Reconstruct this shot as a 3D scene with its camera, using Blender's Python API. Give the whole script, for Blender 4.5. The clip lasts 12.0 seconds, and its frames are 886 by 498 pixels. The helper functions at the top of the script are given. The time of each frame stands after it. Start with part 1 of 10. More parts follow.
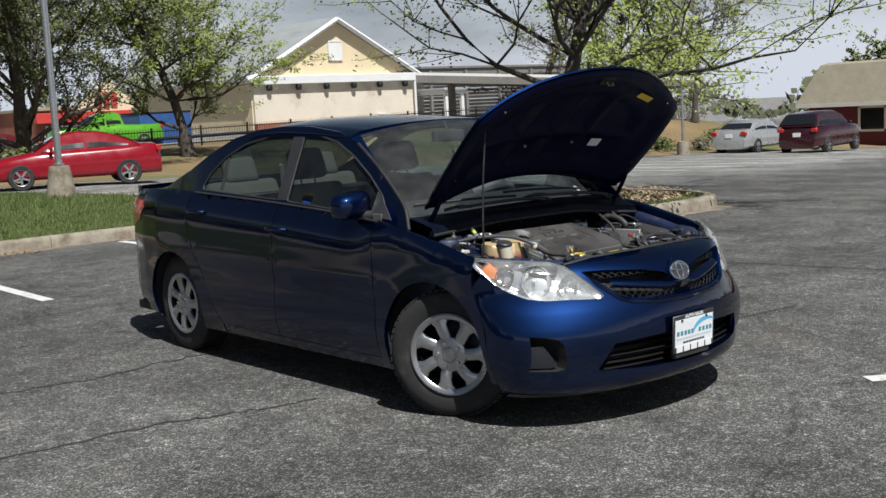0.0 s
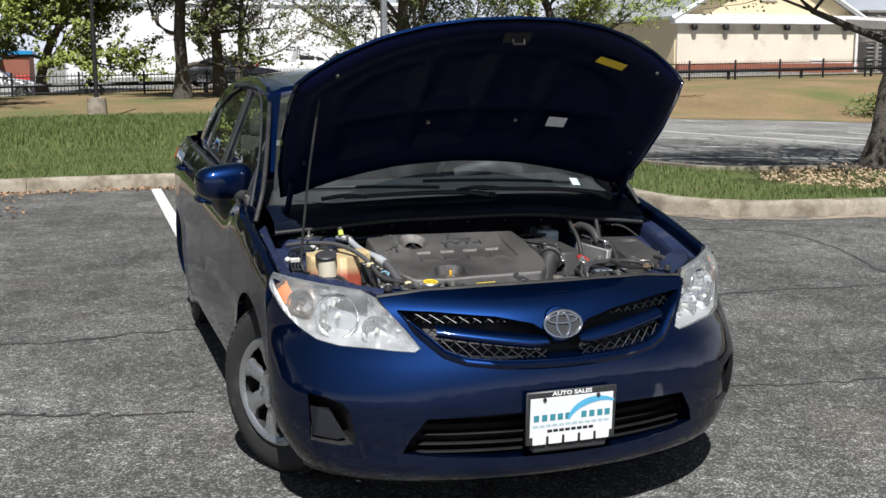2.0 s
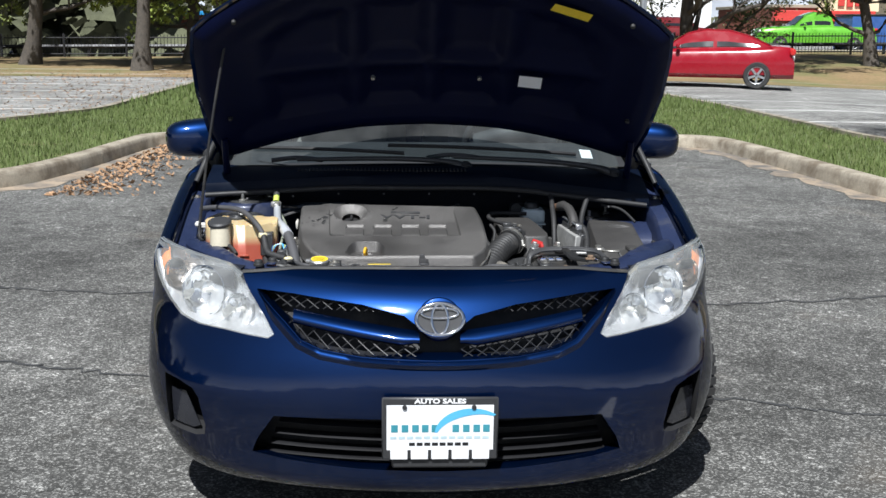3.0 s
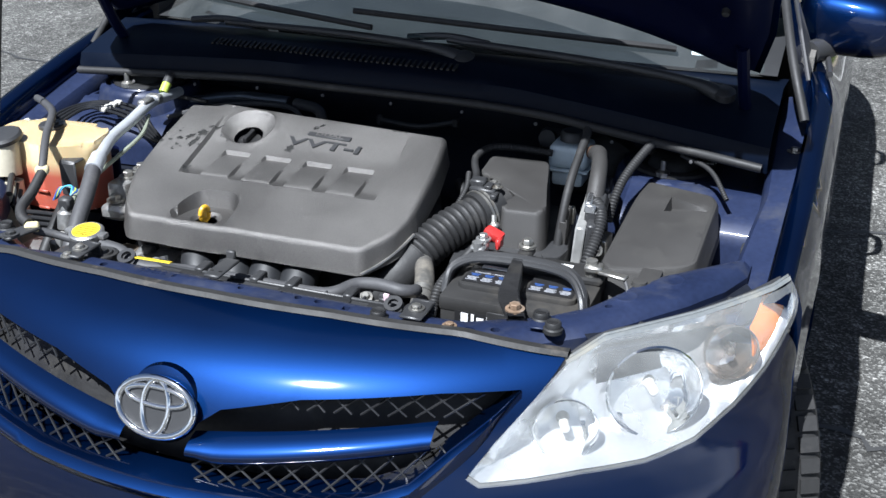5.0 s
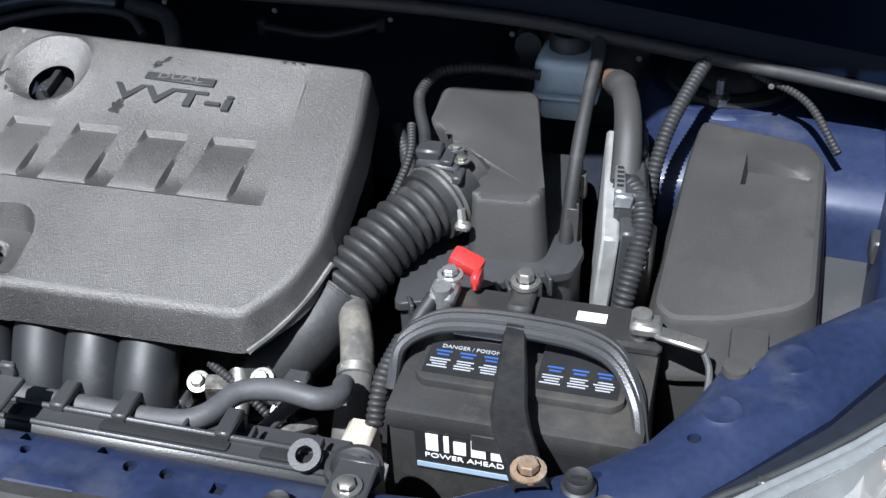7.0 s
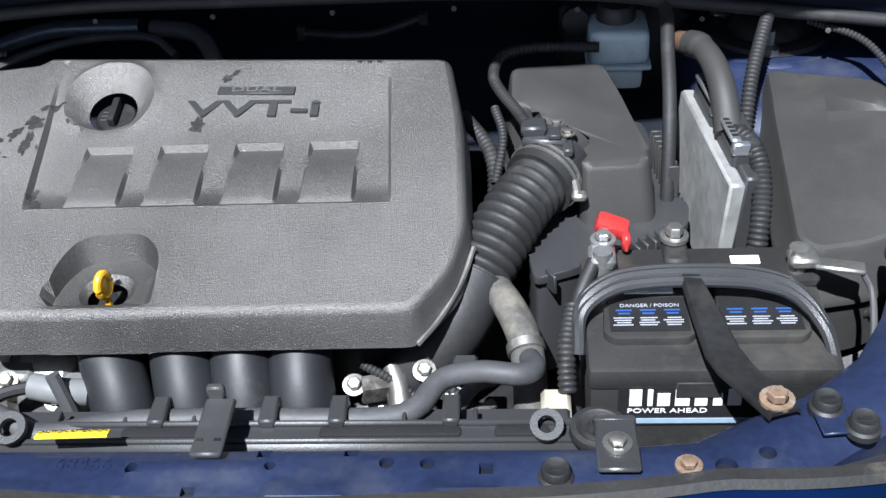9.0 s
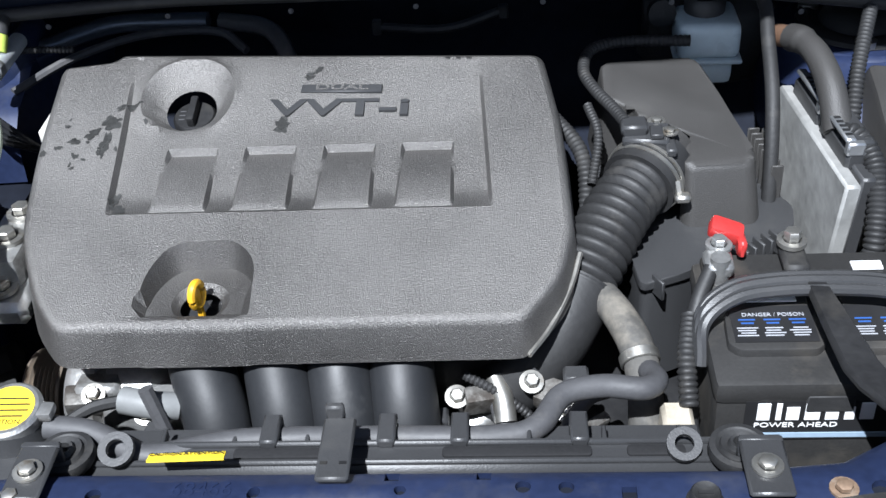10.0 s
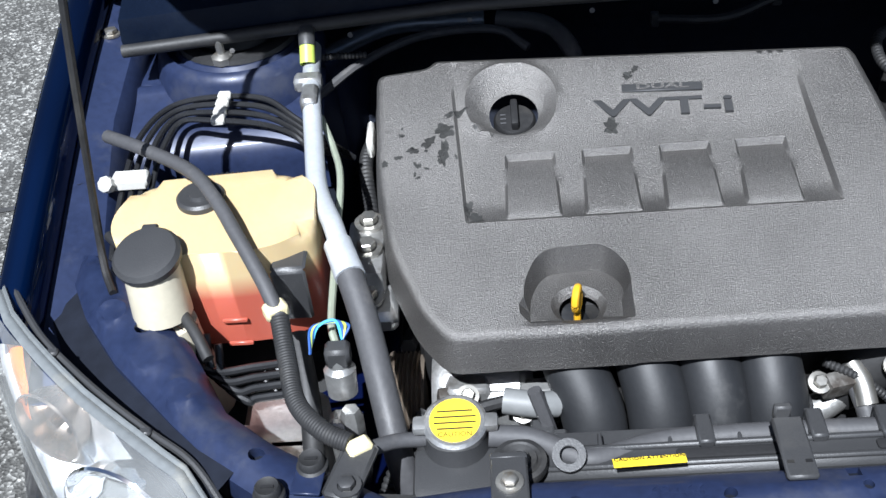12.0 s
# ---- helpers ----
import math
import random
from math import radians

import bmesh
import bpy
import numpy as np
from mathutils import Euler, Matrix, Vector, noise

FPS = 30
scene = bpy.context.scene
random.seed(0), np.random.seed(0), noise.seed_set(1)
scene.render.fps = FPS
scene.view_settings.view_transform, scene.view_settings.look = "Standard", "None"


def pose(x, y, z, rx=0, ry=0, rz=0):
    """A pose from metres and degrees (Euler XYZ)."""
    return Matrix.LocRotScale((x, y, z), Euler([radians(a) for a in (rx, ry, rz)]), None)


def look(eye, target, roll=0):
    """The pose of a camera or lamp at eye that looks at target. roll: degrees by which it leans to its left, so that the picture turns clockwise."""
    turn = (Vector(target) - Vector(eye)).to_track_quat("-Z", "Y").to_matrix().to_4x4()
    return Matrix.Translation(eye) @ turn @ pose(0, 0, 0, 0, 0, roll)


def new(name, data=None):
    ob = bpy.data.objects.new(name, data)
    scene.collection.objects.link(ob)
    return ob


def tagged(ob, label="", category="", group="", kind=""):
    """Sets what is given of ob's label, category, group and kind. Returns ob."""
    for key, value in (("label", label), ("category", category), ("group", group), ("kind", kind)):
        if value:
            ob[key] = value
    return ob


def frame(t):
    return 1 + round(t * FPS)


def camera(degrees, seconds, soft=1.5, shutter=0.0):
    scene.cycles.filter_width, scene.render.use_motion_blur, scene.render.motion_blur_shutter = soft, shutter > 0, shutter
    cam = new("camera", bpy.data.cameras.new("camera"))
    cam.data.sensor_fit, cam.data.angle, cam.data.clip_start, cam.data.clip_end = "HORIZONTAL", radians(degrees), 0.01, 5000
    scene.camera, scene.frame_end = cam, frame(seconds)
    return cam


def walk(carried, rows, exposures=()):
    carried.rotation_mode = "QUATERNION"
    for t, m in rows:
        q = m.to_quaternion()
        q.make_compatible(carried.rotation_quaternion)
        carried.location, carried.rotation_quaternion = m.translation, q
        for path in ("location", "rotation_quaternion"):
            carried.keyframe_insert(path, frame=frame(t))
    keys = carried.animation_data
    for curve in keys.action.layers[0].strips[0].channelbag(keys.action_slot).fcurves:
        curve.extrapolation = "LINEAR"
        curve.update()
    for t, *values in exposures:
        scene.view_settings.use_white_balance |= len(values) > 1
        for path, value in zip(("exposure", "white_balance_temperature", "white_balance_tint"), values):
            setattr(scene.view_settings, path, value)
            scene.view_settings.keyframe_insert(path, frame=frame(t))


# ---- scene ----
cam = camera(42.9, 12.0)
PATH = [
    (0, (-4.271, -4.099, 1.484), (-2.981, -2.59, 1.239), -3.0),
    (0.5, (-3.582, -4.018, 1.496), (-2.39, -2.432, 1.243), -2.6),
    (1, (-2.891, -4.014, 1.513), (-1.845, -2.331, 1.24), -1.8),
    (1.5, (-2.174, -4.036, 1.5), (-1.322, -2.252, 1.202), -1.0),
    (2, (-1.48, -4.024, 1.507), (-0.853, -2.154, 1.176), -0.2),
    (2.5, (-0.747, -3.967, 1.487), (-0.393, -2.031, 1.129), 0.2),
    (3, (-0.136, -3.75, 1.452), (-0.041, -1.791, 1.062), 0.6),
    (3.5, (0.397, -3.405, 1.435), (0.242, -1.459, 0.998), 1.1),
    (3.7, (0.54, -3.231, 1.463), (0.306, -1.302, 0.987), 1.6),
    (5.3, (0.873, -1.762, 1.561), (0.208, -0.103, 0.663), -0.1),
    (5.5, (0.843, -1.638, 1.557), (0.169, -0.011, 0.609), -0.5),
    (6, (0.754, -1.383, 1.517), (0.113, 0.191, 0.462), -1.2),
    (6.5, (0.647, -1.193, 1.492), (0.089, 0.349, 0.347), -1.8),
    (6.7, (0.62, -1.155, 1.486), (0.097, 0.377, 0.311), -2.3),
    (8.3, (0.373, -1.19, 1.438), (0.16, 0.42, 0.272), -4.4),
    (8.5, (0.335, -1.216, 1.45), (0.146, 0.396, 0.281), -4.4),
    (9, (0.244, -1.247, 1.475), (0.092, 0.364, 0.299), -4.2),
    (9.5, (0.205, -1.234, 1.474), (0.071, 0.37, 0.287), -4.0),
    (10, (0.124, -1.198, 1.474), (-0.017, 0.394, 0.271), -4.3),
    (10.5, (0.027, -1.212, 1.512), (-0.121, 0.364, 0.289), -4.8),
    (11, (-0.041, -1.23, 1.546), (-0.174, 0.328, 0.299), -5.1),
    (11.5, (-0.155, -1.22, 1.565), (-0.279, 0.322, 0.298), -5.7),
    (12, (-0.282, -1.206, 1.587), (-0.394, 0.32, 0.3), -6.3),
]
walk(cam, [(t, look(eye, target, roll)) for t, eye, target, roll in PATH],
     exposures=[(0, 0.18, 6420, 10), (1.0, 0.24, 6450, 11), (2.0, 0.46, 6400, 11), (2.5, 0.60, 6300, 10), (3.0, 0.73, 6180, 10), (3.7, 0.98, 6050, 10), (5.3, 1.14, 5900, 10), (9.0, 1.19, 5850, 10), (12.0, 1.08, 5850, 10)])

# ---- light ----
SUN_TO = Vector((-0.18, -0.63, 1.0)).normalized()      # from the ground towards the sun
world = bpy.data.worlds.new("world")
scene.world = world
world.use_nodes = True
wn = world.node_tree
sky = wn.nodes.new("ShaderNodeTexSky")
sky.sky_type = "NISHITA"
sky.sun_disc = False
sky.sun_elevation = math.asin(SUN_TO.z)
sky.sun_rotation = math.atan2(SUN_TO.x, SUN_TO.y)
sky.air_density, sky.dust_density, sky.ozone_density = 1.0, 1.6, 1.0
# thin white clouds, thicker towards the horizon
wtc, wmap, wnz, wmr, wsep, whz, wmul, wmix = [wn.nodes.new("ShaderNode" + k) for k in ("TexCoord", "Mapping", "TexNoise", "MapRange", "SeparateXYZ", "MapRange", "Math", "Mix")]
wmap.inputs["Scale"].default_value = (1.0, 1.0, 2.6)
wnz.inputs["Scale"].default_value, wnz.inputs["Detail"].default_value, wnz.inputs["Roughness"].default_value = 2.6, 7, 0.58
wmr.inputs["From Min"].default_value, wmr.inputs["From Max"].default_value = 0.22, 0.52
whz.inputs["From Min"].default_value, whz.inputs["From Max"].default_value = 0.04, 0.26
whz.inputs["To Min"].default_value, whz.inputs["To Max"].default_value = 0.95, 0.0
wmul.operation, wmix.data_type = "MULTIPLY", "RGBA"
wn.links.new(wtc.outputs["Generated"], wmap.inputs["Vector"])
wn.links.new(wmap.outputs[0], wnz.inputs["Vector"])
wn.links.new(wnz.outputs["Fac"], wmr.inputs["Value"])
wn.links.new(wtc.outputs["Generated"], wsep.inputs[0])
wn.links.new(wsep.outputs[2], whz.inputs["Value"])
wn.links.new(wmr.outputs[0], wmul.inputs[0])
wn.links.new(whz.outputs[0], wmul.inputs[1])
wn.links.new(wmul.outputs[0], wmix.inputs[0])
wn.links.new(sky.outputs[0], wmix.inputs[6])
wmix.inputs[7].default_value = (19.5, 20.8, 23.2, 1)
wn.links.new(wmix.outputs[2], wn.nodes["Background"].inputs[0])
wn.nodes["Background"].inputs[1].default_value = 0.031
sun_data = bpy.data.lights.new("sun", "SUN")
sun_data.energy, sun_data.angle, sun_data.color = 5.0, radians(0.53), (1.0, 0.99, 0.965)
sun = new("sun", sun_data)
sun.matrix_world = look((0, 0, 30), Vector((0, 0, 30)) - SUN_TO)

# ---- building helpers ----
from mathutils.geometry import delaunay_2d_cdt


def thing(name, label, category, loc=(0, 0, 0), group="", kind=""):
    """An Empty at a thing's base, to carry its parts."""
    ob = new(name)
    ob.location = loc
    ob.empty_display_size = 0.1
    return tagged(ob, label, category, group, kind)


def part(name, bm, mat, parent=None, label="", smooth=40):
    """Links a bmesh as ONE mesh object; smooth: degrees up to which edges are shaded smooth."""
    me = bpy.data.meshes.new(name)
    bmesh.ops.recalc_face_normals(bm, faces=bm.faces)
    for f in bm.faces:
        f.smooth = smooth > 0
    if smooth > 0:
        lim = radians(smooth)
        for e in bm.edges:
            if len(e.link_faces) == 2 and e.calc_face_angle(0) > lim:
                e.smooth = False
    bm.to_mesh(me)
    bm.free()
    for m in (mat if isinstance(mat, (list, tuple)) else [mat]):
        me.materials.append(m)
    ob = new(name, me)
    if parent is not None:
        ob.parent = parent
        base = Vector()
        up = parent
        while up is not None:
            base += up.location
            up = up.parent
        ob.location = -base
    if label:
        ob["label"] = label
    return ob


def lerp(tab, x):
    """Smooth interpolation in a small table of (x, y) pairs."""
    if x <= tab[0][0]:
        return tab[0][1]
    for (a, p), (b, q) in zip(tab, tab[1:]):
        if x <= b:
            k = (x - a) / (b - a)
            return p + (q - p) * k
    return tab[-1][1]


def smooth01(k):
    k = min(1.0, max(0.0, k))
    return k * k * (3 - 2 * k)


def add_box(bm, c, s, bevel=0.0, m=None, seg=1, taper=1.0):
    """A box of size s centred at c, its top shrunk by taper, its edges bevelled, turned by m."""
    r = bmesh.ops.create_cube(bm, size=1.0)
    vs = r["verts"]
    for v in vs:
        k = taper if v.co.z > 0 else 1.0
        v.co = Vector((v.co.x * s[0] * k, v.co.y * s[1] * k, v.co.z * s[2]))
    if bevel > 0:
        es = list({e for v in vs for e in v.link_edges})
        out = bmesh.ops.bevel(bm, geom=es, offset=bevel, segments=seg, affect="EDGES", profile=0.6)
        vs = list({v for f in out["faces"] for v in f.verts} | {v for v in vs if v.is_valid})
    for v in vs:
        v.co = (m @ v.co if m is not None else v.co) + Vector(c)
    return bm


def box(c, s, bevel=0.0, m=None, seg=1, taper=1.0):
    return add_box(bmesh.new(), c, s, bevel, m, seg, taper)


def smooth_path(pts, n=8):
    """A Catmull-Rom line through the points."""
    p = [Vector(q) for q in pts]
    if len(p) < 3:
        return p
    p = [2 * p[0] - p[1]] + p + [2 * p[-1] - p[-2]]
    out = []
    for i in range(1, len(p) - 2):
        a, b, c, d = p[i - 1:i + 3]
        for k in range(n):
            t = k / n
            out.append(0.5 * (2 * b + (c - a) * t + (2 * a - 5 * b + 4 * c - d) * t * t + (3 * b - a - 3 * c + d) * t ** 3))
    out.append(p[-2])
    return out


def add_tube(bm, pts, r, seg=10, n=8, ribs=0.0, pitch=0.012, cap=True):
    """A round tube along a smooth line; r: radius, or radii from start to end; ribs: depth of rings along it."""
    line = smooth_path(pts, n)
    if ribs > 0:
        total = sum((b - a).length for a, b in zip(line, line[1:]))
        count = max(8, int(total / pitch * 4))
        fine, acc, i = [], 0.0, 0
        cum = [0.0]
        for a, b in zip(line, line[1:]):
            cum.append(cum[-1] + (b - a).length)
        for k in range(count + 1):
            s = total * k / count
            while i < len(line) - 2 and cum[i + 1] < s:
                i += 1
            fine.append(line[i].lerp(line[i + 1], (s - cum[i]) / max(1e-6, cum[i + 1] - cum[i])))
        line = fine
    rings = []
    up = Vector((0, 0, 1))
    for i, p in enumerate(line):
        d = (line[min(i + 1, len(line) - 1)] - line[max(i - 1, 0)])
        d = d.normalized() if d.length > 1e-9 else Vector((0, 0, 1))
        side = up.cross(d)
        if side.length < 0.15:
            side = (rings[-1][1] if rings else Vector((1, 0, 0)))
            side = side - d * side.dot(d)
        side.normalize()
        top = d.cross(side)
        k = i / (len(line) - 1)
        rr = lerp(r, k) if isinstance(r, (list, tuple)) else r
        if ribs > 0:
            rr -= ribs * (1 if i % 4 == 2 else 0.25 if i % 4 in (1, 3) else 0)
        rings.append(([bm.verts.new(p + (side * math.cos(a) + top * math.sin(a)) * rr) for a in (2 * math.pi * j / seg for j in range(seg))], side))
    for (a, _), (b, _) in zip(rings, rings[1:]):
        for j in range(seg):
            bm.faces.new((a[j], a[(j + 1) % seg], b[(j + 1) % seg], b[j]))
    if cap:
        bm.faces.new(list(reversed(rings[0][0])))
        bm.faces.new(rings[-1][0])
    return bm


def tube(pts, r, seg=10, n=8, ribs=0.0, pitch=0.012, cap=True):
    return add_tube(bmesh.new(), pts, r, seg, n, ribs, pitch, cap)


def add_lathe(bm, profile, m, seg=32):
    """A turned body: profile of (radius, height) round the z axis of the pose m."""
    rings = []
    for r, h in profile:
        if r < 1e-6:
            rings.append([bm.verts.new(m @ Vector((0, 0, h)))])
        else:
            rings.append([bm.verts.new(m @ Vector((r * math.cos(a), r * math.sin(a), h))) for a in (2 * math.pi * j / seg for j in range(seg))])
    for a, b in zip(rings, rings[1:]):
        for j in range(seg):
            k = (j + 1) % seg
            if len(a) == 1 and len(b) > 1:
                bm.faces.new((a[0], b[k], b[j]))
            elif len(b) == 1 and len(a) > 1:
                bm.faces.new((a[j], a[k], b[0]))
            elif len(a) > 1:
                bm.faces.new((a[j], a[k], b[k], b[j]))
    return bm


def lathe(profile, m, seg=32):
    return add_lathe(bmesh.new(), profile, m, seg)


def aim(at, way):
    """The pose whose z axis points along way."""
    return Matrix.Translation(at) @ Vector(way).to_track_quat("Z", "Y").to_matrix().to_4x4()


def bolt(at, way=(0, 0, 1), r=0.008, h=0.007):
    """A hexagon bolt on its washer."""
    m = aim(at, way)
    bm = lathe([(0, 0), (r * 1.7, 0), (r * 1.7, h * 0.3), (r * 1.1, h * 0.35)], m, 16)
    add_lathe(bm, [(r, h * 0.3), (r, h * 0.9), (r * 0.85, h), (0, h)], m, 6)
    return bm


def inside(p, poly):
    x, y = p
    c = False
    n = len(poly)
    for i in range(n):
        x1, y1 = poly[i][0], poly[i][1]
        x2, y2 = poly[i - 1][0], poly[i - 1][1]
        if (y1 > y) != (y2 > y) and x < (x2 - x1) * (y - y1) / (y2 - y1) + x1:
            c = not c
    return c


def edge_distance(p, poly):
    best = 1e9
    px, py = p
    n = len(poly)
    for i in range(n):
        ax, ay = poly[i - 1][0], poly[i - 1][1]
        bx, by = poly[i][0], poly[i][1]
        dx, dy = bx - ax, by - ay
        k = max(0.0, min(1.0, ((px - ax) * dx + (py - ay) * dy) / max(1e-12, dx * dx + dy * dy)))
        best = min(best, (px - ax - k * dx) ** 2 + (py - ay - k * dy) ** 2)
    return math.sqrt(best)


def dense(poly, step, closed=True):
    """The outline with points at most step apart."""
    out = []
    n = len(poly)
    for i in range(n if closed else n - 1):
        a, b = poly[i], poly[(i + 1) % n]
        k = max(1, int(math.hypot(b[0] - a[0], b[1] - a[1]) / step))
        for j in range(k):
            out.append((a[0] + (b[0] - a[0]) * j / k, a[1] + (b[1] - a[1]) * j / k))
    if not closed:
        out.append(tuple(poly[-1][:2]))
    return out


def rounded(poly, r, seg=4):
    """The outline with its corners rounded; r: one radius, or one for each corner."""
    out = []
    n = len(poly)
    for i in range(n):
        p, a, b = Vector(poly[i]), Vector(poly[i - 1]), Vector(poly[(i + 1) % n])
        ri = r[i] if isinstance(r, (list, tuple)) else r
        u, v = a - p, b - p
        k = min(ri, u.length * 0.45, v.length * 0.45)
        if k < 1e-5:
            out.append((p.x, p.y))
            continue
        s, e = p + u.normalized() * k, p + v.normalized() * k
        for j in range(seg + 1):
            t = j / seg
            q = s * (1 - t) ** 2 + p * 2 * t * (1 - t) + e * t * t
            out.append((q.x, q.y))
    return out


def offset(poly, d):
    """The outline moved inwards by d."""
    n = len(poly)
    area = sum(poly[i - 1][0] * poly[i][1] - poly[i][0] * poly[i - 1][1] for i in range(n))
    s = 1 if area > 0 else -1
    out = []
    for i in range(n):
        a, p, b = Vector(poly[i - 1]), Vector(poly[i]), Vector(poly[(i + 1) % n])
        u, v = (p - a).normalized(), (b - p).normalized()
        nrm = Vector((-u.y - v.y, u.x + v.x))
        if nrm.length < 1e-6:
            nrm = Vector((-u.y, u.x))
        nrm.normalize()
        c = max(0.4, nrm.dot(Vector((-u.y, u.x))))
        out.append((p.x + nrm.x * d * s / c, p.y + nrm.y * d * s / c))
    return out


def sheet(outline, to3d, step=0.04, holes=(), loops=(), edge=None):
    """A sheet that fills a flat outline but for its holes, bent into place by to3d(u, v). loops: more lines along which it may fold."""
    edge = edge or step
    pts, segs = [], []
    for poly in [outline, *holes, *loops]:
        d = dense(poly, edge)
        n0 = len(pts)
        pts += [Vector(p) for p in d]
        segs += [(n0 + i, n0 + (i + 1) % len(d)) for i in range(len(d))]
    us, vs = [p[0] for p in outline], [p[1] for p in outline]
    u = min(us) + step * 0.5
    while u < max(us):
        v = min(vs) + step * 0.5
        while v < max(vs):
            p = (u, v)
            if inside(p, outline) and not any(inside(p, h) for h in holes) and edge_distance(p, outline) > step * 0.35 and all(edge_distance(p, h) > step * 0.35 for h in [*holes, *loops]):
                pts.append(Vector(p))
            v += step
        u += step
    co, _, faces, *_ = delaunay_2d_cdt(pts, segs, [], 0, 1e-6)
    bm = bmesh.new()
    made = {}
    for f in faces:
        c = (sum(co[i].x for i in f) / 3, sum(co[i].y for i in f) / 3)
        if not inside(c, outline) or any(inside(c, h) for h in holes):
            continue
        for i in f:
            if i not in made:
                made[i] = bm.verts.new(to3d(co[i].x, co[i].y))
        try:
            bm.faces.new([made[i] for i in f])
        except ValueError:
            pass
    return bm


def thicken(bm, way, keep=True):
    """Folds the sheet's open edges over by the vector way, or closes it as a slab if keep is false."""
    rim = [e for e in bm.edges if len(e.link_faces) == 1]
    if not keep:
        out = bmesh.ops.extrude_face_region(bm, geom=list(bm.faces))
        bmesh.ops.translate(bm, verts=[g for g in out["geom"] if isinstance(g, bmesh.types.BMVert)], vec=way)
        return bm
    out = bmesh.ops.extrude_edge_only(bm, edges=rim)
    for g in out["geom"]:
        if isinstance(g, bmesh.types.BMVert):
            g.co += Vector(way)
    return bm


def prism(outline, z0, z1, bevel=0.0, m=None, top=None, seg=2):
    """An upright block on a flat outline, its upper edge bevelled. top(x, y): height of the upper face, if not level."""
    bm = bmesh.new()
    lo = [bm.verts.new((x, y, z0)) for x, y in outline]
    hi = [bm.verts.new((x, y, top(x, y) if top else z1)) for x, y in outline]
    n = len(outline)
    for i in range(n):
        bm.faces.new((lo[i], lo[(i + 1) % n], hi[(i + 1) % n], hi[i]))
    bm.faces.new(list(reversed(lo)))
    f = bm.faces.new(hi)
    if bevel > 0:
        bmesh.ops.bevel(bm, geom=list(f.edges), offset=bevel, segments=seg, affect="EDGES", profile=0.6)
    if m is not None:
        bmesh.ops.transform(bm, matrix=m, verts=bm.verts)
    return bm


def grid(fn, nu, nv):
    """A bent sheet of nu x nv cells; fn(u, v) with u, v from 0 to 1."""
    bm = bmesh.new()
    vs = [[bm.verts.new(fn(i / nu, j / nv)) for j in range(nv + 1)] for i in range(nu + 1)]
    for i in range(nu):
        for j in range(nv):
            bm.faces.new((vs[i][j], vs[i + 1][j], vs[i + 1][j + 1], vs[i][j + 1]))
    return bm


def join(*bms):
    """All the bmeshes in the first one."""
    first = bms[0]
    for b in bms[1:]:
        me = bpy.data.meshes.new("join")
        b.to_mesh(me)
        b.free()
        first.from_mesh(me)
        bpy.data.meshes.remove(me)
    return first


def moved(bm, m):
    bmesh.ops.transform(bm, matrix=m, verts=bm.verts)
    return bm


def flipped(bm):
    """The bmesh mirrored to the car's other side."""
    for v in bm.verts:
        v.co.x = -v.co.x
    return bm


def text_mesh(words, size, m, depth=0.0008, bold=0.0, stretch=1.0, align="CENTER"):
    """Raised letters in the built-in font, on the pose m."""
    cu = bpy.data.curves.new("words", "FONT")
    cu.body, cu.size, cu.extrude, cu.offset, cu.align_x, cu.align_y = words, size, depth, bold, align, "CENTER"
    cu.resolution_u = 3
    ob = bpy.data.objects.new("words", cu)
    scene.collection.objects.link(ob)
    bpy.context.view_layer.update()
    me = bpy.data.meshes.new_from_object(ob.evaluated_get(bpy.context.evaluated_depsgraph_get()))
    bm = bmesh.new()
    bm.from_mesh(me)
    bpy.data.objects.remove(ob)
    bpy.data.curves.remove(cu)
    bpy.data.meshes.remove(me)
    for v in bm.verts:
        v.co.x *= stretch
    return moved(bm, m)


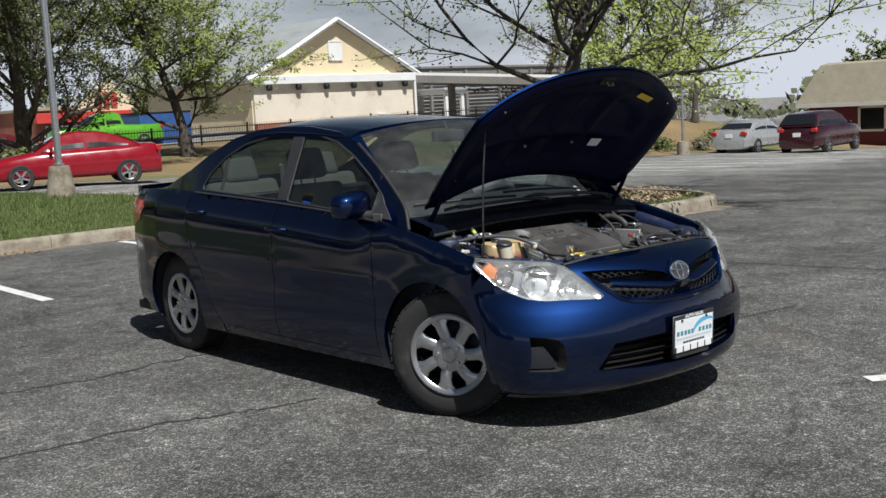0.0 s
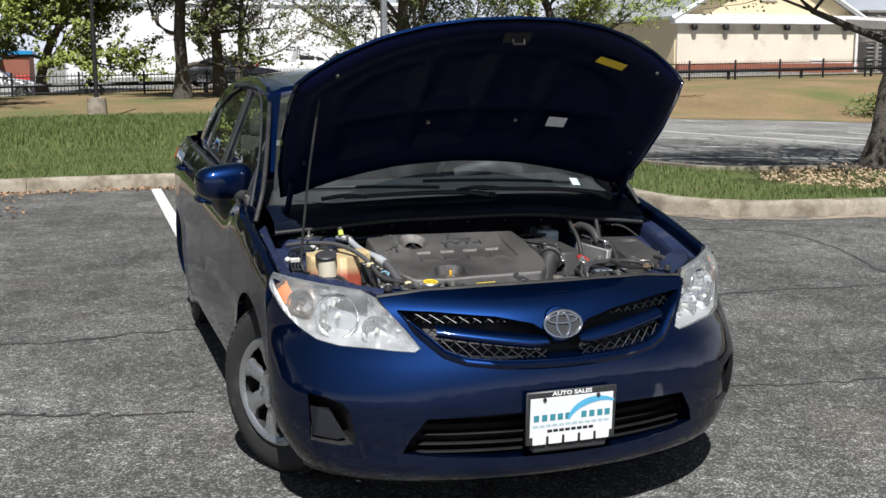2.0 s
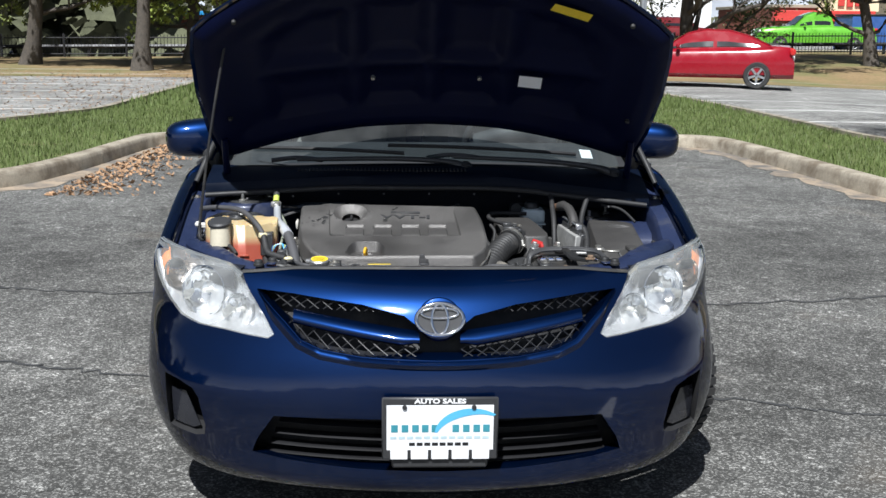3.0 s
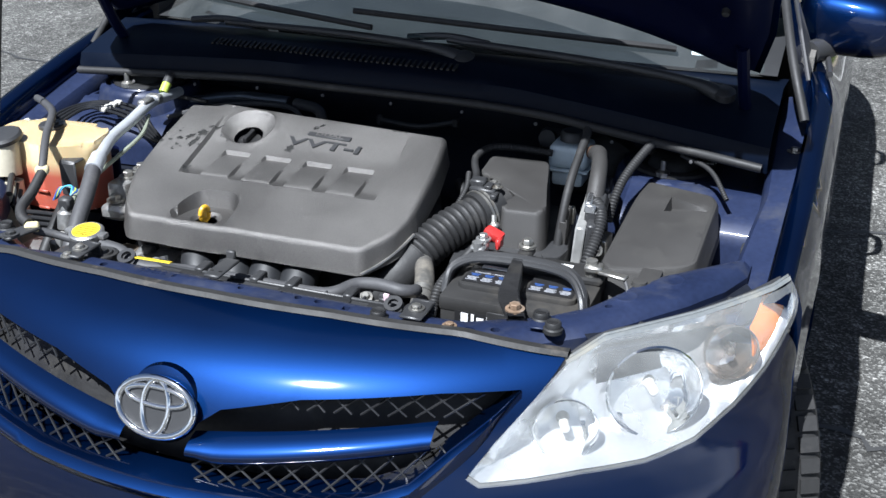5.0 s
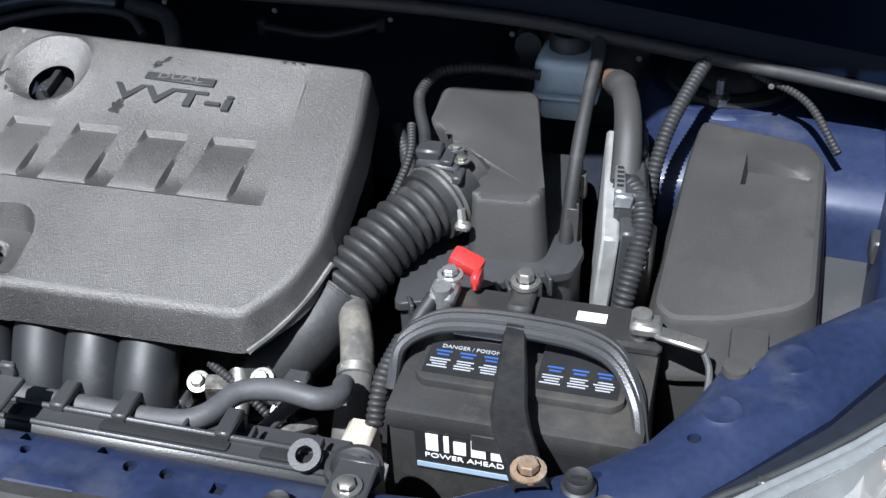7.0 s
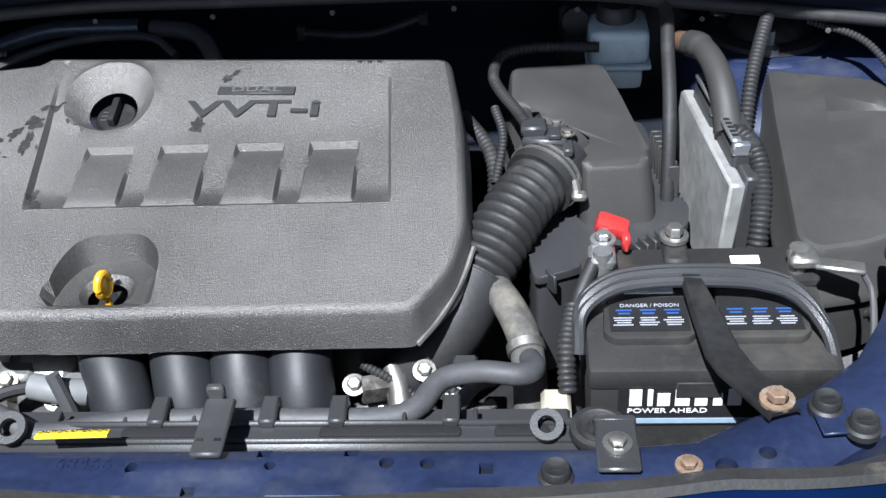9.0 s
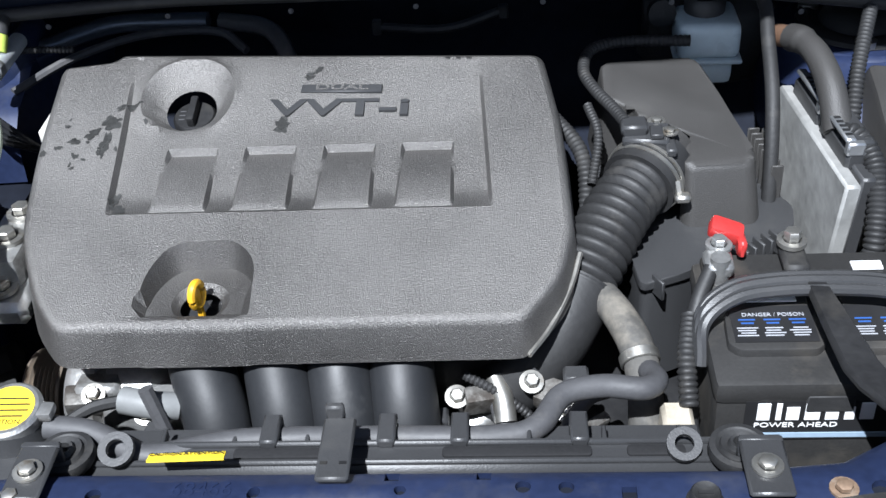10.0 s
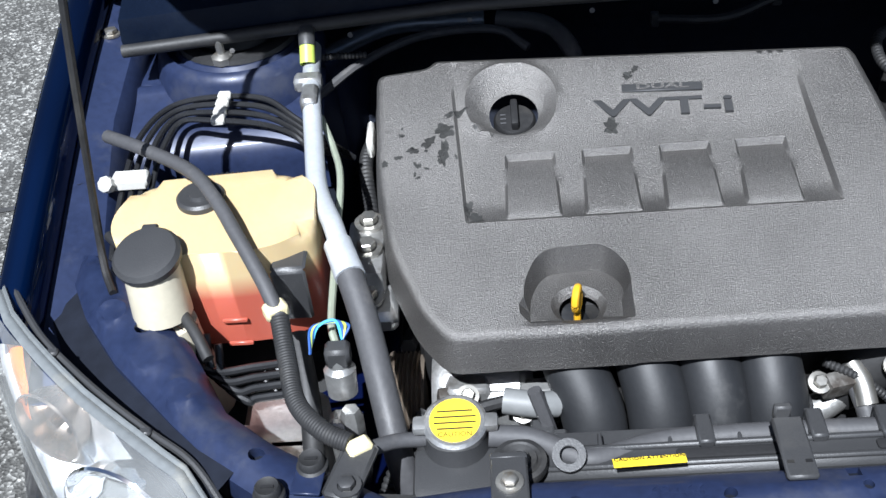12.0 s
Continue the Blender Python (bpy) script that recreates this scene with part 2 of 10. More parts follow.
# ---- materials ----
def mat(name, col, rough=0.5, metal=0.0, var=0.15, scale=6.0, fine=80.0, bump=0.15, coat=0.0, dirt=None, dirt_scale=3.0, dirt_at=0.6,
        spec=0.5, rvar=0.1, island=0.0, bump_dist=0.002, edge=None):
    """A surface with colour that varies at two scales, fine relief, uneven gloss and, with dirt, patches of another colour."""
    m = bpy.data.materials.new(name)
    m.use_nodes = True
    t = m.node_tree
    n, ln = t.nodes, t.links
    b = n["Principled BSDF"]
    tc = n.new("ShaderNodeTexCoord")
    big, small = n.new("ShaderNodeTexNoise"), n.new("ShaderNodeTexNoise")
    for q, s, d in ((big, scale, 4), (small, fine, 3)):
        q.inputs["Scale"].default_value, q.inputs["Detail"].default_value = s, d
        ln.new(tc.outputs["Object"], q.inputs["Vector"])
    add = n.new("ShaderNodeMath")
    add.operation = "ADD"
    ln.new(big.outputs["Fac"], add.inputs[0])
    ln.new(small.outputs["Fac"], add.inputs[1])
    ramp = n.new("ShaderNodeMapRange")
    ramp.inputs["From Min"].default_value, ramp.inputs["From Max"].default_value = 0.6, 1.4
    ramp.inputs["To Min"].default_value, ramp.inputs["To Max"].default_value = 1 - var, 1 + var
    ln.new(add.outputs[0], ramp.inputs["Value"])
    mul = n.new("ShaderNodeMix")
    mul.data_type, mul.blend_type = "RGBA", "MULTIPLY"
    mul.inputs[0].default_value = 1.0
    mul.inputs[6].default_value = (*col, 1)
    ln.new(ramp.outputs[0], mul.inputs[7])
    out = mul.outputs[2]
    if island:
        geo = n.new("ShaderNodeNewGeometry")
        info = n.new("ShaderNodeObjectInfo")
        mix = n.new("ShaderNodeMath")
        mix.operation = "ADD"
        ln.new(geo.outputs["Random Per Island"], mix.inputs[0])
        ln.new(info.outputs["Random"], mix.inputs[1])
        r2 = n.new("ShaderNodeMapRange")
        r2.inputs["From Max"].default_value = 2.0
        r2.inputs["To Min"].default_value, r2.inputs["To Max"].default_value = 1 - island, 1 + island
        ln.new(mix.outputs[0], r2.inputs["Value"])
        m3 = n.new("ShaderNodeMix")
        m3.data_type, m3.blend_type = "RGBA", "MULTIPLY"
        m3.inputs[0].default_value = 1.0
        ln.new(out, m3.inputs[6])
        ln.new(r2.outputs[0], m3.inputs[7])
        out = m3.outputs[2]
    if dirt is not None:
        dn = n.new("ShaderNodeTexNoise")
        dn.inputs["Scale"].default_value, dn.inputs["Detail"].default_value, dn.inputs["Roughness"].default_value = dirt_scale, 8, 0.65
        ln.new(tc.outputs["Object"], dn.inputs["Vector"])
        dr = n.new("ShaderNodeMapRange")
        dr.inputs["From Min"].default_value, dr.inputs["From Max"].default_value = dirt_at - 0.08, dirt_at + 0.12
        ln.new(dn.outputs["Fac"], dr.inputs["Value"])
        m2 = n.new("ShaderNodeMix")
        m2.data_type = "RGBA"
        ln.new(dr.outputs[0], m2.inputs[0])
        ln.new(out, m2.inputs[6])
        m2.inputs[7].default_value = (*dirt, 1)
        out = m2.outputs[2]
    ln.new(out, b.inputs["Base Color"])
    rr = n.new("ShaderNodeMapRange")
    rr.inputs["From Min"].default_value, rr.inputs["From Max"].default_value = 0.3, 0.7
    rr.inputs["To Min"].default_value, rr.inputs["To Max"].default_value = max(0.02, rough - rvar), min(1.0, rough + rvar)
    ln.new(big.outputs["Fac"], rr.inputs["Value"])
    ln.new(rr.outputs[0], b.inputs["Roughness"])
    b.inputs["Metallic"].default_value = metal
    b.inputs["Specular IOR Level"].default_value = spec
    b.inputs["Coat Weight"].default_value = coat
    if edge is not None:
        b.inputs["Specular Tint"].default_value = (*edge, 1)
    b.inputs["Coat Roughness"].default_value = 0.07
    if bump > 0:
        bp = n.new("ShaderNodeBump")
        bp.inputs["Strength"].default_value, bp.inputs["Distance"].default_value = bump, bump_dist
        ln.new(small.outputs["Fac"], bp.inputs["Height"])
        ln.new(bp.outputs[0], b.inputs["Normal"])
    return m


def glass(name, tint=(0.8, 0.9, 0.9), rough=0.0, haze=0.0):
    """Thin glass: clear to light, mirror-like at its surface."""
    m = bpy.data.materials.new(name)
    m.use_nodes = True
    t = m.node_tree
    n, ln = t.nodes, t.links
    n.remove(n["Principled BSDF"])
    tr, gl, mx, fr = n.new("ShaderNodeBsdfTransparent"), n.new("ShaderNodeBsdfGlossy"), n.new("ShaderNodeMixShader"), n.new("ShaderNodeLayerWeight")
    tr.inputs[0].default_value = (*tint, 1)
    gl.inputs["Roughness"].default_value = rough
    fr.inputs["Blend"].default_value = 0.5
    steep, both_sides = n.new("ShaderNodeMath"), n.new("ShaderNodeMath")
    steep.operation, steep.inputs[1].default_value = "POWER", 5.0
    both_sides.operation, both_sides.use_clamp = "MULTIPLY_ADD", True
    both_sides.inputs[1].default_value, both_sides.inputs[2].default_value = 0.94, 0.06
    ln.new(fr.outputs["Facing"], steep.inputs[0])
    ln.new(steep.outputs[0], both_sides.inputs[0])
    ln.new(both_sides.outputs[0], mx.inputs[0])
    ln.new(tr.outputs[0], mx.inputs[1])
    ln.new(gl.outputs[0], mx.inputs[2])
    out = mx.outputs[0]
    if haze > 0:
        df, m2, nz = n.new("ShaderNodeBsdfDiffuse"), n.new("ShaderNodeMixShader"), n.new("ShaderNodeTexNoise")
        df.inputs[0].default_value = (0.74, 0.76, 0.74, 1)
        nz.inputs["Scale"].default_value, nz.inputs["Detail"].default_value = 9, 5
        tc = n.new("ShaderNodeTexCoord")
        ln.new(tc.outputs["Object"], nz.inputs["Vector"])
        mr = n.new("ShaderNodeMapRange")
        mr.inputs["From Min"].default_value, mr.inputs["From Max"].default_value = 0.3, 0.7
        mr.inputs["To Min"].default_value, mr.inputs["To Max"].default_value = haze * 0.5, haze * 1.5
        ln.new(nz.outputs["Fac"], mr.inputs["Value"])
        ln.new(mr.outputs[0], m2.inputs[0])
        ln.new(out, m2.inputs[1])
        ln.new(df.outputs[0], m2.inputs[2])
        out = m2.outputs[0]
    ln.new(out, n["Material Output"].inputs[0])
    return m


PAINT = mat("navy_metallic_paint", (0.0029, 0.0175, 0.076), 0.44, 1.0, 0.06, 3, 900, 0.02, coat=1.0, rvar=0.03, edge=(0.010, 0.020, 0.070))
# uncoated navy for undersides, their shade put into the colour
PAINT_UNDER = mat("uncoated_navy_with_shade", (0.0011, 0.0030, 0.021), 0.45, 0, 0.12, 5, 60, 0.05, spec=0.13)
BAY_PAINT = mat("dusty_navy_bay_paint", (0.0150, 0.0225, 0.056), 0.46, 0.10, 0.24, 7, 120, 0.06, dirt=(0.046, 0.051, 0.072), dirt_scale=9, dirt_at=0.62, coat=0.12, spec=0.3)
BLACK_PLASTIC = mat("grained_black_plastic", (0.034, 0.0345, 0.036), 0.44, 0, 0.14, 6, 600, 0.15, dirt=(0.06, 0.058, 0.055), dirt_scale=6, dirt_at=0.66)
COVER_PLASTIC = mat("dark_grey_grained_cover", (0.174, 0.168, 0.161), 0.50, 0.88, 0.45, 4, 800, 0.66, dirt=(0.166, 0.160, 0.152), dirt_scale=5, dirt_at=0.70)
GREY_PLASTIC = mat("grey_black_box_plastic", (0.038, 0.0365, 0.035), 0.52, 0, 0.25, 5, 900, 0.30, dirt=(0.055, 0.053, 0.049), dirt_scale=7, dirt_at=0.64)
RUBBER = mat("black_rubber", (0.017, 0.017, 0.0175), 0.62, 0, 0.2, 12, 160, 0.2, dirt=(0.055, 0.052, 0.048), dirt_scale=14, dirt_at=0.64)
HOSE_GREY = mat("aged_grey_rubber_hose", (0.055, 0.055, 0.058), 0.62, 0, 0.15, 12, 160, 0.2, dirt=(0.11, 0.105, 0.1), dirt_scale=16, dirt_at=0.66)
TYRE = mat("tyre_rubber", (0.020, 0.020, 0.020), 0.75, 0, 0.2, 10, 90, 0.3, dirt=(0.06, 0.055, 0.05), dirt_scale=8, dirt_at=0.6)
SILVER = mat("silver_painted_plastic", (0.52, 0.53, 0.54), 0.30, 0.85, 0.08, 5, 200, 0.03, rvar=0.06)
CHROME = mat("chrome", (0.80, 0.81, 0.82), 0.06, 1.0, 0.03, 5, 200, 0.0, rvar=0.03)
GRILLE_BLACK = mat("black_grille_plastic", (0.006, 0.006, 0.007), 0.55, 0, 0.2, 9, 300, 0.1, spec=0.25)
MATT_BLACK = mat("matt_black_plastic", (0.014, 0.014, 0.015), 0.78, 0, 0.2, 9, 300, 0.2, spec=0.3)
SEAL_GREY = mat("worn_dark_seal_rubber", (0.017, 0.0165, 0.016), 0.66, 0, 0.25, 14, 160, 0.25, dirt=(0.10, 0.085, 0.07), dirt_scale=18, dirt_at=0.66)
GRIMY_ALU = mat("grimy_cast_aluminium", (0.17, 0.165, 0.155), 0.6, 0.5, 0.3, 25, 200, 0.4, dirt=(0.06, 0.052, 0.045), dirt_scale=40, dirt_at=0.5)
ALU = mat("cast_aluminium", (0.45, 0.45, 0.44), 0.42, 0.8, 0.2, 14, 150, 0.3, dirt=(0.18, 0.16, 0.14), dirt_scale=22, dirt_at=0.6)
STEEL = mat("zinc_steel", (0.42, 0.41, 0.38), 0.42, 0.9, 0.15, 30, 200, 0.1, dirt=(0.25, 0.19, 0.12), dirt_scale=60, dirt_at=0.62)
RUST = mat("rusty_steel", (0.22, 0.15, 0.10), 0.7, 0.4, 0.3, 30, 200, 0.3, dirt=(0.32, 0.27, 0.22), dirt_scale=40, dirt_at=0.55)
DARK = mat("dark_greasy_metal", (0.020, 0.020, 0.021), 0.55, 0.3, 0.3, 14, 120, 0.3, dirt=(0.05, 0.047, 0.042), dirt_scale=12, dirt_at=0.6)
WHITE_PL = mat("white_plastic", (0.52, 0.51, 0.47), 0.4, 0, 0.06, 12, 200, 0.05)
YELLOW = mat("yellow_plastic", (0.66, 0.36, 0.015), 0.4, 0, 0.06, 12, 200, 0.05)
YELLOW_LABEL = mat("yellow_label", (0.80, 0.58, 0.03), 0.45, 0, 0.06, 20, 200, 0.02)
RED_PL = mat("faded_red_plastic", (0.42, 0.032, 0.030), 0.42, 0, 0.12, 20, 200, 0.08)
GREEN_PL = mat("pale_green_plastic", (0.45, 0.55, 0.10), 0.4, 0, 0.1, 20, 200, 0.08)
PRINT_WHITE = mat("white_print", (0.80, 0.80, 0.80), 0.5, 0, 0.04, 20, 200, 0.0)
PRINT_GREY = mat("faded_grey_print", (0.36, 0.37, 0.40), 0.5, 0, 0.2, 60, 300, 0.0)
PRINT_BLACK = mat("black_print", (0.015, 0.015, 0.016), 0.5, 0, 0.04, 20, 200, 0.0)
PRINT_BLUE = mat("blue_print", (0.03, 0.09, 0.30), 0.5, 0, 0.04, 20, 200, 0.0)
PRINT_CYAN = mat("light_blue_print", (0.10, 0.42, 0.65), 0.45, 0, 0.05, 20, 200, 0.0)
INSIDE_GREY = mat("grey_cloth_interior", (0.135, 0.128, 0.116), 0.85, 0, 0.12, 8, 250, 0.3)
INSIDE_DARK = mat("dark_grey_interior_plastic", (0.022, 0.023, 0.025), 0.6, 0, 0.1, 8, 300, 0.3)
WINDOW = glass("tinted_car_glass", (0.27, 0.34, 0.31), 0.0, 0.012)
SHIELD_GLASS = glass("windscreen_glass", (0.66, 0.78, 0.79), 0.0, 0.032)
LENS = glass("clouded_lamp_lens", (0.95, 0.96, 0.96), 0.06, 0.145)
LAMP_SILVER = mat("bright_lamp_housing", (0.80, 0.81, 0.82), 0.26, 0.80, 0.08, 6, 200, 0.03)
AMBER = mat("amber_reflector", (0.80, 0.22, 0.02), 0.3, 0.1, 0.08, 20, 200, 0.03, coat=0.5)
LAMP_RED = mat("red_lamp", (0.45, 0.015, 0.012), 0.2, 0, 0.08, 20, 200, 0.0, coat=0.8)

# ---- ground ----
ASPHALT = bpy.data.materials.new("worn_asphalt")


def build_asphalt():
    """Old asphalt: dark binder, pale and dark stones, worn lanes, stains and hair cracks."""
    ASPHALT.use_nodes = True
    t = ASPHALT.node_tree
    n, ln = t.nodes, t.links
    b = n["Principled BSDF"]
    tc = n.new("ShaderNodeTexCoord")
    def noise_at(scale, detail=3, rough=0.6):
        q = n.new("ShaderNodeTexNoise")
        q.inputs["Scale"].default_value, q.inputs["Detail"].default_value, q.inputs["Roughness"].default_value = scale, detail, rough
        ln.new(tc.outputs["Object"], q.inputs["Vector"])
        return q.outputs["Fac"]
    def span(src, a, c, lo, hi):
        q = n.new("ShaderNodeMapRange")
        for nm, v in (("From Min", a), ("From Max", c), ("To Min", lo), ("To Max", hi)):
            q.inputs[nm].default_value = v
        ln.new(src, q.inputs["Value"])
        return q.outputs[0]
    def times(p, q):
        m = n.new("ShaderNodeMath")
        m.operation = "MULTIPLY"
        ln.new(p, m.inputs[0])
        ln.new(q, m.inputs[1])
        return m.outputs[0]
    stones = n.new("ShaderNodeTexVoronoi")
    stones.inputs["Scale"].default_value = 150
    ln.new(tc.outputs["Object"], stones.inputs["Vector"])
    sepc = n.new("ShaderNodeSeparateColor")
    ln.new(stones.outputs["Color"], sepc.inputs[0])
    grain = span(sepc.outputs[0], 0.62, 1.0, 0.76, 3.1)
    fine = span(noise_at(34, 4, 0.75), 0.3, 0.7, 0.72, 1.28)
    patch = span(noise_at(0.45, 6, 0.62), 0.36, 0.64, 0.66, 1.30)
    mid = span(noise_at(2.6, 8, 0.75), 0.32, 0.68, 0.62, 1.38)
    chips = n.new("ShaderNodeTexVoronoi")
    chips.inputs["Scale"].default_value = 46
    ln.new(tc.outputs["Object"], chips.inputs["Vector"])
    chipc = n.new("ShaderNodeSeparateColor")
    ln.new(chips.outputs["Color"], chipc.inputs[0])
    pale = span(chipc.outputs[1], 0.84, 0.95, 1.0, 1.75)
    blot = span(noise_at(9.0, 7, 0.72), 0.34, 0.66, 0.74, 1.26)
    value = times(times(times(grain, fine), times(patch, mid)), times(pale, blot))
    # the far lots are paler, beyond a ragged line across y
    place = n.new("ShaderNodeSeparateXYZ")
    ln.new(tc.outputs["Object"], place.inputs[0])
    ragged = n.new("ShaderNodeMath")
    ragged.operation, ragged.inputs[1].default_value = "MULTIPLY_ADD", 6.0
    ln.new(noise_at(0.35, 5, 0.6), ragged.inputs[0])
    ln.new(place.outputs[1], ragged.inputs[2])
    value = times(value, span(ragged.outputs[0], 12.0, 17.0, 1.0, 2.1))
    mix = n.new("ShaderNodeMix")
    mix.data_type, mix.blend_type = "RGBA", "MULTIPLY"
    mix.inputs[0].default_value = 1.0
    mix.inputs[6].default_value = (0.082, 0.081, 0.076, 1)
    ln.new(value, mix.inputs[7])
    crack = n.new("ShaderNodeTexVoronoi")
    crack.feature = "DISTANCE_TO_EDGE"
    crack.inputs["Scale"].default_value = 0.42
    warp = n.new("ShaderNodeTexNoise")
    warp.inputs["Scale"].default_value, warp.inputs["Detail"].default_value = 1.4, 6
    ln.new(tc.outputs["Object"], warp.inputs["Vector"])
    vm = n.new("ShaderNodeMix")
    vm.data_type = "VECTOR"
    vm.inputs[0].default_value = 0.25
    ln.new(tc.outputs["Object"], vm.inputs[4])
    ln.new(warp.outputs["Color"], vm.inputs[5])
    ln.new(vm.outputs[1], crack.inputs["Vector"])
    dark = span(crack.outputs["Distance"], 0.0, 0.006, 0.72, 1.0)
    m2 = n.new("ShaderNodeMix")
    m2.data_type, m2.blend_type = "RGBA", "MULTIPLY"
    m2.inputs[0].default_value = 1.0
    ln.new(mix.outputs[2], m2.inputs[6])
    ln.new(dark, m2.inputs[7])
    rust = n.new("ShaderNodeMix")
    rust.data_type = "RGBA"
    ln.new(span(noise_at(0.9, 4, 0.6), 0.60, 0.75, 0.0, 0.35), rust.inputs[0])
    ln.new(m2.outputs[2], rust.inputs[6])
    rust.inputs[7].default_value = (0.115, 0.088, 0.062, 1)
    ln.new(rust.outputs[2], b.inputs["Base Color"])
    b.inputs["Roughness"].default_value = 0.88
    b.inputs["Specular IOR Level"].default_value = 0.25
    bp = n.new("ShaderNodeBump")
    bp.inputs["Strength"].default_value, bp.inputs["Distance"].default_value = 0.7, 0.006
    ln.new(stones.outputs["Distance"], bp.inputs["Height"])
    ln.new(bp.outputs[0], b.inputs["Normal"])


build_asphalt()
CONCRETE = mat("weathered_concrete", (0.30, 0.265, 0.205), 0.85, 0, 0.28, 2.5, 70, 0.4, dirt=(0.15, 0.12, 0.085), dirt_scale=4, dirt_at=0.52)
GUTTER = mat("gutter_dust", (0.27, 0.215, 0.155), 0.95, 0, 0.35, 2.5, 60, 0.4, dirt=(0.10, 0.095, 0.088), dirt_scale=3, dirt_at=0.5)
GRASS_SOIL = mat("lawn_soil", (0.075, 0.095, 0.022), 0.95, 0, 0.35, 1.2, 40, 0.5, dirt=(0.20, 0.15, 0.08), dirt_scale=0.8, dirt_at=0.66)
BANK = mat("bank_of_thin_grass", (0.21, 0.145, 0.070), 0.95, 0, 0.35, 0.35, 9, 0.5, dirt=(0.10, 0.12, 0.035), dirt_scale=0.22, dirt_at=0.55, bump_dist=0.05)
GRASS = mat("grass_blades", (0.086, 0.118, 0.030), 0.7, 0, 0.25, 0.8, 30, 0.0, island=0.45)
MULCH = mat("wood_mulch", (0.34, 0.25, 0.16), 0.9, 0, 0.3, 4, 50, 0.3, island=0.5)
LEAF_LITTER = mat("dry_leaves", (0.33, 0.20, 0.11), 0.85, 0, 0.3, 4, 50, 0.2, island=0.5)
ROAD_PAINT = mat("worn_white_road_paint", (0.66, 0.65, 0.62), 0.75, 0, 0.12, 6, 90, 0.3, dirt=(0.20, 0.20, 0.19), dirt_scale=14, dirt_at=0.60)
TAR = mat("tar_crack_filler", (0.045, 0.045, 0.045), 0.55, 0, 0.2, 6, 60, 0.2)


def height(x, y):
    """The lie of the land: level round the car, falling away to the east, a bank to the north."""
    bank = 1 - smooth01((x - 40) / 16)
    foot = bank_foot(x)
    fall = -0.034 * min(32.0, max(0.0, x - 8)) - 0.05 * min(40.0, max(0.0, x - 40))
    z = fall * (1 - bank * smooth01((y - foot) / 8))
    top = 0.22 + 0.012 * max(-16.0, min(60.0, x))
    z += top * bank * smooth01((y - foot - 0.5) / 11.0)
    z -= 0.6 * smooth01(-x / 8) * bank * smooth01((y - 42.4) / 3.2)
    return z


def bank_foot(x):
    """Where the grass bank begins."""
    return 27.0 - 0.10 * min(40.0, max(0.0, x - 10))


def ground_line(lim, dense_lim, step):
    out, a = [], -lim
    while a < -dense_lim:
        out.append(a)
        a += max(step, (-a - dense_lim) * 0.4)
    a = -dense_lim
    while a < dense_lim:
        out.append(a)
        a += step
    while a < lim:
        out.append(a)
        a += max(step, (a - dense_lim) * 0.4)
    out.append(lim)
    return out


def build_ground():
    xs, ys = ground_line(900, 60, 4.0), ground_line(900, 60, 1.0)
    bm = bmesh.new()
    vs = [[bm.verts.new((x, y, height(x, y))) for y in ys] for x in xs]
    for i in range(len(xs) - 1):
        for j in range(len(ys) - 1):
            f = bm.faces.new((vs[i][j], vs[i + 1][j], vs[i + 1][j + 1], vs[i][j + 1]))
            f.material_index = 1 if bank_foot(xs[i] + 2) <= ys[j] + 0.5 and ys[j] < 47 else 0
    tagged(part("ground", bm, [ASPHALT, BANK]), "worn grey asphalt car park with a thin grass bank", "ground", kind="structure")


build_ground()

ISLAND = rounded([(-2.9, 9.95), (3.75, 9.95), (3.9, 8.9), (4.05, 7.2), (4.15, 5.8), (4.7, 5.2), (6.1, 4.95), (7.6, 4.85), (8.5, 5.0), (9.0, 5.6),
                  (9.2, 6.5), (9.0, 7.6), (8.1, 8.2), (6.4, 8.6), (5.95, 10.2), (5.9, 12), (5.8, 15), (5.5, 18.5), (5.2, 20.5), (4.4, 23), (4.0, 25.6), (-0.4, 26.0), (-4.3, 25.2), (-4.6, 22), (-4.7, 14),
                  (-5.5, 12), (-6.6, 10.6), (-9, 10.1), (-12, 9.8), (-12.3, 6.6), (-8, 5.5), (-4.9, 5.3), (-4.05, 5.65), (-3.4, 6.4), (-3.15, 7.6)], 0.45, 5)


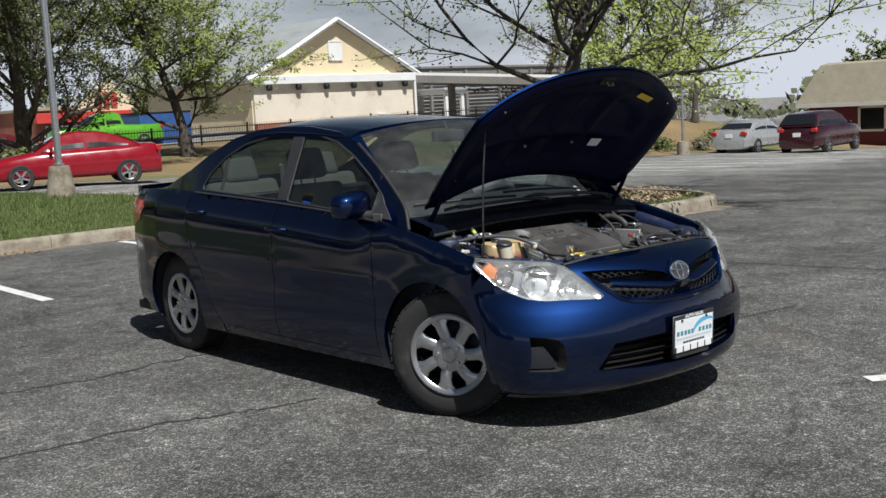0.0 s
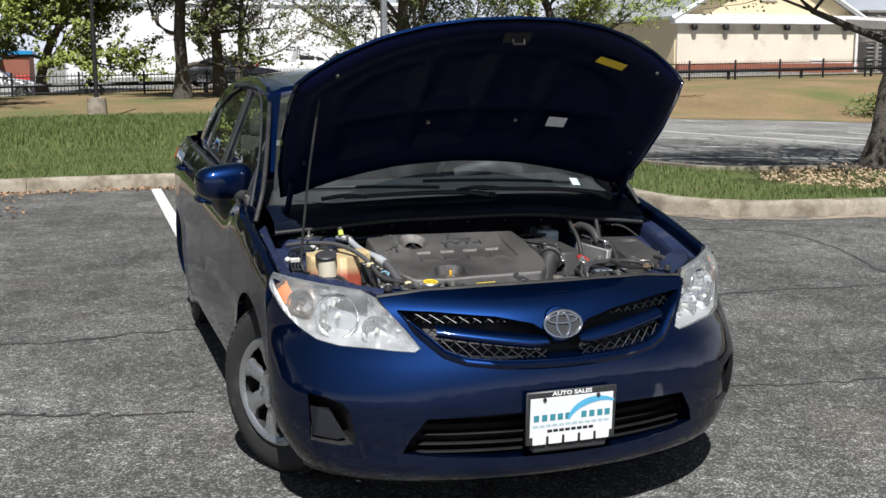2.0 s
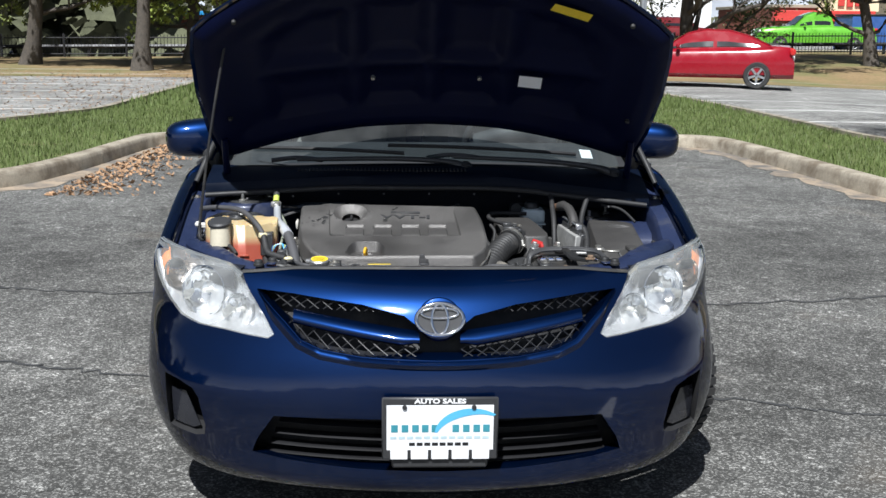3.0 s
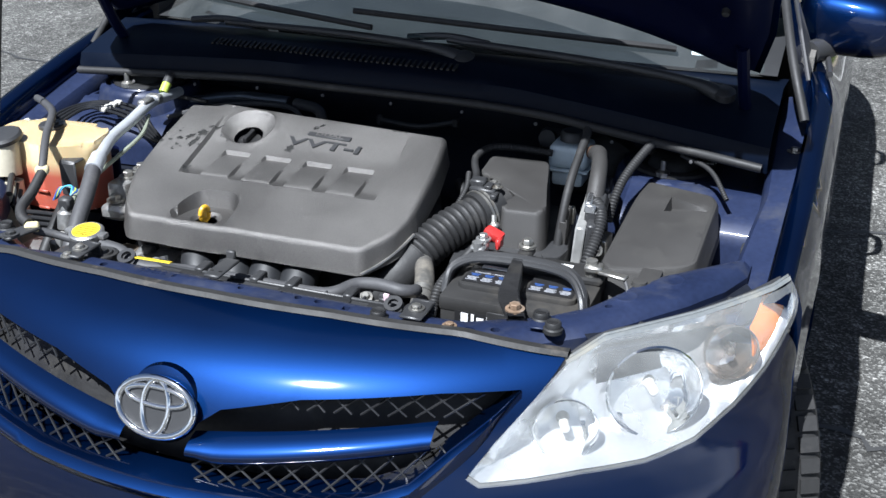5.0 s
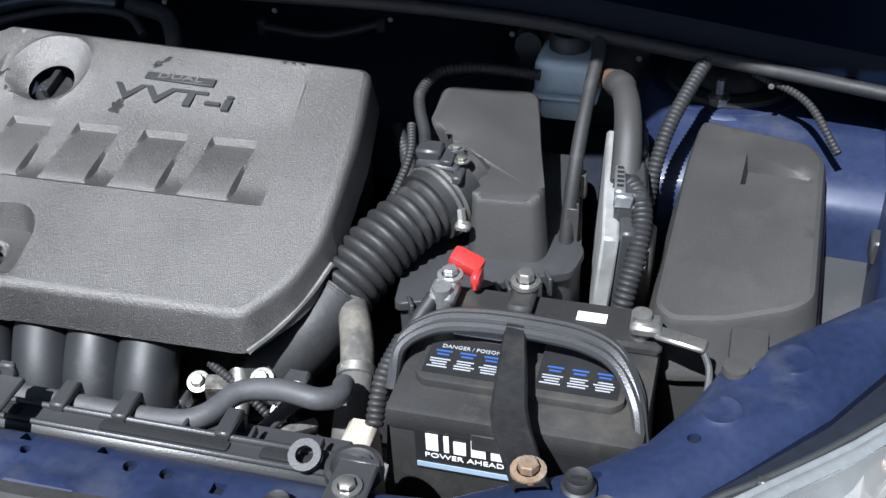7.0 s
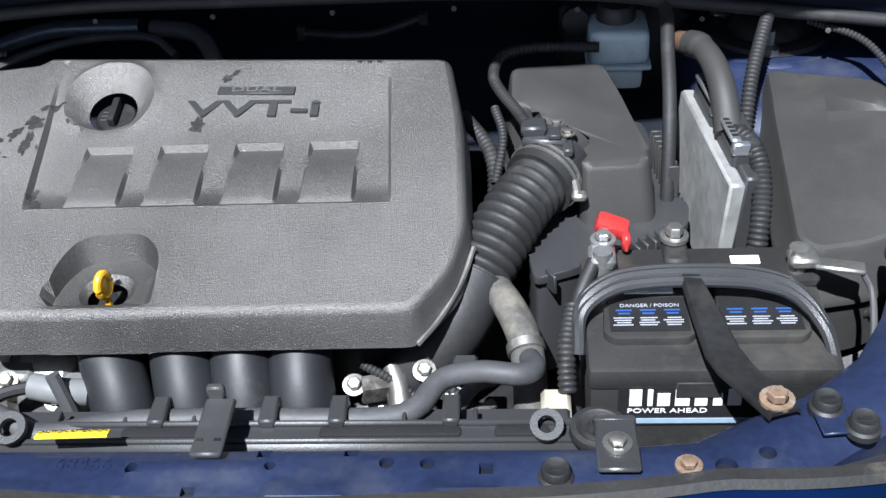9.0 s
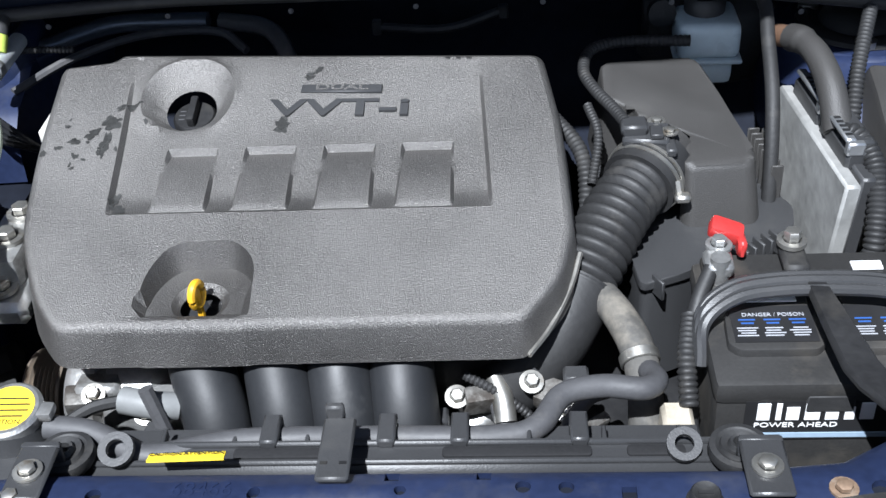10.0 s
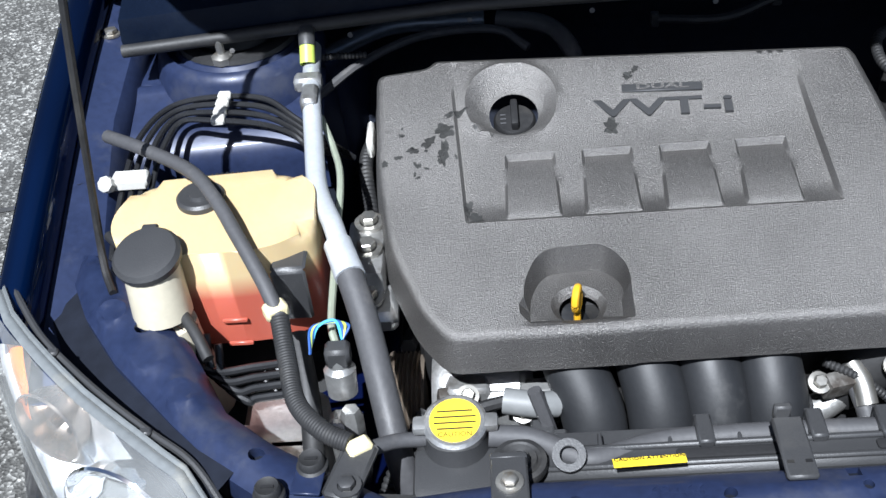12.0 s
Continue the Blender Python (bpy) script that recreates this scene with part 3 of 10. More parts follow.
def build_island():
    inner = offset(ISLAND, 0.15)
    lift = lambda x, y: 0.10 + 0.10 * smooth01((y - 12) / 8) * smooth01(edge_distance((x, y), inner) / 2.0)
    tagged(part("lawn", sheet(inner, lambda x, y: (x, y, lift(x, y)), 0.8), GRASS_SOIL), "mown green lawn inside concrete kerbs", "lawn", kind="structure")
    kerb = thing("kerb", "weathered tan concrete kerb round the lawn", "kerb", kind="structure")
    line, back = dense(ISLAND, 0.5), dense(inner, 0.5)
    out = [Vector(p) for p in line]
    inn = offset(line, 0.16)
    # one cast length after another, with open joints
    i, n = 0, len(line)
    while i < n:
        j = min(n, i + 6)
        bm = bmesh.new()
        rows = []
        for k in range(i, j + 1):
            o, q = Vector(line[k % n]), Vector(inn[k % n])
            if k == i:
                o, q = o.lerp(Vector(line[(k + 1) % n]), 0.012), q.lerp(Vector(inn[(k + 1) % n]), 0.012)
            rows.append([bm.verts.new((*o.lerp(q, a), z)) for a, z in ((-0.05, -0.02), (0.02, 0.10), (0.10, 0.135), (0.2, 0.148), (1, 0.15), (1, -0.02))])
        for a, b in zip(rows, rows[1:]):
            for c in range(5):
                bm.faces.new((a[c], b[c], b[c + 1], a[c + 1]))
        bm.faces.new(rows[0])
        bm.faces.new(list(reversed(rows[-1])))
        part("kerb_length", bm, CONCRETE, kerb)
        i = j
    # a strip of dust and grit in the gutter
    bm = bmesh.new()
    rows = []
    rim = dense(ISLAND, 0.35)
    wide = offset(rim, -0.34)
    dust = random.Random(9)
    for (ax, ay), (bx, by) in zip(rim, wide):
        k = dust.uniform(0.45, 1.0)
        rows.append((bm.verts.new((ax, ay, height(ax, ay) + 0.004)), bm.verts.new((ax + (bx - ax) * k, ay + (by - ay) * k, height(bx, by) + 0.004))))
    for i in range(len(rows)):
        a, b = rows[i - 1], rows[i]
        bm.faces.new((a[0], a[1], b[1], b[0]))
    tagged(part("gutter", bm, GUTTER), "tan dust and grit along the foot of the kerb", "gutter", kind="structure")
    rng = random.Random(3)
    # grass blades, closer where the lawn lies near
    verts, faces = [], []
    tries = 0
    while len(faces) < 52000 and tries < 400000:
        tries += 1
        x, y = rng.uniform(-9, 9.5), rng.uniform(4.8, 26)
        if rng.random() > (1.0 if y < 15 else 0.35):
            continue
        if not inside((x, y), inner) or ((x - 7.9) / 1.15) ** 2 + (y - 7.0) ** 2 < 2.3 * (1 + 0.3 * math.sin(3 * math.atan2(y - 7.0, x - 7.9))):
            continue
        z = lift(x, y)
        h = rng.uniform(0.035, 0.085) * (1 + 0.5 * (y > 15))
        w = 0.008 if y < 15 else 0.02
        a = rng.uniform(0, 6.28)
        dx, dy = math.cos(a) * w, math.sin(a) * w
        lx, ly = rng.uniform(-0.03, 0.03), rng.uniform(-0.03, 0.03)
        k = len(verts)
        verts += [(x - dx, y - dy, z - 0.005), (x + dx, y + dy, z - 0.005), (x + lx, y + ly, z + h)]
        faces.append((k, k + 1, k + 2))
    me = bpy.data.meshes.new("grass")
    me.from_pydata(verts, [], faces)
    me.materials.append(GRASS)
    tagged(new("grass", me), "short mown spring grass on the lawn", "grass", kind="stuff")
    # mulch round the tree, dry leaves along the kerb
    for name, material, spots, label in (
            ("mulch", MULCH, [(7.95 + 1.75 * math.sqrt(rng.random()) * math.cos(a), 7.0 + 1.5 * math.sqrt(rng.random()) * math.sin(a), 0.115) for a in (rng.uniform(0, 6.28) for _ in range(3200))], "light brown wood mulch round the tree"),
            ("leaf_litter", LEAF_LITTER, [(-3.02 + 0.06 * (y - 7) * (y > 7) + abs(rng.gauss(0, 0.34)), y, 0.004) for y in (rng.uniform(5.8, 9.9) for _ in range(900))] + [(rng.uniform(-2.9, 1.0), 9.88 - abs(rng.gauss(0, 0.15)), 0.004) for _ in range(350)]
             + [(-5.2 - 14 * rng.random() ** 1.3, y, height(-8, y) + 0.004) for y in (rng.uniform(12.5, 30) for _ in range(4200))], "dry brown leaves swept against the kerb and over the lot")):
        verts, faces = [], []
        for x, y, z in spots:
            a, s = rng.uniform(0, 6.28), rng.uniform(0.014, 0.040)
            dx, dy = math.cos(a) * s, math.sin(a) * s
            k = len(verts)
            verts += [(x - dx, y - dy, z), (x + dy * 0.4, y - dx * 0.4, z + rng.uniform(0.004, 0.03)), (x + dx, y + dy, z + rng.uniform(0, 0.03)), (x - dy * 0.4, y + dx * 0.4, z + 0.004)]
            faces.append((k, k + 1, k + 2, k + 3))
        me = bpy.data.meshes.new(name)
        me.from_pydata(verts, [], faces)
        me.materials.append(material)
        tagged(new(name, me), label, "mulch" if name == "mulch" else "leaves", kind="stuff")


build_island()


def strip(a, b, w, z=0.004):
    """A flat band on the ground from a to b."""
    a, b = Vector(a), Vector(b)
    s = Vector((-(b - a).y, (b - a).x)).normalized() * w / 2
    n = max(1, int((b - a).length / 0.5))
    bm = bmesh.new()
    rows = []
    for i in range(n + 1):
        p = a.lerp(b, i / n)
        rows.append([bm.verts.new((p.x + k * s.x, p.y + k * s.y, height(p.x, p.y) + z)) for k in (-1, 1)])
    for r, q in zip(rows, rows[1:]):
        bm.faces.new((r[0], r[1], q[1], q[0]))
    return bm


for a, b in [((-0.55, 5.62), (-0.47, 9.85)), ((2.05, 5.72), (2.05, 9.85)), ((1.02, -1.2), (2.5, -2.25))]:
    tagged(part("parking_line", strip(a, b, 0.115), ROAD_PAINT), "worn white painted parking bay line", "parking line", "parking bay lines", "structure")
for k in range(7):
    tagged(part("parking_line", strip((11.5 + 2.7 * k, 18.8 + 0.25 * k), (14.0 + 2.7 * k, 13.6 + 0.1 * k), 0.11), ROAD_PAINT), "worn white painted parking bay line", "parking line", "parking bay lines", "structure")
for k in range(8):
    tagged(part("parking_line", strip((-18.5, 12.9 + 2.6 * k), (-5.6 - 0.15 * k, 12.9 + 2.6 * k), 0.11), ROAD_PAINT), "worn white painted parking bay line", "parking line", "parking bay lines", "structure")
for k in range(4):
    tagged(part("parking_line", strip((6.1, 11.4 + 2.55 * k), (11.2, 11.0 + 2.55 * k), 0.11), ROAD_PAINT), "worn white painted parking bay line", "parking line", "parking bay lines", "structure")
rng = random.Random(11)


def tar_line(pts, w):
    bm = bmesh.new()
    line = smooth_path([(x, y, 0) for x, y in pts], 10)
    rows = []
    for i, p in enumerate(line):
        d = (line[min(i + 1, len(line) - 1)] - line[max(0, i - 1)]).normalized()
        s = Vector((-d.y, d.x, 0)) * w * rng.uniform(0.3, 1.0)
        j = Vector((rng.uniform(-0.03, 0.03), rng.uniform(-0.03, 0.03), 0))
        rows.append([bm.verts.new(p + j + s + Vector((0, 0, 0.003))), bm.verts.new(p + j - s + Vector((0, 0, 0.003)))])
    for a, b in zip(rows, rows[1:]):
        bm.faces.new((a[0], a[1], b[1], b[0]))
    return bm


for pts, w in [([(-3.6, 2.9), (-2.59, 2.58), (-2.2, 2.42), (-1.7, 2.3), (-1.0, 2.36), (-0.3, 2.3), (0.6, 1.95), (1.4, 2.0), (2.1, 2.1), (2.9, 2.2), (4.2, 2.0)], 0.017),
               ([(-2.8, 1.1), (-1.83, 1.02), (-1.47, 0.9), (-1.0, 0.8)], 0.014), ([(0.9, 0.62), (1.33, 0.44), (1.75, 0.28), (2.6, 0.2)], 0.014), ([(3.7, 4.8), (4.3, 4.5), (4.45, 3.8), (4.05, 2.5), (4.2, 1.5), (4.4, 0.2)], 0.018)]:
    tagged(part("tar_line", tar_line(pts, w), TAR), "dark tar line sealing a crack in the asphalt", "tar line", "tar lines", "structure")

# ---- the car ----
car = thing("car", "dark blue saloon car with its bonnet propped open", "car")


def ridge(y):
    """Height of the wing's upper edge and of the belt line."""
    return lerp([(-0.40, 0.765), (-0.30, 0.79), (-0.1, 0.842), (0.1, 0.888), (0.3, 0.925), (0.45, 0.945), (1.4, 1.005), (2.33, 1.045), (2.9, 1.06), (3.55, 1.03)], y)


def flank(y, z):
    """Half the body's width at the side."""
    w = lerp([(-0.4, 0.856), (-0.3, 0.864), (0, 0.874), (0.5, 0.878), (1.3, 0.880), (2.4, 0.880), (2.8, 0.868), (3.05, 0.84), (3.3, 0.78), (3.5, 0.68), (3.6, 0.58)], y)
    r = ridge(y)
    k = smooth01((y - 0.25) / 0.4)
    deep = 0.065 + 0.105 * k
    w -= (0.020 + 0.055 * k) * max(0.0, (z - (r - deep)) / deep) ** 2
    w -= (0.05 + 0.035 * (1 - smooth01((y + 0.3) / 0.3))) * max(0.0, (0.42 - z) / 0.24) ** 2
    crease = 0.60 + 0.035 * y
    w += 0.007 * math.exp(-((z - crease) / 0.035) ** 2) * smooth01(y / 0.6) - 0.006 * math.exp(-((z - crease + 0.08) / 0.06) ** 2) * smooth01(y / 0.6)
    arch = min(math.hypot(y, z - 0.31), math.hypot(y - 2.6, z - 0.31))
    return w + 0.007 * (1 - smooth01((arch - 0.35) / 0.11))


def side(sign):
    return lambda y, z: (sign * flank(y, z), y, z)


def nose_mid(z):
    return lerp([(0.14, -0.75), (0.175, -0.815), (0.21, -0.848), (0.245, -0.852), (0.275, -0.846), (0.34, -0.862), (0.42, -0.872), (0.50, -0.868), (0.56, -0.852), (0.62, -0.828), (0.676, -0.797), (0.72, -0.765), (0.75, -0.722), (0.77, -0.672), (0.785, -0.62), (0.80, -0.56)], z)


def nose_w(z):
    return flank(-0.30, min(z, 0.80))


def nose(x, z):
    """How far forward the front of the body lies."""
    u = min(0.9995, abs(x) / nose_w(z))
    q = lerp([(0.3, 0.5), (0.45, 0.52), (0.58, 0.66), (0.8, 0.66)], z)
    back = lerp([(0.46, -0.375), (0.56, -0.345), (0.64, -0.30)], z)
    return back + (nose_mid(z) - back) * (1 - u * u) ** q


def wrap(s, z, lift=0.0):
    """A point of the front; s runs round it from -1.57 at one wheel arch to 1.57 at the other."""
    x = math.sin(max(-1.5707, min(1.5707, s))) * nose_w(z)
    y = nose(x, z)
    if lift:
        return (x * (1 + lift * 0.5), y - lift, z)
    return (x, y, z)


def unwrap(x, z):
    return (math.asin(max(-1.0, min(1.0, x / nose_w(z)))), z)


def both(half):
    """A symmetric outline from its points on one side, from the middle at the top round to the middle at the bottom (x at or below 0)."""
    return [(x, z) for x, z in half] + [(-x, z) for x, z in reversed(half) if abs(x) > 1e-4]


HEADLAMP = [(-0.844, 0.800), (-0.79, 0.792), (-0.717, 0.781), (-0.65, 0.774), (-0.600, 0.768), (-0.556, 0.747), (-0.526, 0.712), (-0.485, 0.660), (-0.452, 0.612),
            (-0.470, 0.600), (-0.528, 0.602), (-0.597, 0.606), (-0.680, 0.606), (-0.74, 0.618), (-0.785, 0.648), (-0.822, 0.690), (-0.844, 0.735), (-0.851, 0.775)]
GRILLE = both([(0, 0.632), (-0.055, 0.650), (-0.095, 0.678), (-0.21, 0.702), (-0.40, 0.719), (-0.505, 0.722), (-0.478, 0.694), (-0.424, 0.648), (-0.378, 0.606), (-0.32, 0.586), (-0.21, 0.574), (0, 0.569)])
LOWER = both([(0, 0.412), (-0.24, 0.408), (-0.452, 0.398), (-0.50, 0.325), (-0.518, 0.278), (-0.42, 0.268), (-0.22, 0.258), (0, 0.255)])
FOG = [(-0.785, 0.458), (-0.735, 0.452), (-0.692, 0.438), (-0.674, 0.415), (-0.655, 0.330), (-0.660, 0.302), (-0.690, 0.292), (-0.778, 0.296)]


MESH_BLACK = mat("satin_black_mesh", (0.013, 0.0135, 0.015), 0.34, 0, 0.12, 8, 200, 0.08)


def build_front():
    e = 1.5707
    edge_half = [(0, 0.776), (-0.20, 0.775), (-0.40, 0.770), (-0.52, 0.763)]
    left = [unwrap(*p) for p in edge_half] + [unwrap(x, z) for x, z in HEADLAMP[5:17]]
    left[4] = unwrap(-0.552, 0.752)
    left += [(-e, 0.66), (-e, 0.50), (-e, 0.36), (-e, 0.22), unwrap(-0.80, 0.185), unwrap(-0.60, 0.175), unwrap(-0.3, 0.170), (0, 0.170)]
    outline = left + [(-s, z) for s, z in reversed(left) if abs(s) > 1e-4]
    holes = [[unwrap(*p) for p in dense(h, 0.03)] for h in (GRILLE, LOWER, FOG, [(-x, z) for x, z in FOG])]
    cover = part("front_bumper", sheet(outline, wrap, 0.025, holes, edge=0.013), PAINT, car, "dark blue bumper cover with open grilles", 60)
    # the cover is shaded as the smooth skin that it is
    skin = []
    for v in cover.data.vertices:
        s, z, d = math.asin(max(-1, min(1, v.co.x / nose_w(v.co.z)))), v.co.z, 0.022
        n = (Vector(wrap(s + d, z)) - Vector(wrap(s - d, z))).cross(Vector(wrap(s, z + d)) - Vector(wrap(s, z - d)))
        n = n.normalized() if n.length > 1e-9 else v.normal.copy()
        skin.append(-n if n.y > 0.2 else n)
    cover.data.normals_split_custom_set_from_vertices(skin)
    # folded rims of the openings, so that the cover shows its thickness
    for name, hole in (("grille_rim", GRILLE), ("lower_grille_rim", LOWER), ("fog_recess_rim", FOG), ("fog_recess_rim", [(-x, z) for x, z in FOG])):
        line = dense([unwrap(*p) for p in dense(hole, 0.03)], 0.02)
        mid = Vector((sum(p[0] for p in line) / len(line), sum(p[1] for p in line) / len(line)))
        bm = bmesh.new()
        rings = []
        for depth, shrink in ((0.0, 0.0), (0.012, 0.004), (0.045, 0.010)):
            ring = []
            for s, z in line:
                p = Vector(wrap(s, z))
                d = Vector((mid.x - s, mid.y - z))
                d = d.normalized() * shrink if d.length > 1e-6 else d
                p += Vector((d.x * 0.8, depth, d.y))
                ring.append(bm.verts.new(p))
            rings.append(ring)
        for a, b in zip(rings, rings[1:]):
            for i in range(len(a)):
                bm.faces.new((a[i], a[(i + 1) % len(a)], b[(i + 1) % len(a)], b[i]))
        part(name, bm, PAINT if "fog" not in name else MATT_BLACK, cover)
    # lower lip
    lip = bmesh.new()
    rows = []
    for i in range(49):
        s = -1.45 + 2.9 * i / 48
        rows.append([lip.verts.new(Vector(wrap(s, z)) + Vector((0, dy, dz))) for z, dy, dz in ((0.170, 0.002, 0.003), (0.165, 0.03, -0.01), (0.165, 0.10, -0.005))])
    for a, b in zip(rows, rows[1:]):
        for k in range(2):
            lip.faces.new((a[k], b[k], b[k + 1], a[k + 1]))
    part("lip", lip, BLACK_PLASTIC, cover)
    # bars of the grille: the blue wings and the dark mesh behind them
    for sg in (-1, 1):
        wing = bmesh.new()
        rows = []
        for i in range(25):
            k = i / 24
            x = -0.40 + 0.345 * k
            top = 0.678 - 0.040 * k
            low = 0.640 - 0.046 * k + 0.012 * smooth01((k - 0.85) / 0.15)
            row = []
            for j in range(9):
                a = j / 8
                z = top + (low - top) * a
                bow = math.sin(a * math.pi) ** 0.7 * 0.026
                p = Vector((x, nose(x, z) + 0.018 - bow, z))
                p.x *= -sg
                row.append(wing.verts.new(p))
            rows.append(row)
        for a, b in zip(rows, rows[1:]):
            for j in range(8):
                wing.faces.new((a[j], b[j], b[j + 1], a[j + 1]))
        part("grille_bar", wing, PAINT, cover, "blue grille bar")
        for lo, hi in ((lambda x: 0.682 + 0.0 * x, lambda x: 0.722 + 0.02 * (x + 0.40)), (lambda x: 0.578 - 0.02 * (x + 0.3), lambda x: 0.645 - 0.10 * (x + 0.40))):
            mesh = bmesh.new()
            for d in (-1, 1):
                for i in range(13):
                    x0 = -0.47 + i * 0.038
                    pts = []
                    for j in range(5):
                        k = j / 4
                        x = x0 + 0.064 * (k if d > 0 else 1 - k)
                        if x > -0.045 or x < -0.455:
                            continue
                        z = lo(x) + (hi(x) - lo(x)) * k
                        pts.append((-sg * x, nose(x, z) + 0.018, z))
                    if len(pts) >= 2:
                        add_tube(mesh, pts, 0.0019, 5, 1)
            part("grille_mesh", mesh, MESH_BLACK, cover, "dark grey diamond mesh")
    boss = lathe([(0.060, 0.0), (0.056, 0.010), (0.04, 0.014), (0, 0.016)], aim((0, -0.788, 0.668), (0, -0.93, 0.36)), 36)
    for v in boss.verts:
        v.co.x *= 1.02
    part("badge_mount", boss, PAINT, cover)
    # rolled lip round the sides and foot of the grille
    run = [(-0.505, 0.722), (-0.478, 0.694), (-0.424, 0.648), (-0.378, 0.606), (-0.32, 0.586), (-0.21, 0.574), (-0.10, 0.570), (0.0, 0.569)]
    run = dense(run + [(-x, z) for x, z in reversed(run[:-1])], 0.02, False)
    hoop = bmesh.new()
    rows = []
    for i, (x, z) in enumerate(run):
        a, b = Vector(run[max(0, i - 1)]), Vector(run[min(len(run) - 1, i + 1)])
        d = (b - a).normalized()
        n2 = Vector((d.y, -d.x))
        w = 0.028 * smooth01(min(i, len(run) - 1 - i) / 4 + 0.15)
        row = []
        for k, dy in ((-0.05, 0.012), (0.10, -0.003), (0.35, -0.0115), (0.65, -0.0075), (1.0, 0.001)):
            px_, pz_ = x + n2.x * w * k, z + n2.y * w * k
            row.append(hoop.verts.new((px_, nose(px_, pz_) + dy, pz_)))
        rows.append(row)
    for a, b in zip(rows, rows[1:]):
        for k in range(4):
            hoop.faces.new((a[k], b[k], b[k + 1], a[k + 1]))
    part("grille_surround", hoop, PAINT, cover, "blue rolled lip round the grille", 60)
    # added dark sheet in place of the shade behind the grille
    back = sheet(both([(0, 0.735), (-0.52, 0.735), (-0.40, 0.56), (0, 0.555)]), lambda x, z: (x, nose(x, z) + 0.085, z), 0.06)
    part("grille_back", back, DARK, cover, "dark sheet standing for the shade behind the grille")
    # lower grille: three slats and a dark sheet for the shade behind them
    for z, bright in ((0.372, 0), (0.335, 0), (0.300, 1), (0.272, 1)):
        w = 0.430 + (0.398 - z) * 0.38
        bm = bmesh.new()
        rows = []
        for i in range(41):
            x = -w + 2 * w * i / 40
            y = nose(x, z) + 0.034
            rows.append([bm.verts.new((x, y + dy, z + dz)) for dy, dz in ((0.03, 0.006), (0.004, 0.006), (-0.004, 0.0), (0.004, -0.004), (0.03, -0.004))])
        for a, b in zip(rows, rows[1:]):
            for j in range(4):
                bm.faces.new((a[j], b[j], b[j + 1], a[j + 1]))
        part("slat", bm, GRILLE_BLACK, cover, "black lower grille slat")
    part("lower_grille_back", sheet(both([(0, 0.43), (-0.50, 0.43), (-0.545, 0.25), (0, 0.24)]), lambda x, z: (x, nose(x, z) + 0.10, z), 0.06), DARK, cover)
    for sg in (-1, 1):
        cup = bmesh.new()
        line = dense(FOG, 0.02)
        cx, cz = -0.715, 0.355
        rings = []
        for k in range(5):
            a = k / 4
            rings.append([cup.verts.new((-sg * (x + (cx - x) * 0.22 * a), nose(x, z) + 0.075 * a + 0.006, z + (cz - z) * 0.25 * a)) for x, z in line])
        for a, b in zip(rings, rings[1:]):
            for i in range(len(a)):
                cup.faces.new((a[i], a[(i + 1) % len(a)], b[(i + 1) % len(a)], b[i]))
        cup.faces.new(rings[-1])
        part("fog_recess", cup, MATT_BLACK, cover, "black blanked fog lamp recess")
        # grey blanking plate in the recess, leaning back
        plate = [(-0.772, 0.405), (-0.722, 0.408), (-0.690, 0.345), (-0.676, 0.318), (-0.700, 0.306), (-0.768, 0.308)]
        bm = sheet(plate, lambda x, z: (-sg * x, nose(x, z) + 0.022 + 0.22 * (z - 0.306), z), 0.03)
        part("fog_blank", thicken(bm, (0, 0.008, 0), False), mat("glossy_dark_blank" + ("_r" if sg > 0 else ""), (0.016, 0.017, 0.022), 0.22, 0, 0.1, 8, 200, 0.04, coat=0.6), cover, "glossy dark fog lamp blank")
    # badge: a ring with three ovals, as a plain emblem shape
    badge = bmesh.new()
    m = aim((0, -0.812, 0.674), (0, -0.94, 0.34)) 
    def ring(rx, ry, cx, cy, r):
        pts = [m @ Vector((cx + rx * math.cos(2 * math.pi * i / 32), cy + ry * math.sin(2 * math.pi * i / 32), 0.002)) for i in range(33)]
        add_tube(badge, pts, r, 8, 1)
    ring(0.064, 0.043, 0, 0, 0.0055)
    ring(0.022, 0.041, 0, 0, 0.0045)
    ring(0.050, 0.014, 0, 0.016, 0.0042)
    b = part("badge", badge, CHROME, cover, "chrome oval badge", 60)
    part("badge_back", moved(lathe([(0, 0.0), (0.062, 0.0), (0.062, -0.012)], Matrix(), 32), m @ Matrix.Diagonal((1, 0.67, 1, 1))), BLACK_PLASTIC, cover, "dotted black badge field")
    # seal along the cover's upper edge
    seal = bmesh.new()
    rows = []
    for i in range(61):
        x = -0.555 + 1.11 * i / 60
        z = lerp([(0, 0.776), (0.2, 0.775), (0.4, 0.770), (0.555, 0.753)], abs(x))
        y = nose(x, z)
        rows.append([seal.verts.new((x, y + dy, z + dz)) for dy, dz in ((-0.002, 0.001), (0.004, 0.007), (0.016, 0.007), (0.022, -0.004))])
    for a, b in zip(rows, rows[1:]):
        for k in range(3):
            seal.faces.new((a[k], b[k], b[k + 1], a[k + 1]))
    part("bumper_seal", seal, SEAL_GREY, car, "grey rubber seal along the bumper's top edge")
    shelf = bmesh.new()
    rows = []
    for i in range(41):
        x = -0.55 + 1.1 * i / 40
        z = lerp([(0, 0.776), (0.2, 0.775), (0.4, 0.770), (0.555, 0.753)], abs(x))
        y = nose(x, z) + 0.016
        rows.append([shelf.verts.new((x, y, z - 0.003)), shelf.verts.new((x, y + 0.05, z - 0.03))])
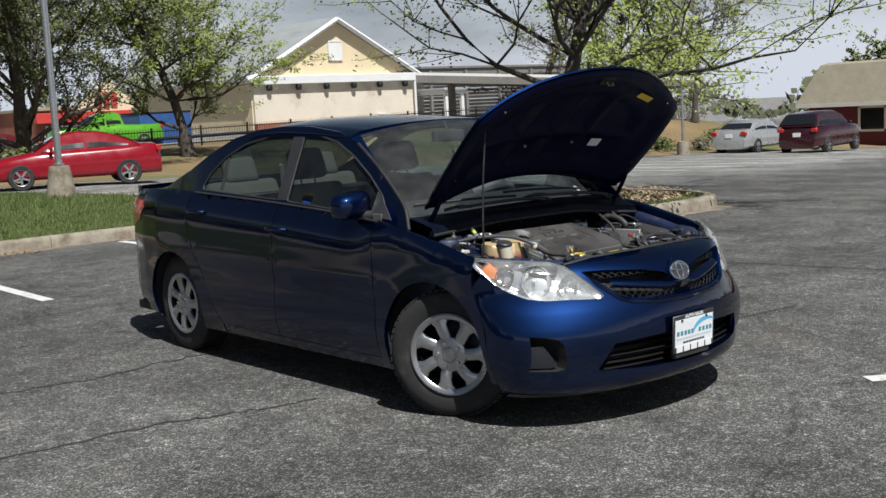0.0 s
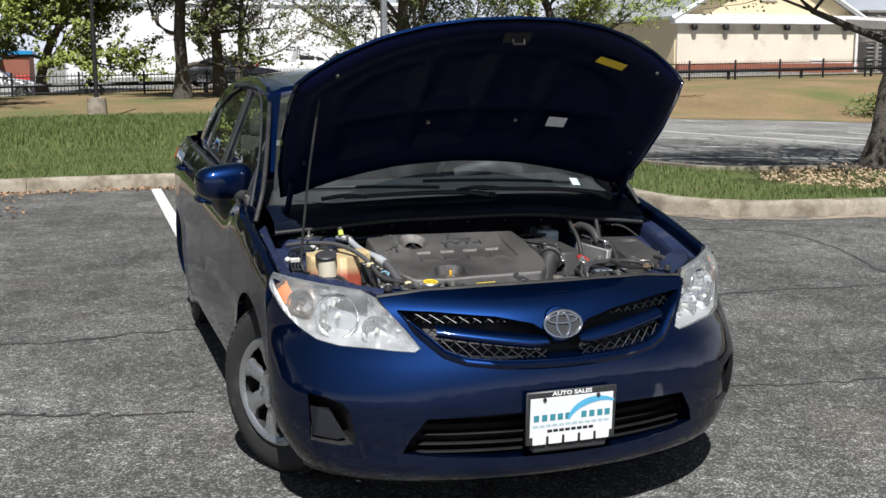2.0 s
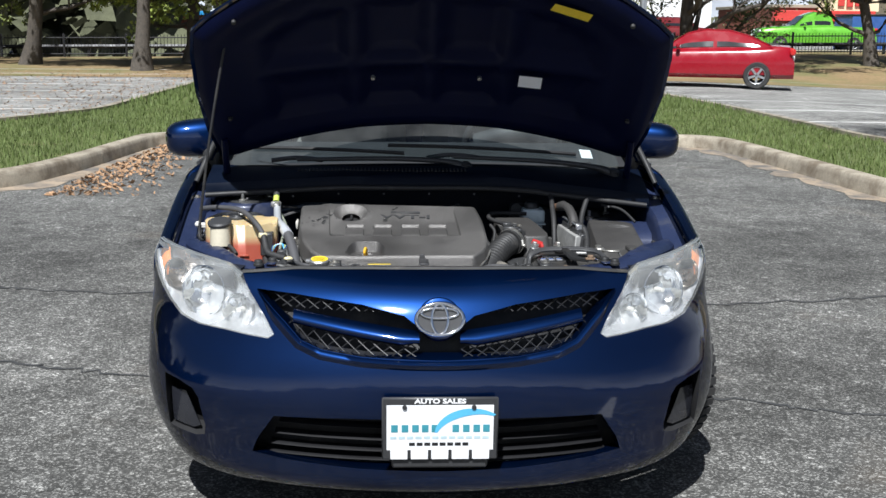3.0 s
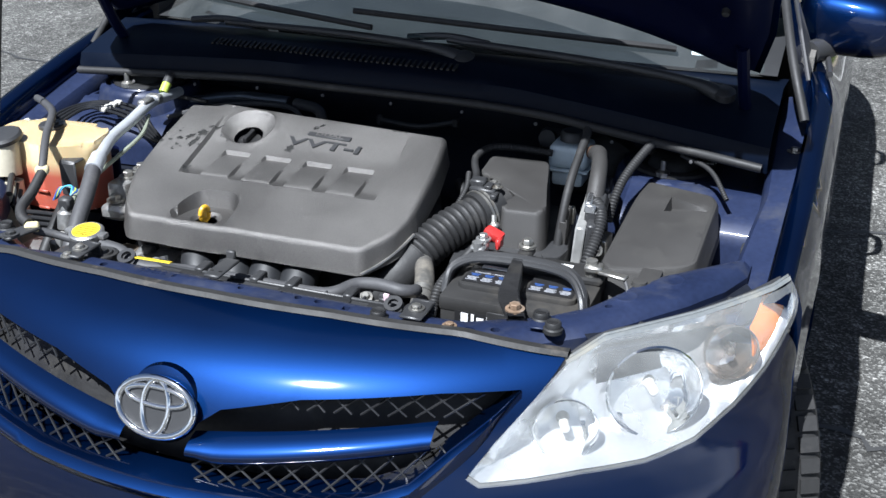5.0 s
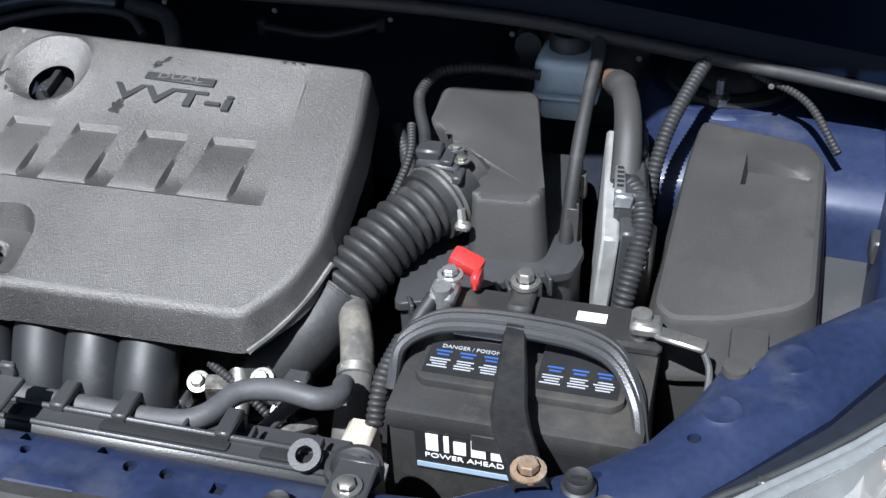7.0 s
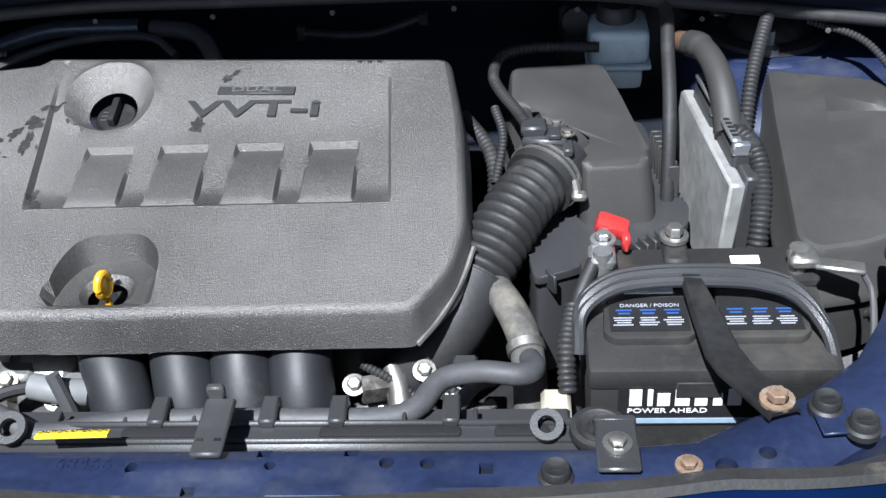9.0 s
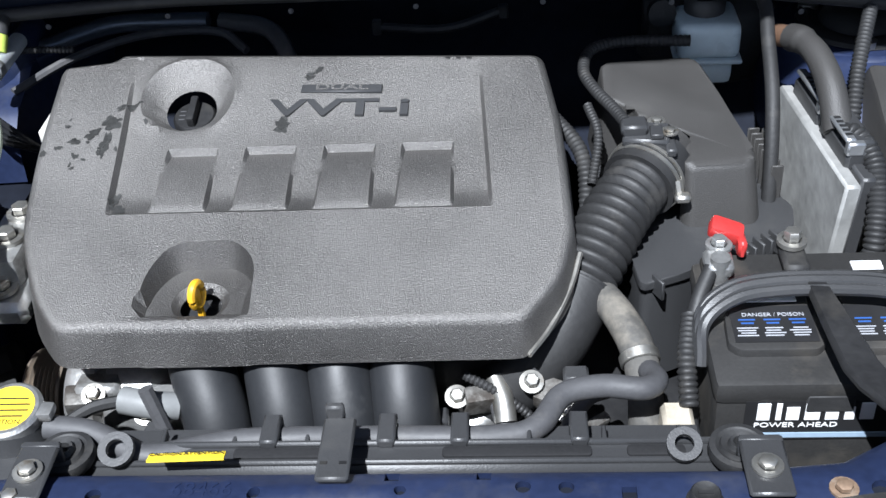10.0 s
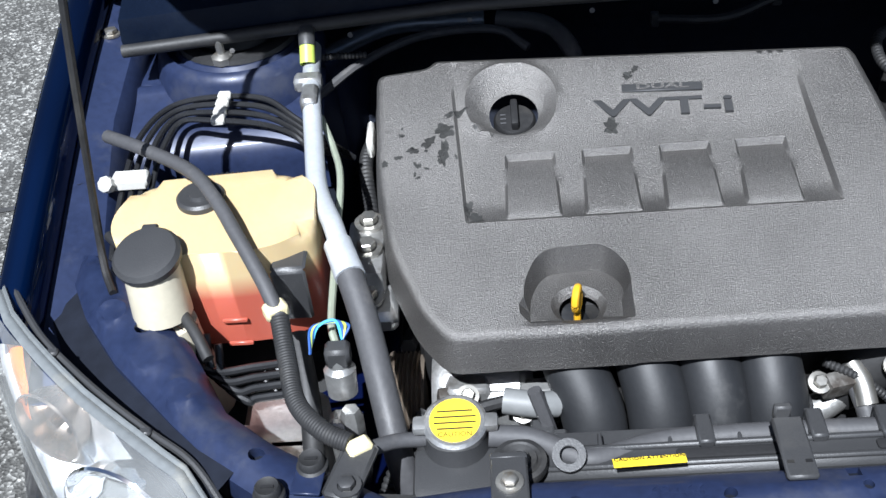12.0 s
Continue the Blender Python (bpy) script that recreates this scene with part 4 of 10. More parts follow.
    for a, b in zip(rows, rows[1:]):
        shelf.faces.new((a[0], b[0], b[1], a[1]))
    part("bumper_shelf", shelf, BLACK_PLASTIC, car)
    return cover


front = build_front()


LAMP_EDGE = mat("clouded_clear_plastic", (0.150, 0.160, 0.162), 0.22, 0, 0.18, 9, 120, 0.05, coat=0.5, dirt=(0.26, 0.245, 0.20), dirt_scale=9, dirt_at=0.60)
BRONZE_BOWL = mat("smoky_bronze_bowl", (0.40, 0.34, 0.29), 0.22, 0.9, 0.1, 20, 200, 0.0)


def build_headlamp(sg):
    """Chrome-lined lamp with two bowls and an amber end under a clear lens."""
    lamp = part("headlamp", sheet([unwrap(*p) for p in HEADLAMP], lambda s, z: wrap(s, z, 0.004), 0.03, edge=0.015), LENS, car, "clear headlamp with chrome bowls and an amber marker", 60)
    lamp.visible_shadow = False
    if sg > 0:
        for v in lamp.data.vertices:
            v.co.x = -v.co.x
    def place(bm):
        return flipped(bm) if sg > 0 else bm
    inner = [unwrap(*p) for p in HEADLAMP]
    def bowl_depth(x, z):
        d = edge_distance((x, z), HEADLAMP)
        k = 0.012 + 0.055 * smooth01(d / 0.04)
        return k
    def to3d(s, z):
        x = math.sin(s) * nose_w(z)
        y = nose(x, z)
        d = bowl_depth(x, z)
        return (x * (1 - 0.25 * d), y + d, z - 0.15 * d)
    part("reflector_housing", place(sheet(inner, to3d, 0.02, edge=0.015)), LAMP_SILVER, lamp, "silver lamp housing")
    for cx, cz, r, name in ((-0.686, 0.690, 0.070, "main_bowl"), (-0.575, 0.655, 0.046, "high_beam_bowl"), (-0.783, 0.722, 0.042, "indicator_bowl")):
        y = nose(cx, cz)
        way = Vector((cx * 0.55, -0.8, 0.10)).normalized()
        m = aim(Vector((cx, y, cz)) - way * 0.030, way)
        bowl = lathe([(r * 1.06, 0.006), (r * 1.03, 0.009), (r, 0.006)] + [(r * k + 0.0012 * (i % 2), dz) for i, (k, dz) in enumerate(((0.95, -0.008), (0.9, -0.014), (0.82, -0.022), (0.72, -0.030), (0.6, -0.037), (0.45, -0.043), (0.3, -0.048)))] + [(0.006, -0.05)], m, 36)
        for v in bowl.verts:
            q = m.inverted() @ v.co
            if q.z < 0.004 and name != "indicator_bowl":
                v.co = m @ (q + Vector((0, 0, 0.0035 * math.cos(q.x / r * 20))))
        part(name, place(bowl), BRONZE_BOWL if name == "indicator_bowl" else CHROME, lamp, "smoky indicator bowl" if name == "indicator_bowl" else "chrome reflector bowl", 50)
        bulb = lathe([(0, 0.004), (0.007, 0.002), (0.008, -0.03), (0.011, -0.034), (0.011, -0.05)], m, 12)
        part("bulb", place(bulb), BRONZE_BOWL if name == "indicator_bowl" else WHITE_PL, lamp)
    marker = [(-0.848, 0.790), (-0.812, 0.787), (-0.802, 0.752), (-0.812, 0.706), (-0.838, 0.716), (-0.846, 0.745)]
    part("amber_marker", place(sheet([unwrap(*p) for p in marker], lambda s, z: (lambda p: (p[0] * 0.986, p[1] + 0.012, p[2]))(wrap(s, z)), 0.015)), AMBER, lamp, "amber side marker")
    # clouded flange folded back from the lamp's upper edge, with a thin dark gasket behind it
    edge = [Vector(wrap(*unwrap(x, z), 0.004)) for x, z in dense(HEADLAMP[:6], 0.02, False)]
    bm = bmesh.new()
    rows = [[bm.verts.new(p + Vector(d)) for p in edge] for d in ((0, 0, 0), (0.002, 0.004, 0.0030), (0.004, 0.009, 0.0030), (0.005, 0.011, 0.0005), (0.006, 0.013, 0.0030), (0.007, 0.016, 0.0025), (0.008, 0.017, -0.006))]
    for p, q in zip(rows, rows[1:]):
        for i in range(len(p) - 1):
            bm.faces.new((p[i], p[i + 1], q[i + 1], q[i]))
    part("lamp_flange", place(bm), LAMP_EDGE, lamp, "clouded clear lamp edge", 60)
    part("lamp_gasket", place(tube([tuple(p + Vector((0.012, 0.022, -0.006))) for p in edge[::2]], 0.0040, 8)), BLACK_PLASTIC, lamp, "thin black gasket")
    for p in edge[3:-2:5]:
        part("flange_clip", place(box(tuple(p + Vector((0.009, 0.019, -0.002))), (0.013, 0.010, 0.006), 0.002)), BLACK_PLASTIC, lamp)
    rim = offset(HEADLAMP, -0.006)
    bm = bmesh.new()
    a = [bm.verts.new(Vector(wrap(*unwrap(x, z))) + Vector((0, 0.006, 0))) for x, z in HEADLAMP[5:17]]
    b = [bm.verts.new(Vector(wrap(*unwrap(x, z))) + Vector((0, 0.002, 0))) for x, z in rim[5:17]]
    for i in range(len(a) - 1):
        bm.faces.new((a[i], a[i + 1], b[i + 1], b[i]))
    part("lamp_surround", place(bm), BLACK_PLASTIC, lamp)


build_headlamp(-1)
build_headlamp(1)


def arch_arc(cy, r, a0, a1, n=18):
    return [(cy + r * math.cos(radians(a0 + (a1 - a0) * i / n)), 0.31 + r * math.sin(radians(a0 + (a1 - a0) * i / n))) for i in range(n + 1)]


def build_side(sg):
    f = side(sg)
    top = lambda y0, y1, n=14: [(y0 + (y1 - y0) * i / n, ridge(y0 + (y1 - y0) * i / n)) for i in range(n + 1)]
    wing = [(-0.300, 0.655)] + arch_arc(0, 0.362, 124, -12, 26) + [(0.36, 0.19), (0.428, 0.19), (0.428, 0.70)] + list(reversed(top(-0.30, 0.428)))
    part("front_wing", thicken(sheet(wing, f, 0.045, edge=0.02), (-sg * 0.025, 0, 0)), PAINT, car, "dark blue front wing", 50)
    lip = bmesh.new()
    rows = []
    for i in range(31):
        y = -0.36 + 0.785 * i / 30
        z, x = ridge(y), flank(y, ridge(y))
        rows.append([lip.verts.new((sg * (x - dx), y, z + dz)) for dx, dz in ((0.0, 0.0), (0.006, 0.0045), (0.018, 0.006), (0.034, 0.002), (0.041, -0.004), (0.043, -0.040))])
    for a, b in zip(rows, rows[1:]):
        for k in range(5):
            lip.faces.new((a[k], b[k], b[k + 1], a[k + 1]))
    part("wing_shoulder", lip, PAINT, car, "dark blue rolled shoulder of the wing", 50)
    door_f = [(0.433, 0.245), (1.375, 0.245), (1.362, 0.6), (1.350, ridge(1.35))] + list(reversed(top(0.433, 1.35)))[1:]
    d1 = part("front_door", thicken(sheet(door_f, f, 0.05, edge=0.02), (-sg * 0.03, 0, 0)), PAINT, car, "dark blue front door", 50)
    door_r = [(1.380, 0.245), (2.02, 0.245), (2.10, 0.36), (2.19, 0.53), (2.30, 0.70), (2.345, 0.84), (2.36, ridge(2.36))] + list(reversed(top(1.355, 2.36)))[1:] + [(1.367, 0.6)]
    d2 = part("rear_door", thicken(sheet(door_r, f, 0.05, edge=0.02), (-sg * 0.03, 0, 0)), PAINT, car, "dark blue rear door", 50)
    quarter = [(2.025, 0.245), (2.025, 0.19)] + [(2.22, 0.19)] + arch_arc(2.6, 0.352, 200, -15, 30) + [(2.95, 0.21), (3.2, 0.22), (3.42, 0.25), (3.52, 0.4), (3.55, 0.6), (3.55, 0.9)] + list(reversed(top(2.365, 3.54))) + [(2.35, 0.84), (2.305, 0.70), (2.195, 0.53), (2.105, 0.36)]
    part("rear_quarter", thicken(sheet(quarter, f, 0.05, edge=0.02), (-sg * 0.025, 0, 0)), PAINT, car, "dark blue rear quarter panel", 50)
    # bumper cover's end, from the seam back to the arch
    corner = [(-0.304, 0.658), (-0.327, 0.60), (-0.354, 0.55), (-0.372, 0.50), (-0.388, 0.40), (-0.389, 0.30), (-0.389, 0.215), (-0.352, 0.215)] + arch_arc(0, 0.362, 193, 124, 20) + [(-0.296, 0.653)]
    part("bumper_end", thicken(sheet(corner, lambda y, z: (sg * flank(max(y, -0.30), z), y, z), 0.03, edge=0.015), (-sg * 0.022, 0, 0)), PAINT, car, "dark blue end of the bumper cover", 50)
    sill = [(0.36, 0.185), (2.22, 0.185), (2.12, 0.24), (0.44, 0.24)]
    part("sill", thicken(sheet(sill, lambda y, z: (sg * (flank(y, z) - 0.004), y, z), 0.06), (-sg * 0.06, 0, -0.01)), PAINT, car, "dark blue sill")
    for y, door in ((1.31, d1), (2.23, d2)):
        z = lerp([(1.31, 0.866), (2.23, 0.932)], y)
        x = flank(y, z)
        part("door_handle", tube([(sg * (x - 0.005), y - 0.095, z), (sg * (x + 0.026), y - 0.06, z + 0.004), (sg * (x + 0.028), y + 0.05, z + 0.006), (sg * (x - 0.004), y + 0.09, z + 0.004)], [(0, 0.009), (0.5, 0.014), (1, 0.010)], 10), PAINT, door, "blue door handle")
    # wheel arch liners
    for cy in (0, 2.6):
        bm = bmesh.new()
        rows = []
        for i in range(25):
            a = radians(-25 + 230 * i / 24)
            y, z = cy + 0.372 * math.cos(a), 0.31 + 0.372 * math.sin(a)
            zz = max(0.18, min(z, ridge(y) - 0.06))
            xo = flank(y, zz) - 0.012
            rows.append([bm.verts.new((sg * xo, y, zz)), bm.verts.new((sg * 0.56, y, zz))])
        for a, b in zip(rows, rows[1:]):
            bm.faces.new((a[0], b[0], b[1], a[1]))
        part("arch_liner", bm, BLACK_PLASTIC, car, "black wheel arch liner")
    # upper side: pillars and roof rail round two windows
    gx = lambda y, z: 0.800 - 0.40 * (z - 0.95) - 0.25 * max(0, z - 1.25) ** 2 - 0.10 * max(0.0, y - 2.1) ** 2
    g = lambda y, z: (sg * gx(y, z), y, z)
    cabin = [(0.20, 0.905), (0.27, 1.005), (0.41, 1.105), (0.60, 1.220), (0.80, 1.325), (1.0, 1.392), (1.3, 1.428), (1.6, 1.432), (1.85, 1.42), (2.1, 1.375), (2.35, 1.285), (2.6, 1.175), (2.85, 1.095), (2.95, 1.055)] + [(y, ridge(y) - 0.006) for y in (2.6, 2.36, 2.0, 1.7, 1.4, 1.1, 0.8, 0.5, 0.36)]
    win_f = rounded([(0.38, 0.955), (0.47, 1.065), (0.62, 1.165), (0.80, 1.262), (0.98, 1.335), (1.15, 1.370), (1.33, 1.380), (1.335, ridge(1.335) + 0.012), (0.80, ridge(0.80) + 0.012)], 0.02)
    win_r = rounded([(1.43, 1.380), (1.70, 1.375), (1.95, 1.335), (2.13, 1.265), (2.28, 1.165), (2.34, 1.085), (2.33, ridge(2.33) + 0.012), (1.43, ridge(1.43) + 0.012)], 0.02)
    frame_ob = part("window_frame", thicken(sheet(cabin, g, 0.05, [win_f, win_r], edge=0.02), (-sg * 0.016, 0, 0)), PAINT, car, "dark blue pillars and roof rail", 50)
    part("pillar_seal", tube([(sg * (gx(y, z) - 0.008), y - 0.001, z) for y, z in cabin[:5]], 0.0095, 8), RUBBER, car, "black rubber seal along the pillar", 60)
    pillar = [(1.335, 1.02), (1.34, 1.375), (1.425, 1.378), (1.43, 1.02)]
    part("pillar_trim", thicken(sheet(pillar, lambda y, z: (sg * (gx(y, z) + 0.003), y, z), 0.05), (-sg * 0.01, 0, 0)), BLACK_PLASTIC, frame_ob, "black pillar trim")
    for w, nm in ((win_f, "front_side_window"), (win_r, "rear_side_window")):
        p = part(nm, sheet(w, lambda y, z: (sg * (gx(y, z) - 0.012), y, z), 0.08), WINDOW, car, "tinted side window")
        p.visible_shadow = False
        part("window_seal", tube([(sg * (gx(y, z) - 0.002), y, z) for y, z in w + w[:1]], 0.006, 6, 1), BLACK_PLASTIC, p)
    part("quarter_post", thicken(sheet([(2.10, 1.06), (2.12, 1.06), (2.14, 1.255), (2.115, 1.27)], lambda y, z: (sg * (gx(y, z) - 0.006), y, z), 0.05), (-sg * 0.01, 0, 0)), BLACK_PLASTIC, frame_ob)
    part("belt_moulding", tube([(sg * (flank(y, ridge(y)) + 0.004), y, ridge(y) + 0.003) for y in (0.42, 0.8, 1.2, 1.6, 2.0, 2.33)], 0.007, 6), BLACK_PLASTIC, frame_ob, "black belt moulding")
    # mirror on its grey corner plate
    plate = part("mirror_plate", thicken(sheet([(0.345, 0.948), (0.525, 0.962), (0.51, 1.085), (0.46, 1.052)], lambda y, z: (sg * (gx(y, z) + 0.004), y, z), 0.05), (-sg * 0.01, 0, 0)), mat("grey_sail_plate" + ("_r" if sg > 0 else ""), (0.045, 0.045, 0.048), 0.5), car, "grey triangular mirror plate")
    head = bmesh.new()
    bmesh.ops.create_uvsphere(head, u_segments=28, v_segments=16, radius=1.0)
    for v in head.verts:
        x, y, z = v.co
        sgn = lambda a, p: math.copysign(abs(a) ** p, a)
        px, py, pz = sgn(x, 0.62), sgn(y, 0.8), sgn(z, 0.62)
        py = min(py, 0.35)
        v.co = (px * 0.118, py * 0.085, pz * (0.072 - 0.006 * px * sg))
    moved(head, Matrix.Translation((sg * 0.870, 0.60, 1.020)) @ Euler((0, radians(sg * 3), radians(sg * -10))).to_matrix().to_4x4())
    mir = part("door_mirror", head, PAINT, car, "dark blue door mirror", 70)
    part("mirror_arm", tube([(sg * 0.79, 0.50, 0.965), (sg * 0.82, 0.55, 0.968), (sg * 0.86, 0.60, 0.985)], 0.026, 10), BLACK_PLASTIC, mir)
    part("mirror_glass", moved(sheet(rounded([(-0.098, -0.055), (0.098, -0.055), (0.098, 0.055), (-0.098, 0.055)], 0.02), lambda x, z: (x, 0, z), 0.05), Matrix.Translation((sg * 0.870, 0.633, 1.020)) @ Euler((0, 0, radians(sg * -10))).to_matrix().to_4x4()), CHROME, mir, "mirror glass")


build_side(-1)
build_side(1)


def shield(u, v):
    """The windscreen, from its foot (v 0) to the roof (v 1)."""
    a = 2 * u - 1
    hw = 0.715 - 0.145 * v
    x = a * hw
    y = (0.165 + 0.20 * a * a) * (1 - v) + (0.840 + 0.05 * a * a) * v
    z = (0.985 - 0.045 * a * a) * (1 - v) + (1.430 - 0.050 * a * a) * v + 0.035 * math.sin(v * math.pi)
    return (x, y, z)


def build_cabin():
    w = part("windscreen", grid(shield, 20, 14), SHIELD_GLASS, car, "clear raked windscreen")
    w.visible_shadow = False
    for nm, u0, u1 in (("screen_pillar", 0.0, -0.045), ("screen_pillar", 1.0, 1.045)):
        bm = grid(lambda a, b: (lambda p: (p[0], p[1] + 0.01 * a, p[2] + 0.006))(shield(u0 + (u1 - u0) * a, 0.22 + 0.78 * b)), 3, 16)
        part(nm, thicken(bm, (0, 0.02, -0.03)), PAINT, car, "dark blue windscreen pillar")
    def roof(u, v):
        a = 2 * u - 1
        y = (0.832 + 0.05 * a * a) * (1 - v) + 2.16 * v
        hw = 0.611 - 0.005 * math.sin(v * math.pi) + 0.010 * v
        z = 1.432 + 0.040 * math.sin(min(1, v * 1.25) * math.pi * 0.62) - 0.075 * smooth01((v - 0.72) / 0.28) * 0.8 - (0.050 + 0.022 * smooth01((v - 0.5) / 0.5)) * abs(a) ** 2.2
        return (a * (hw + 0.014 + 0.010 * (1 - v)), y, z - 0.022 * max(0.0, (abs(a) - 0.9) / 0.1))
    part("roof", thicken(grid(roof, 20, 24), (0, 0, -0.03)), PAINT, car, "dark blue roof", 60)
    def rear(u, v):
        a = 2 * u - 1
        return (a * (0.575 + 0.09 * v), 2.15 + 0.70 * v - 0.05 * a * a, (1.408 - 0.05 * a * a) * (1 - v) + 1.085 * v + 0.035 * math.sin(v * math.pi))
    r = part("rear_window", grid(rear, 12, 10), WINDOW, car, "tinted rear window")
    r.visible_shadow = False
    def trunk(u, v):
        a = 2 * u - 1
        y = 2.83 + 0.74 * v - 0.10 * a * a * v
        return (a * (0.70 - 0.10 * v), y, 1.088 - 0.03 * v - 0.03 * a * a)
    part("boot_lid", thicken(grid(trunk, 14, 10), (0, 0, -0.06)), PAINT, car, "dark blue boot lid")
    def tail(u, v):
        a = 2 * u - 1
        z = 0.22 + 0.84 * v
        return (a * 0.66, 3.60 - 0.10 * a * a - 0.06 * smooth01((v - 0.6) / 0.4) - 0.05 * smooth01((0.3 - v) / 0.3), z)
    part("rear_bumper", thicken(grid(tail, 14, 12), (0, -0.05, 0)), PAINT, car, "dark blue rear bumper")
    for sg in (-1, 1):
        lamp = sheet([(3.02, 0.93), (3.06, 0.98), (3.3, 0.985), (3.5, 0.95), (3.52, 0.80), (3.3, 0.79), (3.1, 0.85)], lambda y, z: (sg * (flank(y, z) + 0.005), y, z), 0.05)
        part("tail_lamp", thicken(lamp, (-sg * 0.03, 0, 0)), LAMP_RED, car, "red tail lamp")
    # floor pan and bulkheads
    part("floor_pan", box((0, 1.65, 0.23), (1.55, 3.4, 0.06), 0.01), DARK, car)
    for x in (-0.79, 0.79):
        part("inner_door_skin", box((x, 1.4, 0.6), (0.03, 1.95, 0.75)), INSIDE_GREY, car, "grey door trim")
    dash = [(0.36, 0.945), (0.55, 0.985), (0.76, 0.99), (0.88, 0.955), (0.92, 0.86), (0.90, 0.55), (0.5, 0.5)]
    bm = bmesh.new()
    rows = [[bm.verts.new((x, y, z)) for y, z in dash] for x in (-0.74, -0.4, 0, 0.4, 0.74)]
    for a, b in zip(rows, rows[1:]):
        for k in range(len(dash) - 1):
            bm.faces.new((a[k], b[k], b[k + 1], a[k + 1]))
    part("dashboard", bm, INSIDE_DARK, car, "dark grey dashboard")
    part("instrument_hood", tube([(0.22, 0.86, 0.985), (0.37, 0.80, 1.025), (0.53, 0.86, 0.985)], 0.035, 10), INSIDE_DARK, car)
    m = aim((0.37, 1.02, 0.955), (0, 0.82, 0.45))
    wheel = tube([m @ Vector((0.185 * math.cos(2 * math.pi * i / 32), 0.185 * math.sin(2 * math.pi * i / 32), 0)) for i in range(33)], 0.016, 10, 1)
    st = part("steering_wheel", wheel, INSIDE_DARK, car, "dark grey steering wheel")
    part("wheel_hub", join(moved(box((0, 0, -0.01), (0.15, 0.12, 0.05), 0.02, seg=2), m), moved(box((0, 0.0, -0.01), (0.35, 0.035, 0.02), 0.008), m), moved(box((0, -0.09, -0.01), (0.04, 0.17, 0.02), 0.008), m)), INSIDE_DARK, st)
    for x, y, nm in ((-0.37, 1.42, "front_seat"), (0.37, 1.42, "front_seat"), (-0.33, 2.32, "rear_seat"), (0.33, 2.32, "rear_seat")):
        tilt = Euler((radians(-16), 0, 0)).to_matrix().to_4x4()
        back = box((0, 0, 0.30), (0.50 if nm == "front_seat" else 0.62, 0.13, 0.60), 0.05, seg=3, taper=0.86)
        seat = part(nm, join(moved(back, Matrix.Translation((x, y + 0.10, 0.50)) @ tilt), moved(box((0, 0, 0), (0.52, 0.50, 0.14), 0.05, seg=3), Matrix.Translation((x, y - 0.12, 0.48)))), INSIDE_GREY, car, "grey cloth seat")
        head = box((0, 0, 0.0), (0.26, 0.10, 0.19), 0.045, seg=3, taper=0.9)
        part("headrest", moved(head, Matrix.Translation((x, y + 0.30 - (0.03 if nm == "rear_seat" else 0), 1.20 - (0.05 if nm == "rear_seat" else 0))) @ tilt), INSIDE_GREY, seat)
        for dx in (-0.05, 0.05):
            part("headrest_post", tube([(x + dx, y + 0.28, 1.02), (x + dx, y + 0.29, 1.13)], 0.006, 6), STEEL, seat)
    part("parcel_shelf", box((0, 2.60, 0.98), (1.30, 0.36, 0.03), 0.01), INSIDE_DARK, car)
    part("headliner", grid(lambda u, v: (lambda p: (p[0] * 0.97, p[1], p[2] - 0.035))(roof(u, v)), 10, 10), INSIDE_GREY, car)
    part("interior_mirror", join(box((0.0, 0.80, 1.335), (0.23, 0.03, 0.065), 0.012, seg=2), tube([(0, 0.80, 1.36), (0, 0.83, 1.42)], 0.008, 6)), INSIDE_DARK, car, "dark interior mirror")
    for x in (-0.60, 0.60):
        part("seat_belt", tube([(x * 1.12, 1.52, 1.22), (x * 1.14, 1.50, 0.9), (x * 1.16, 1.48, 0.5)], 0.014, 6), INSIDE_GREY, car, "grey seat belt")
    part("windscreen_sticker", grid(lambda u, v: (lambda p: (p[0], p[1] + 0.012, p[2] - 0.004))(shield(0.900 + 0.032 * u, 0.05 + 0.05 * v)), 2, 2), PRINT_WHITE, car, "small white windscreen sticker")


build_cabin()


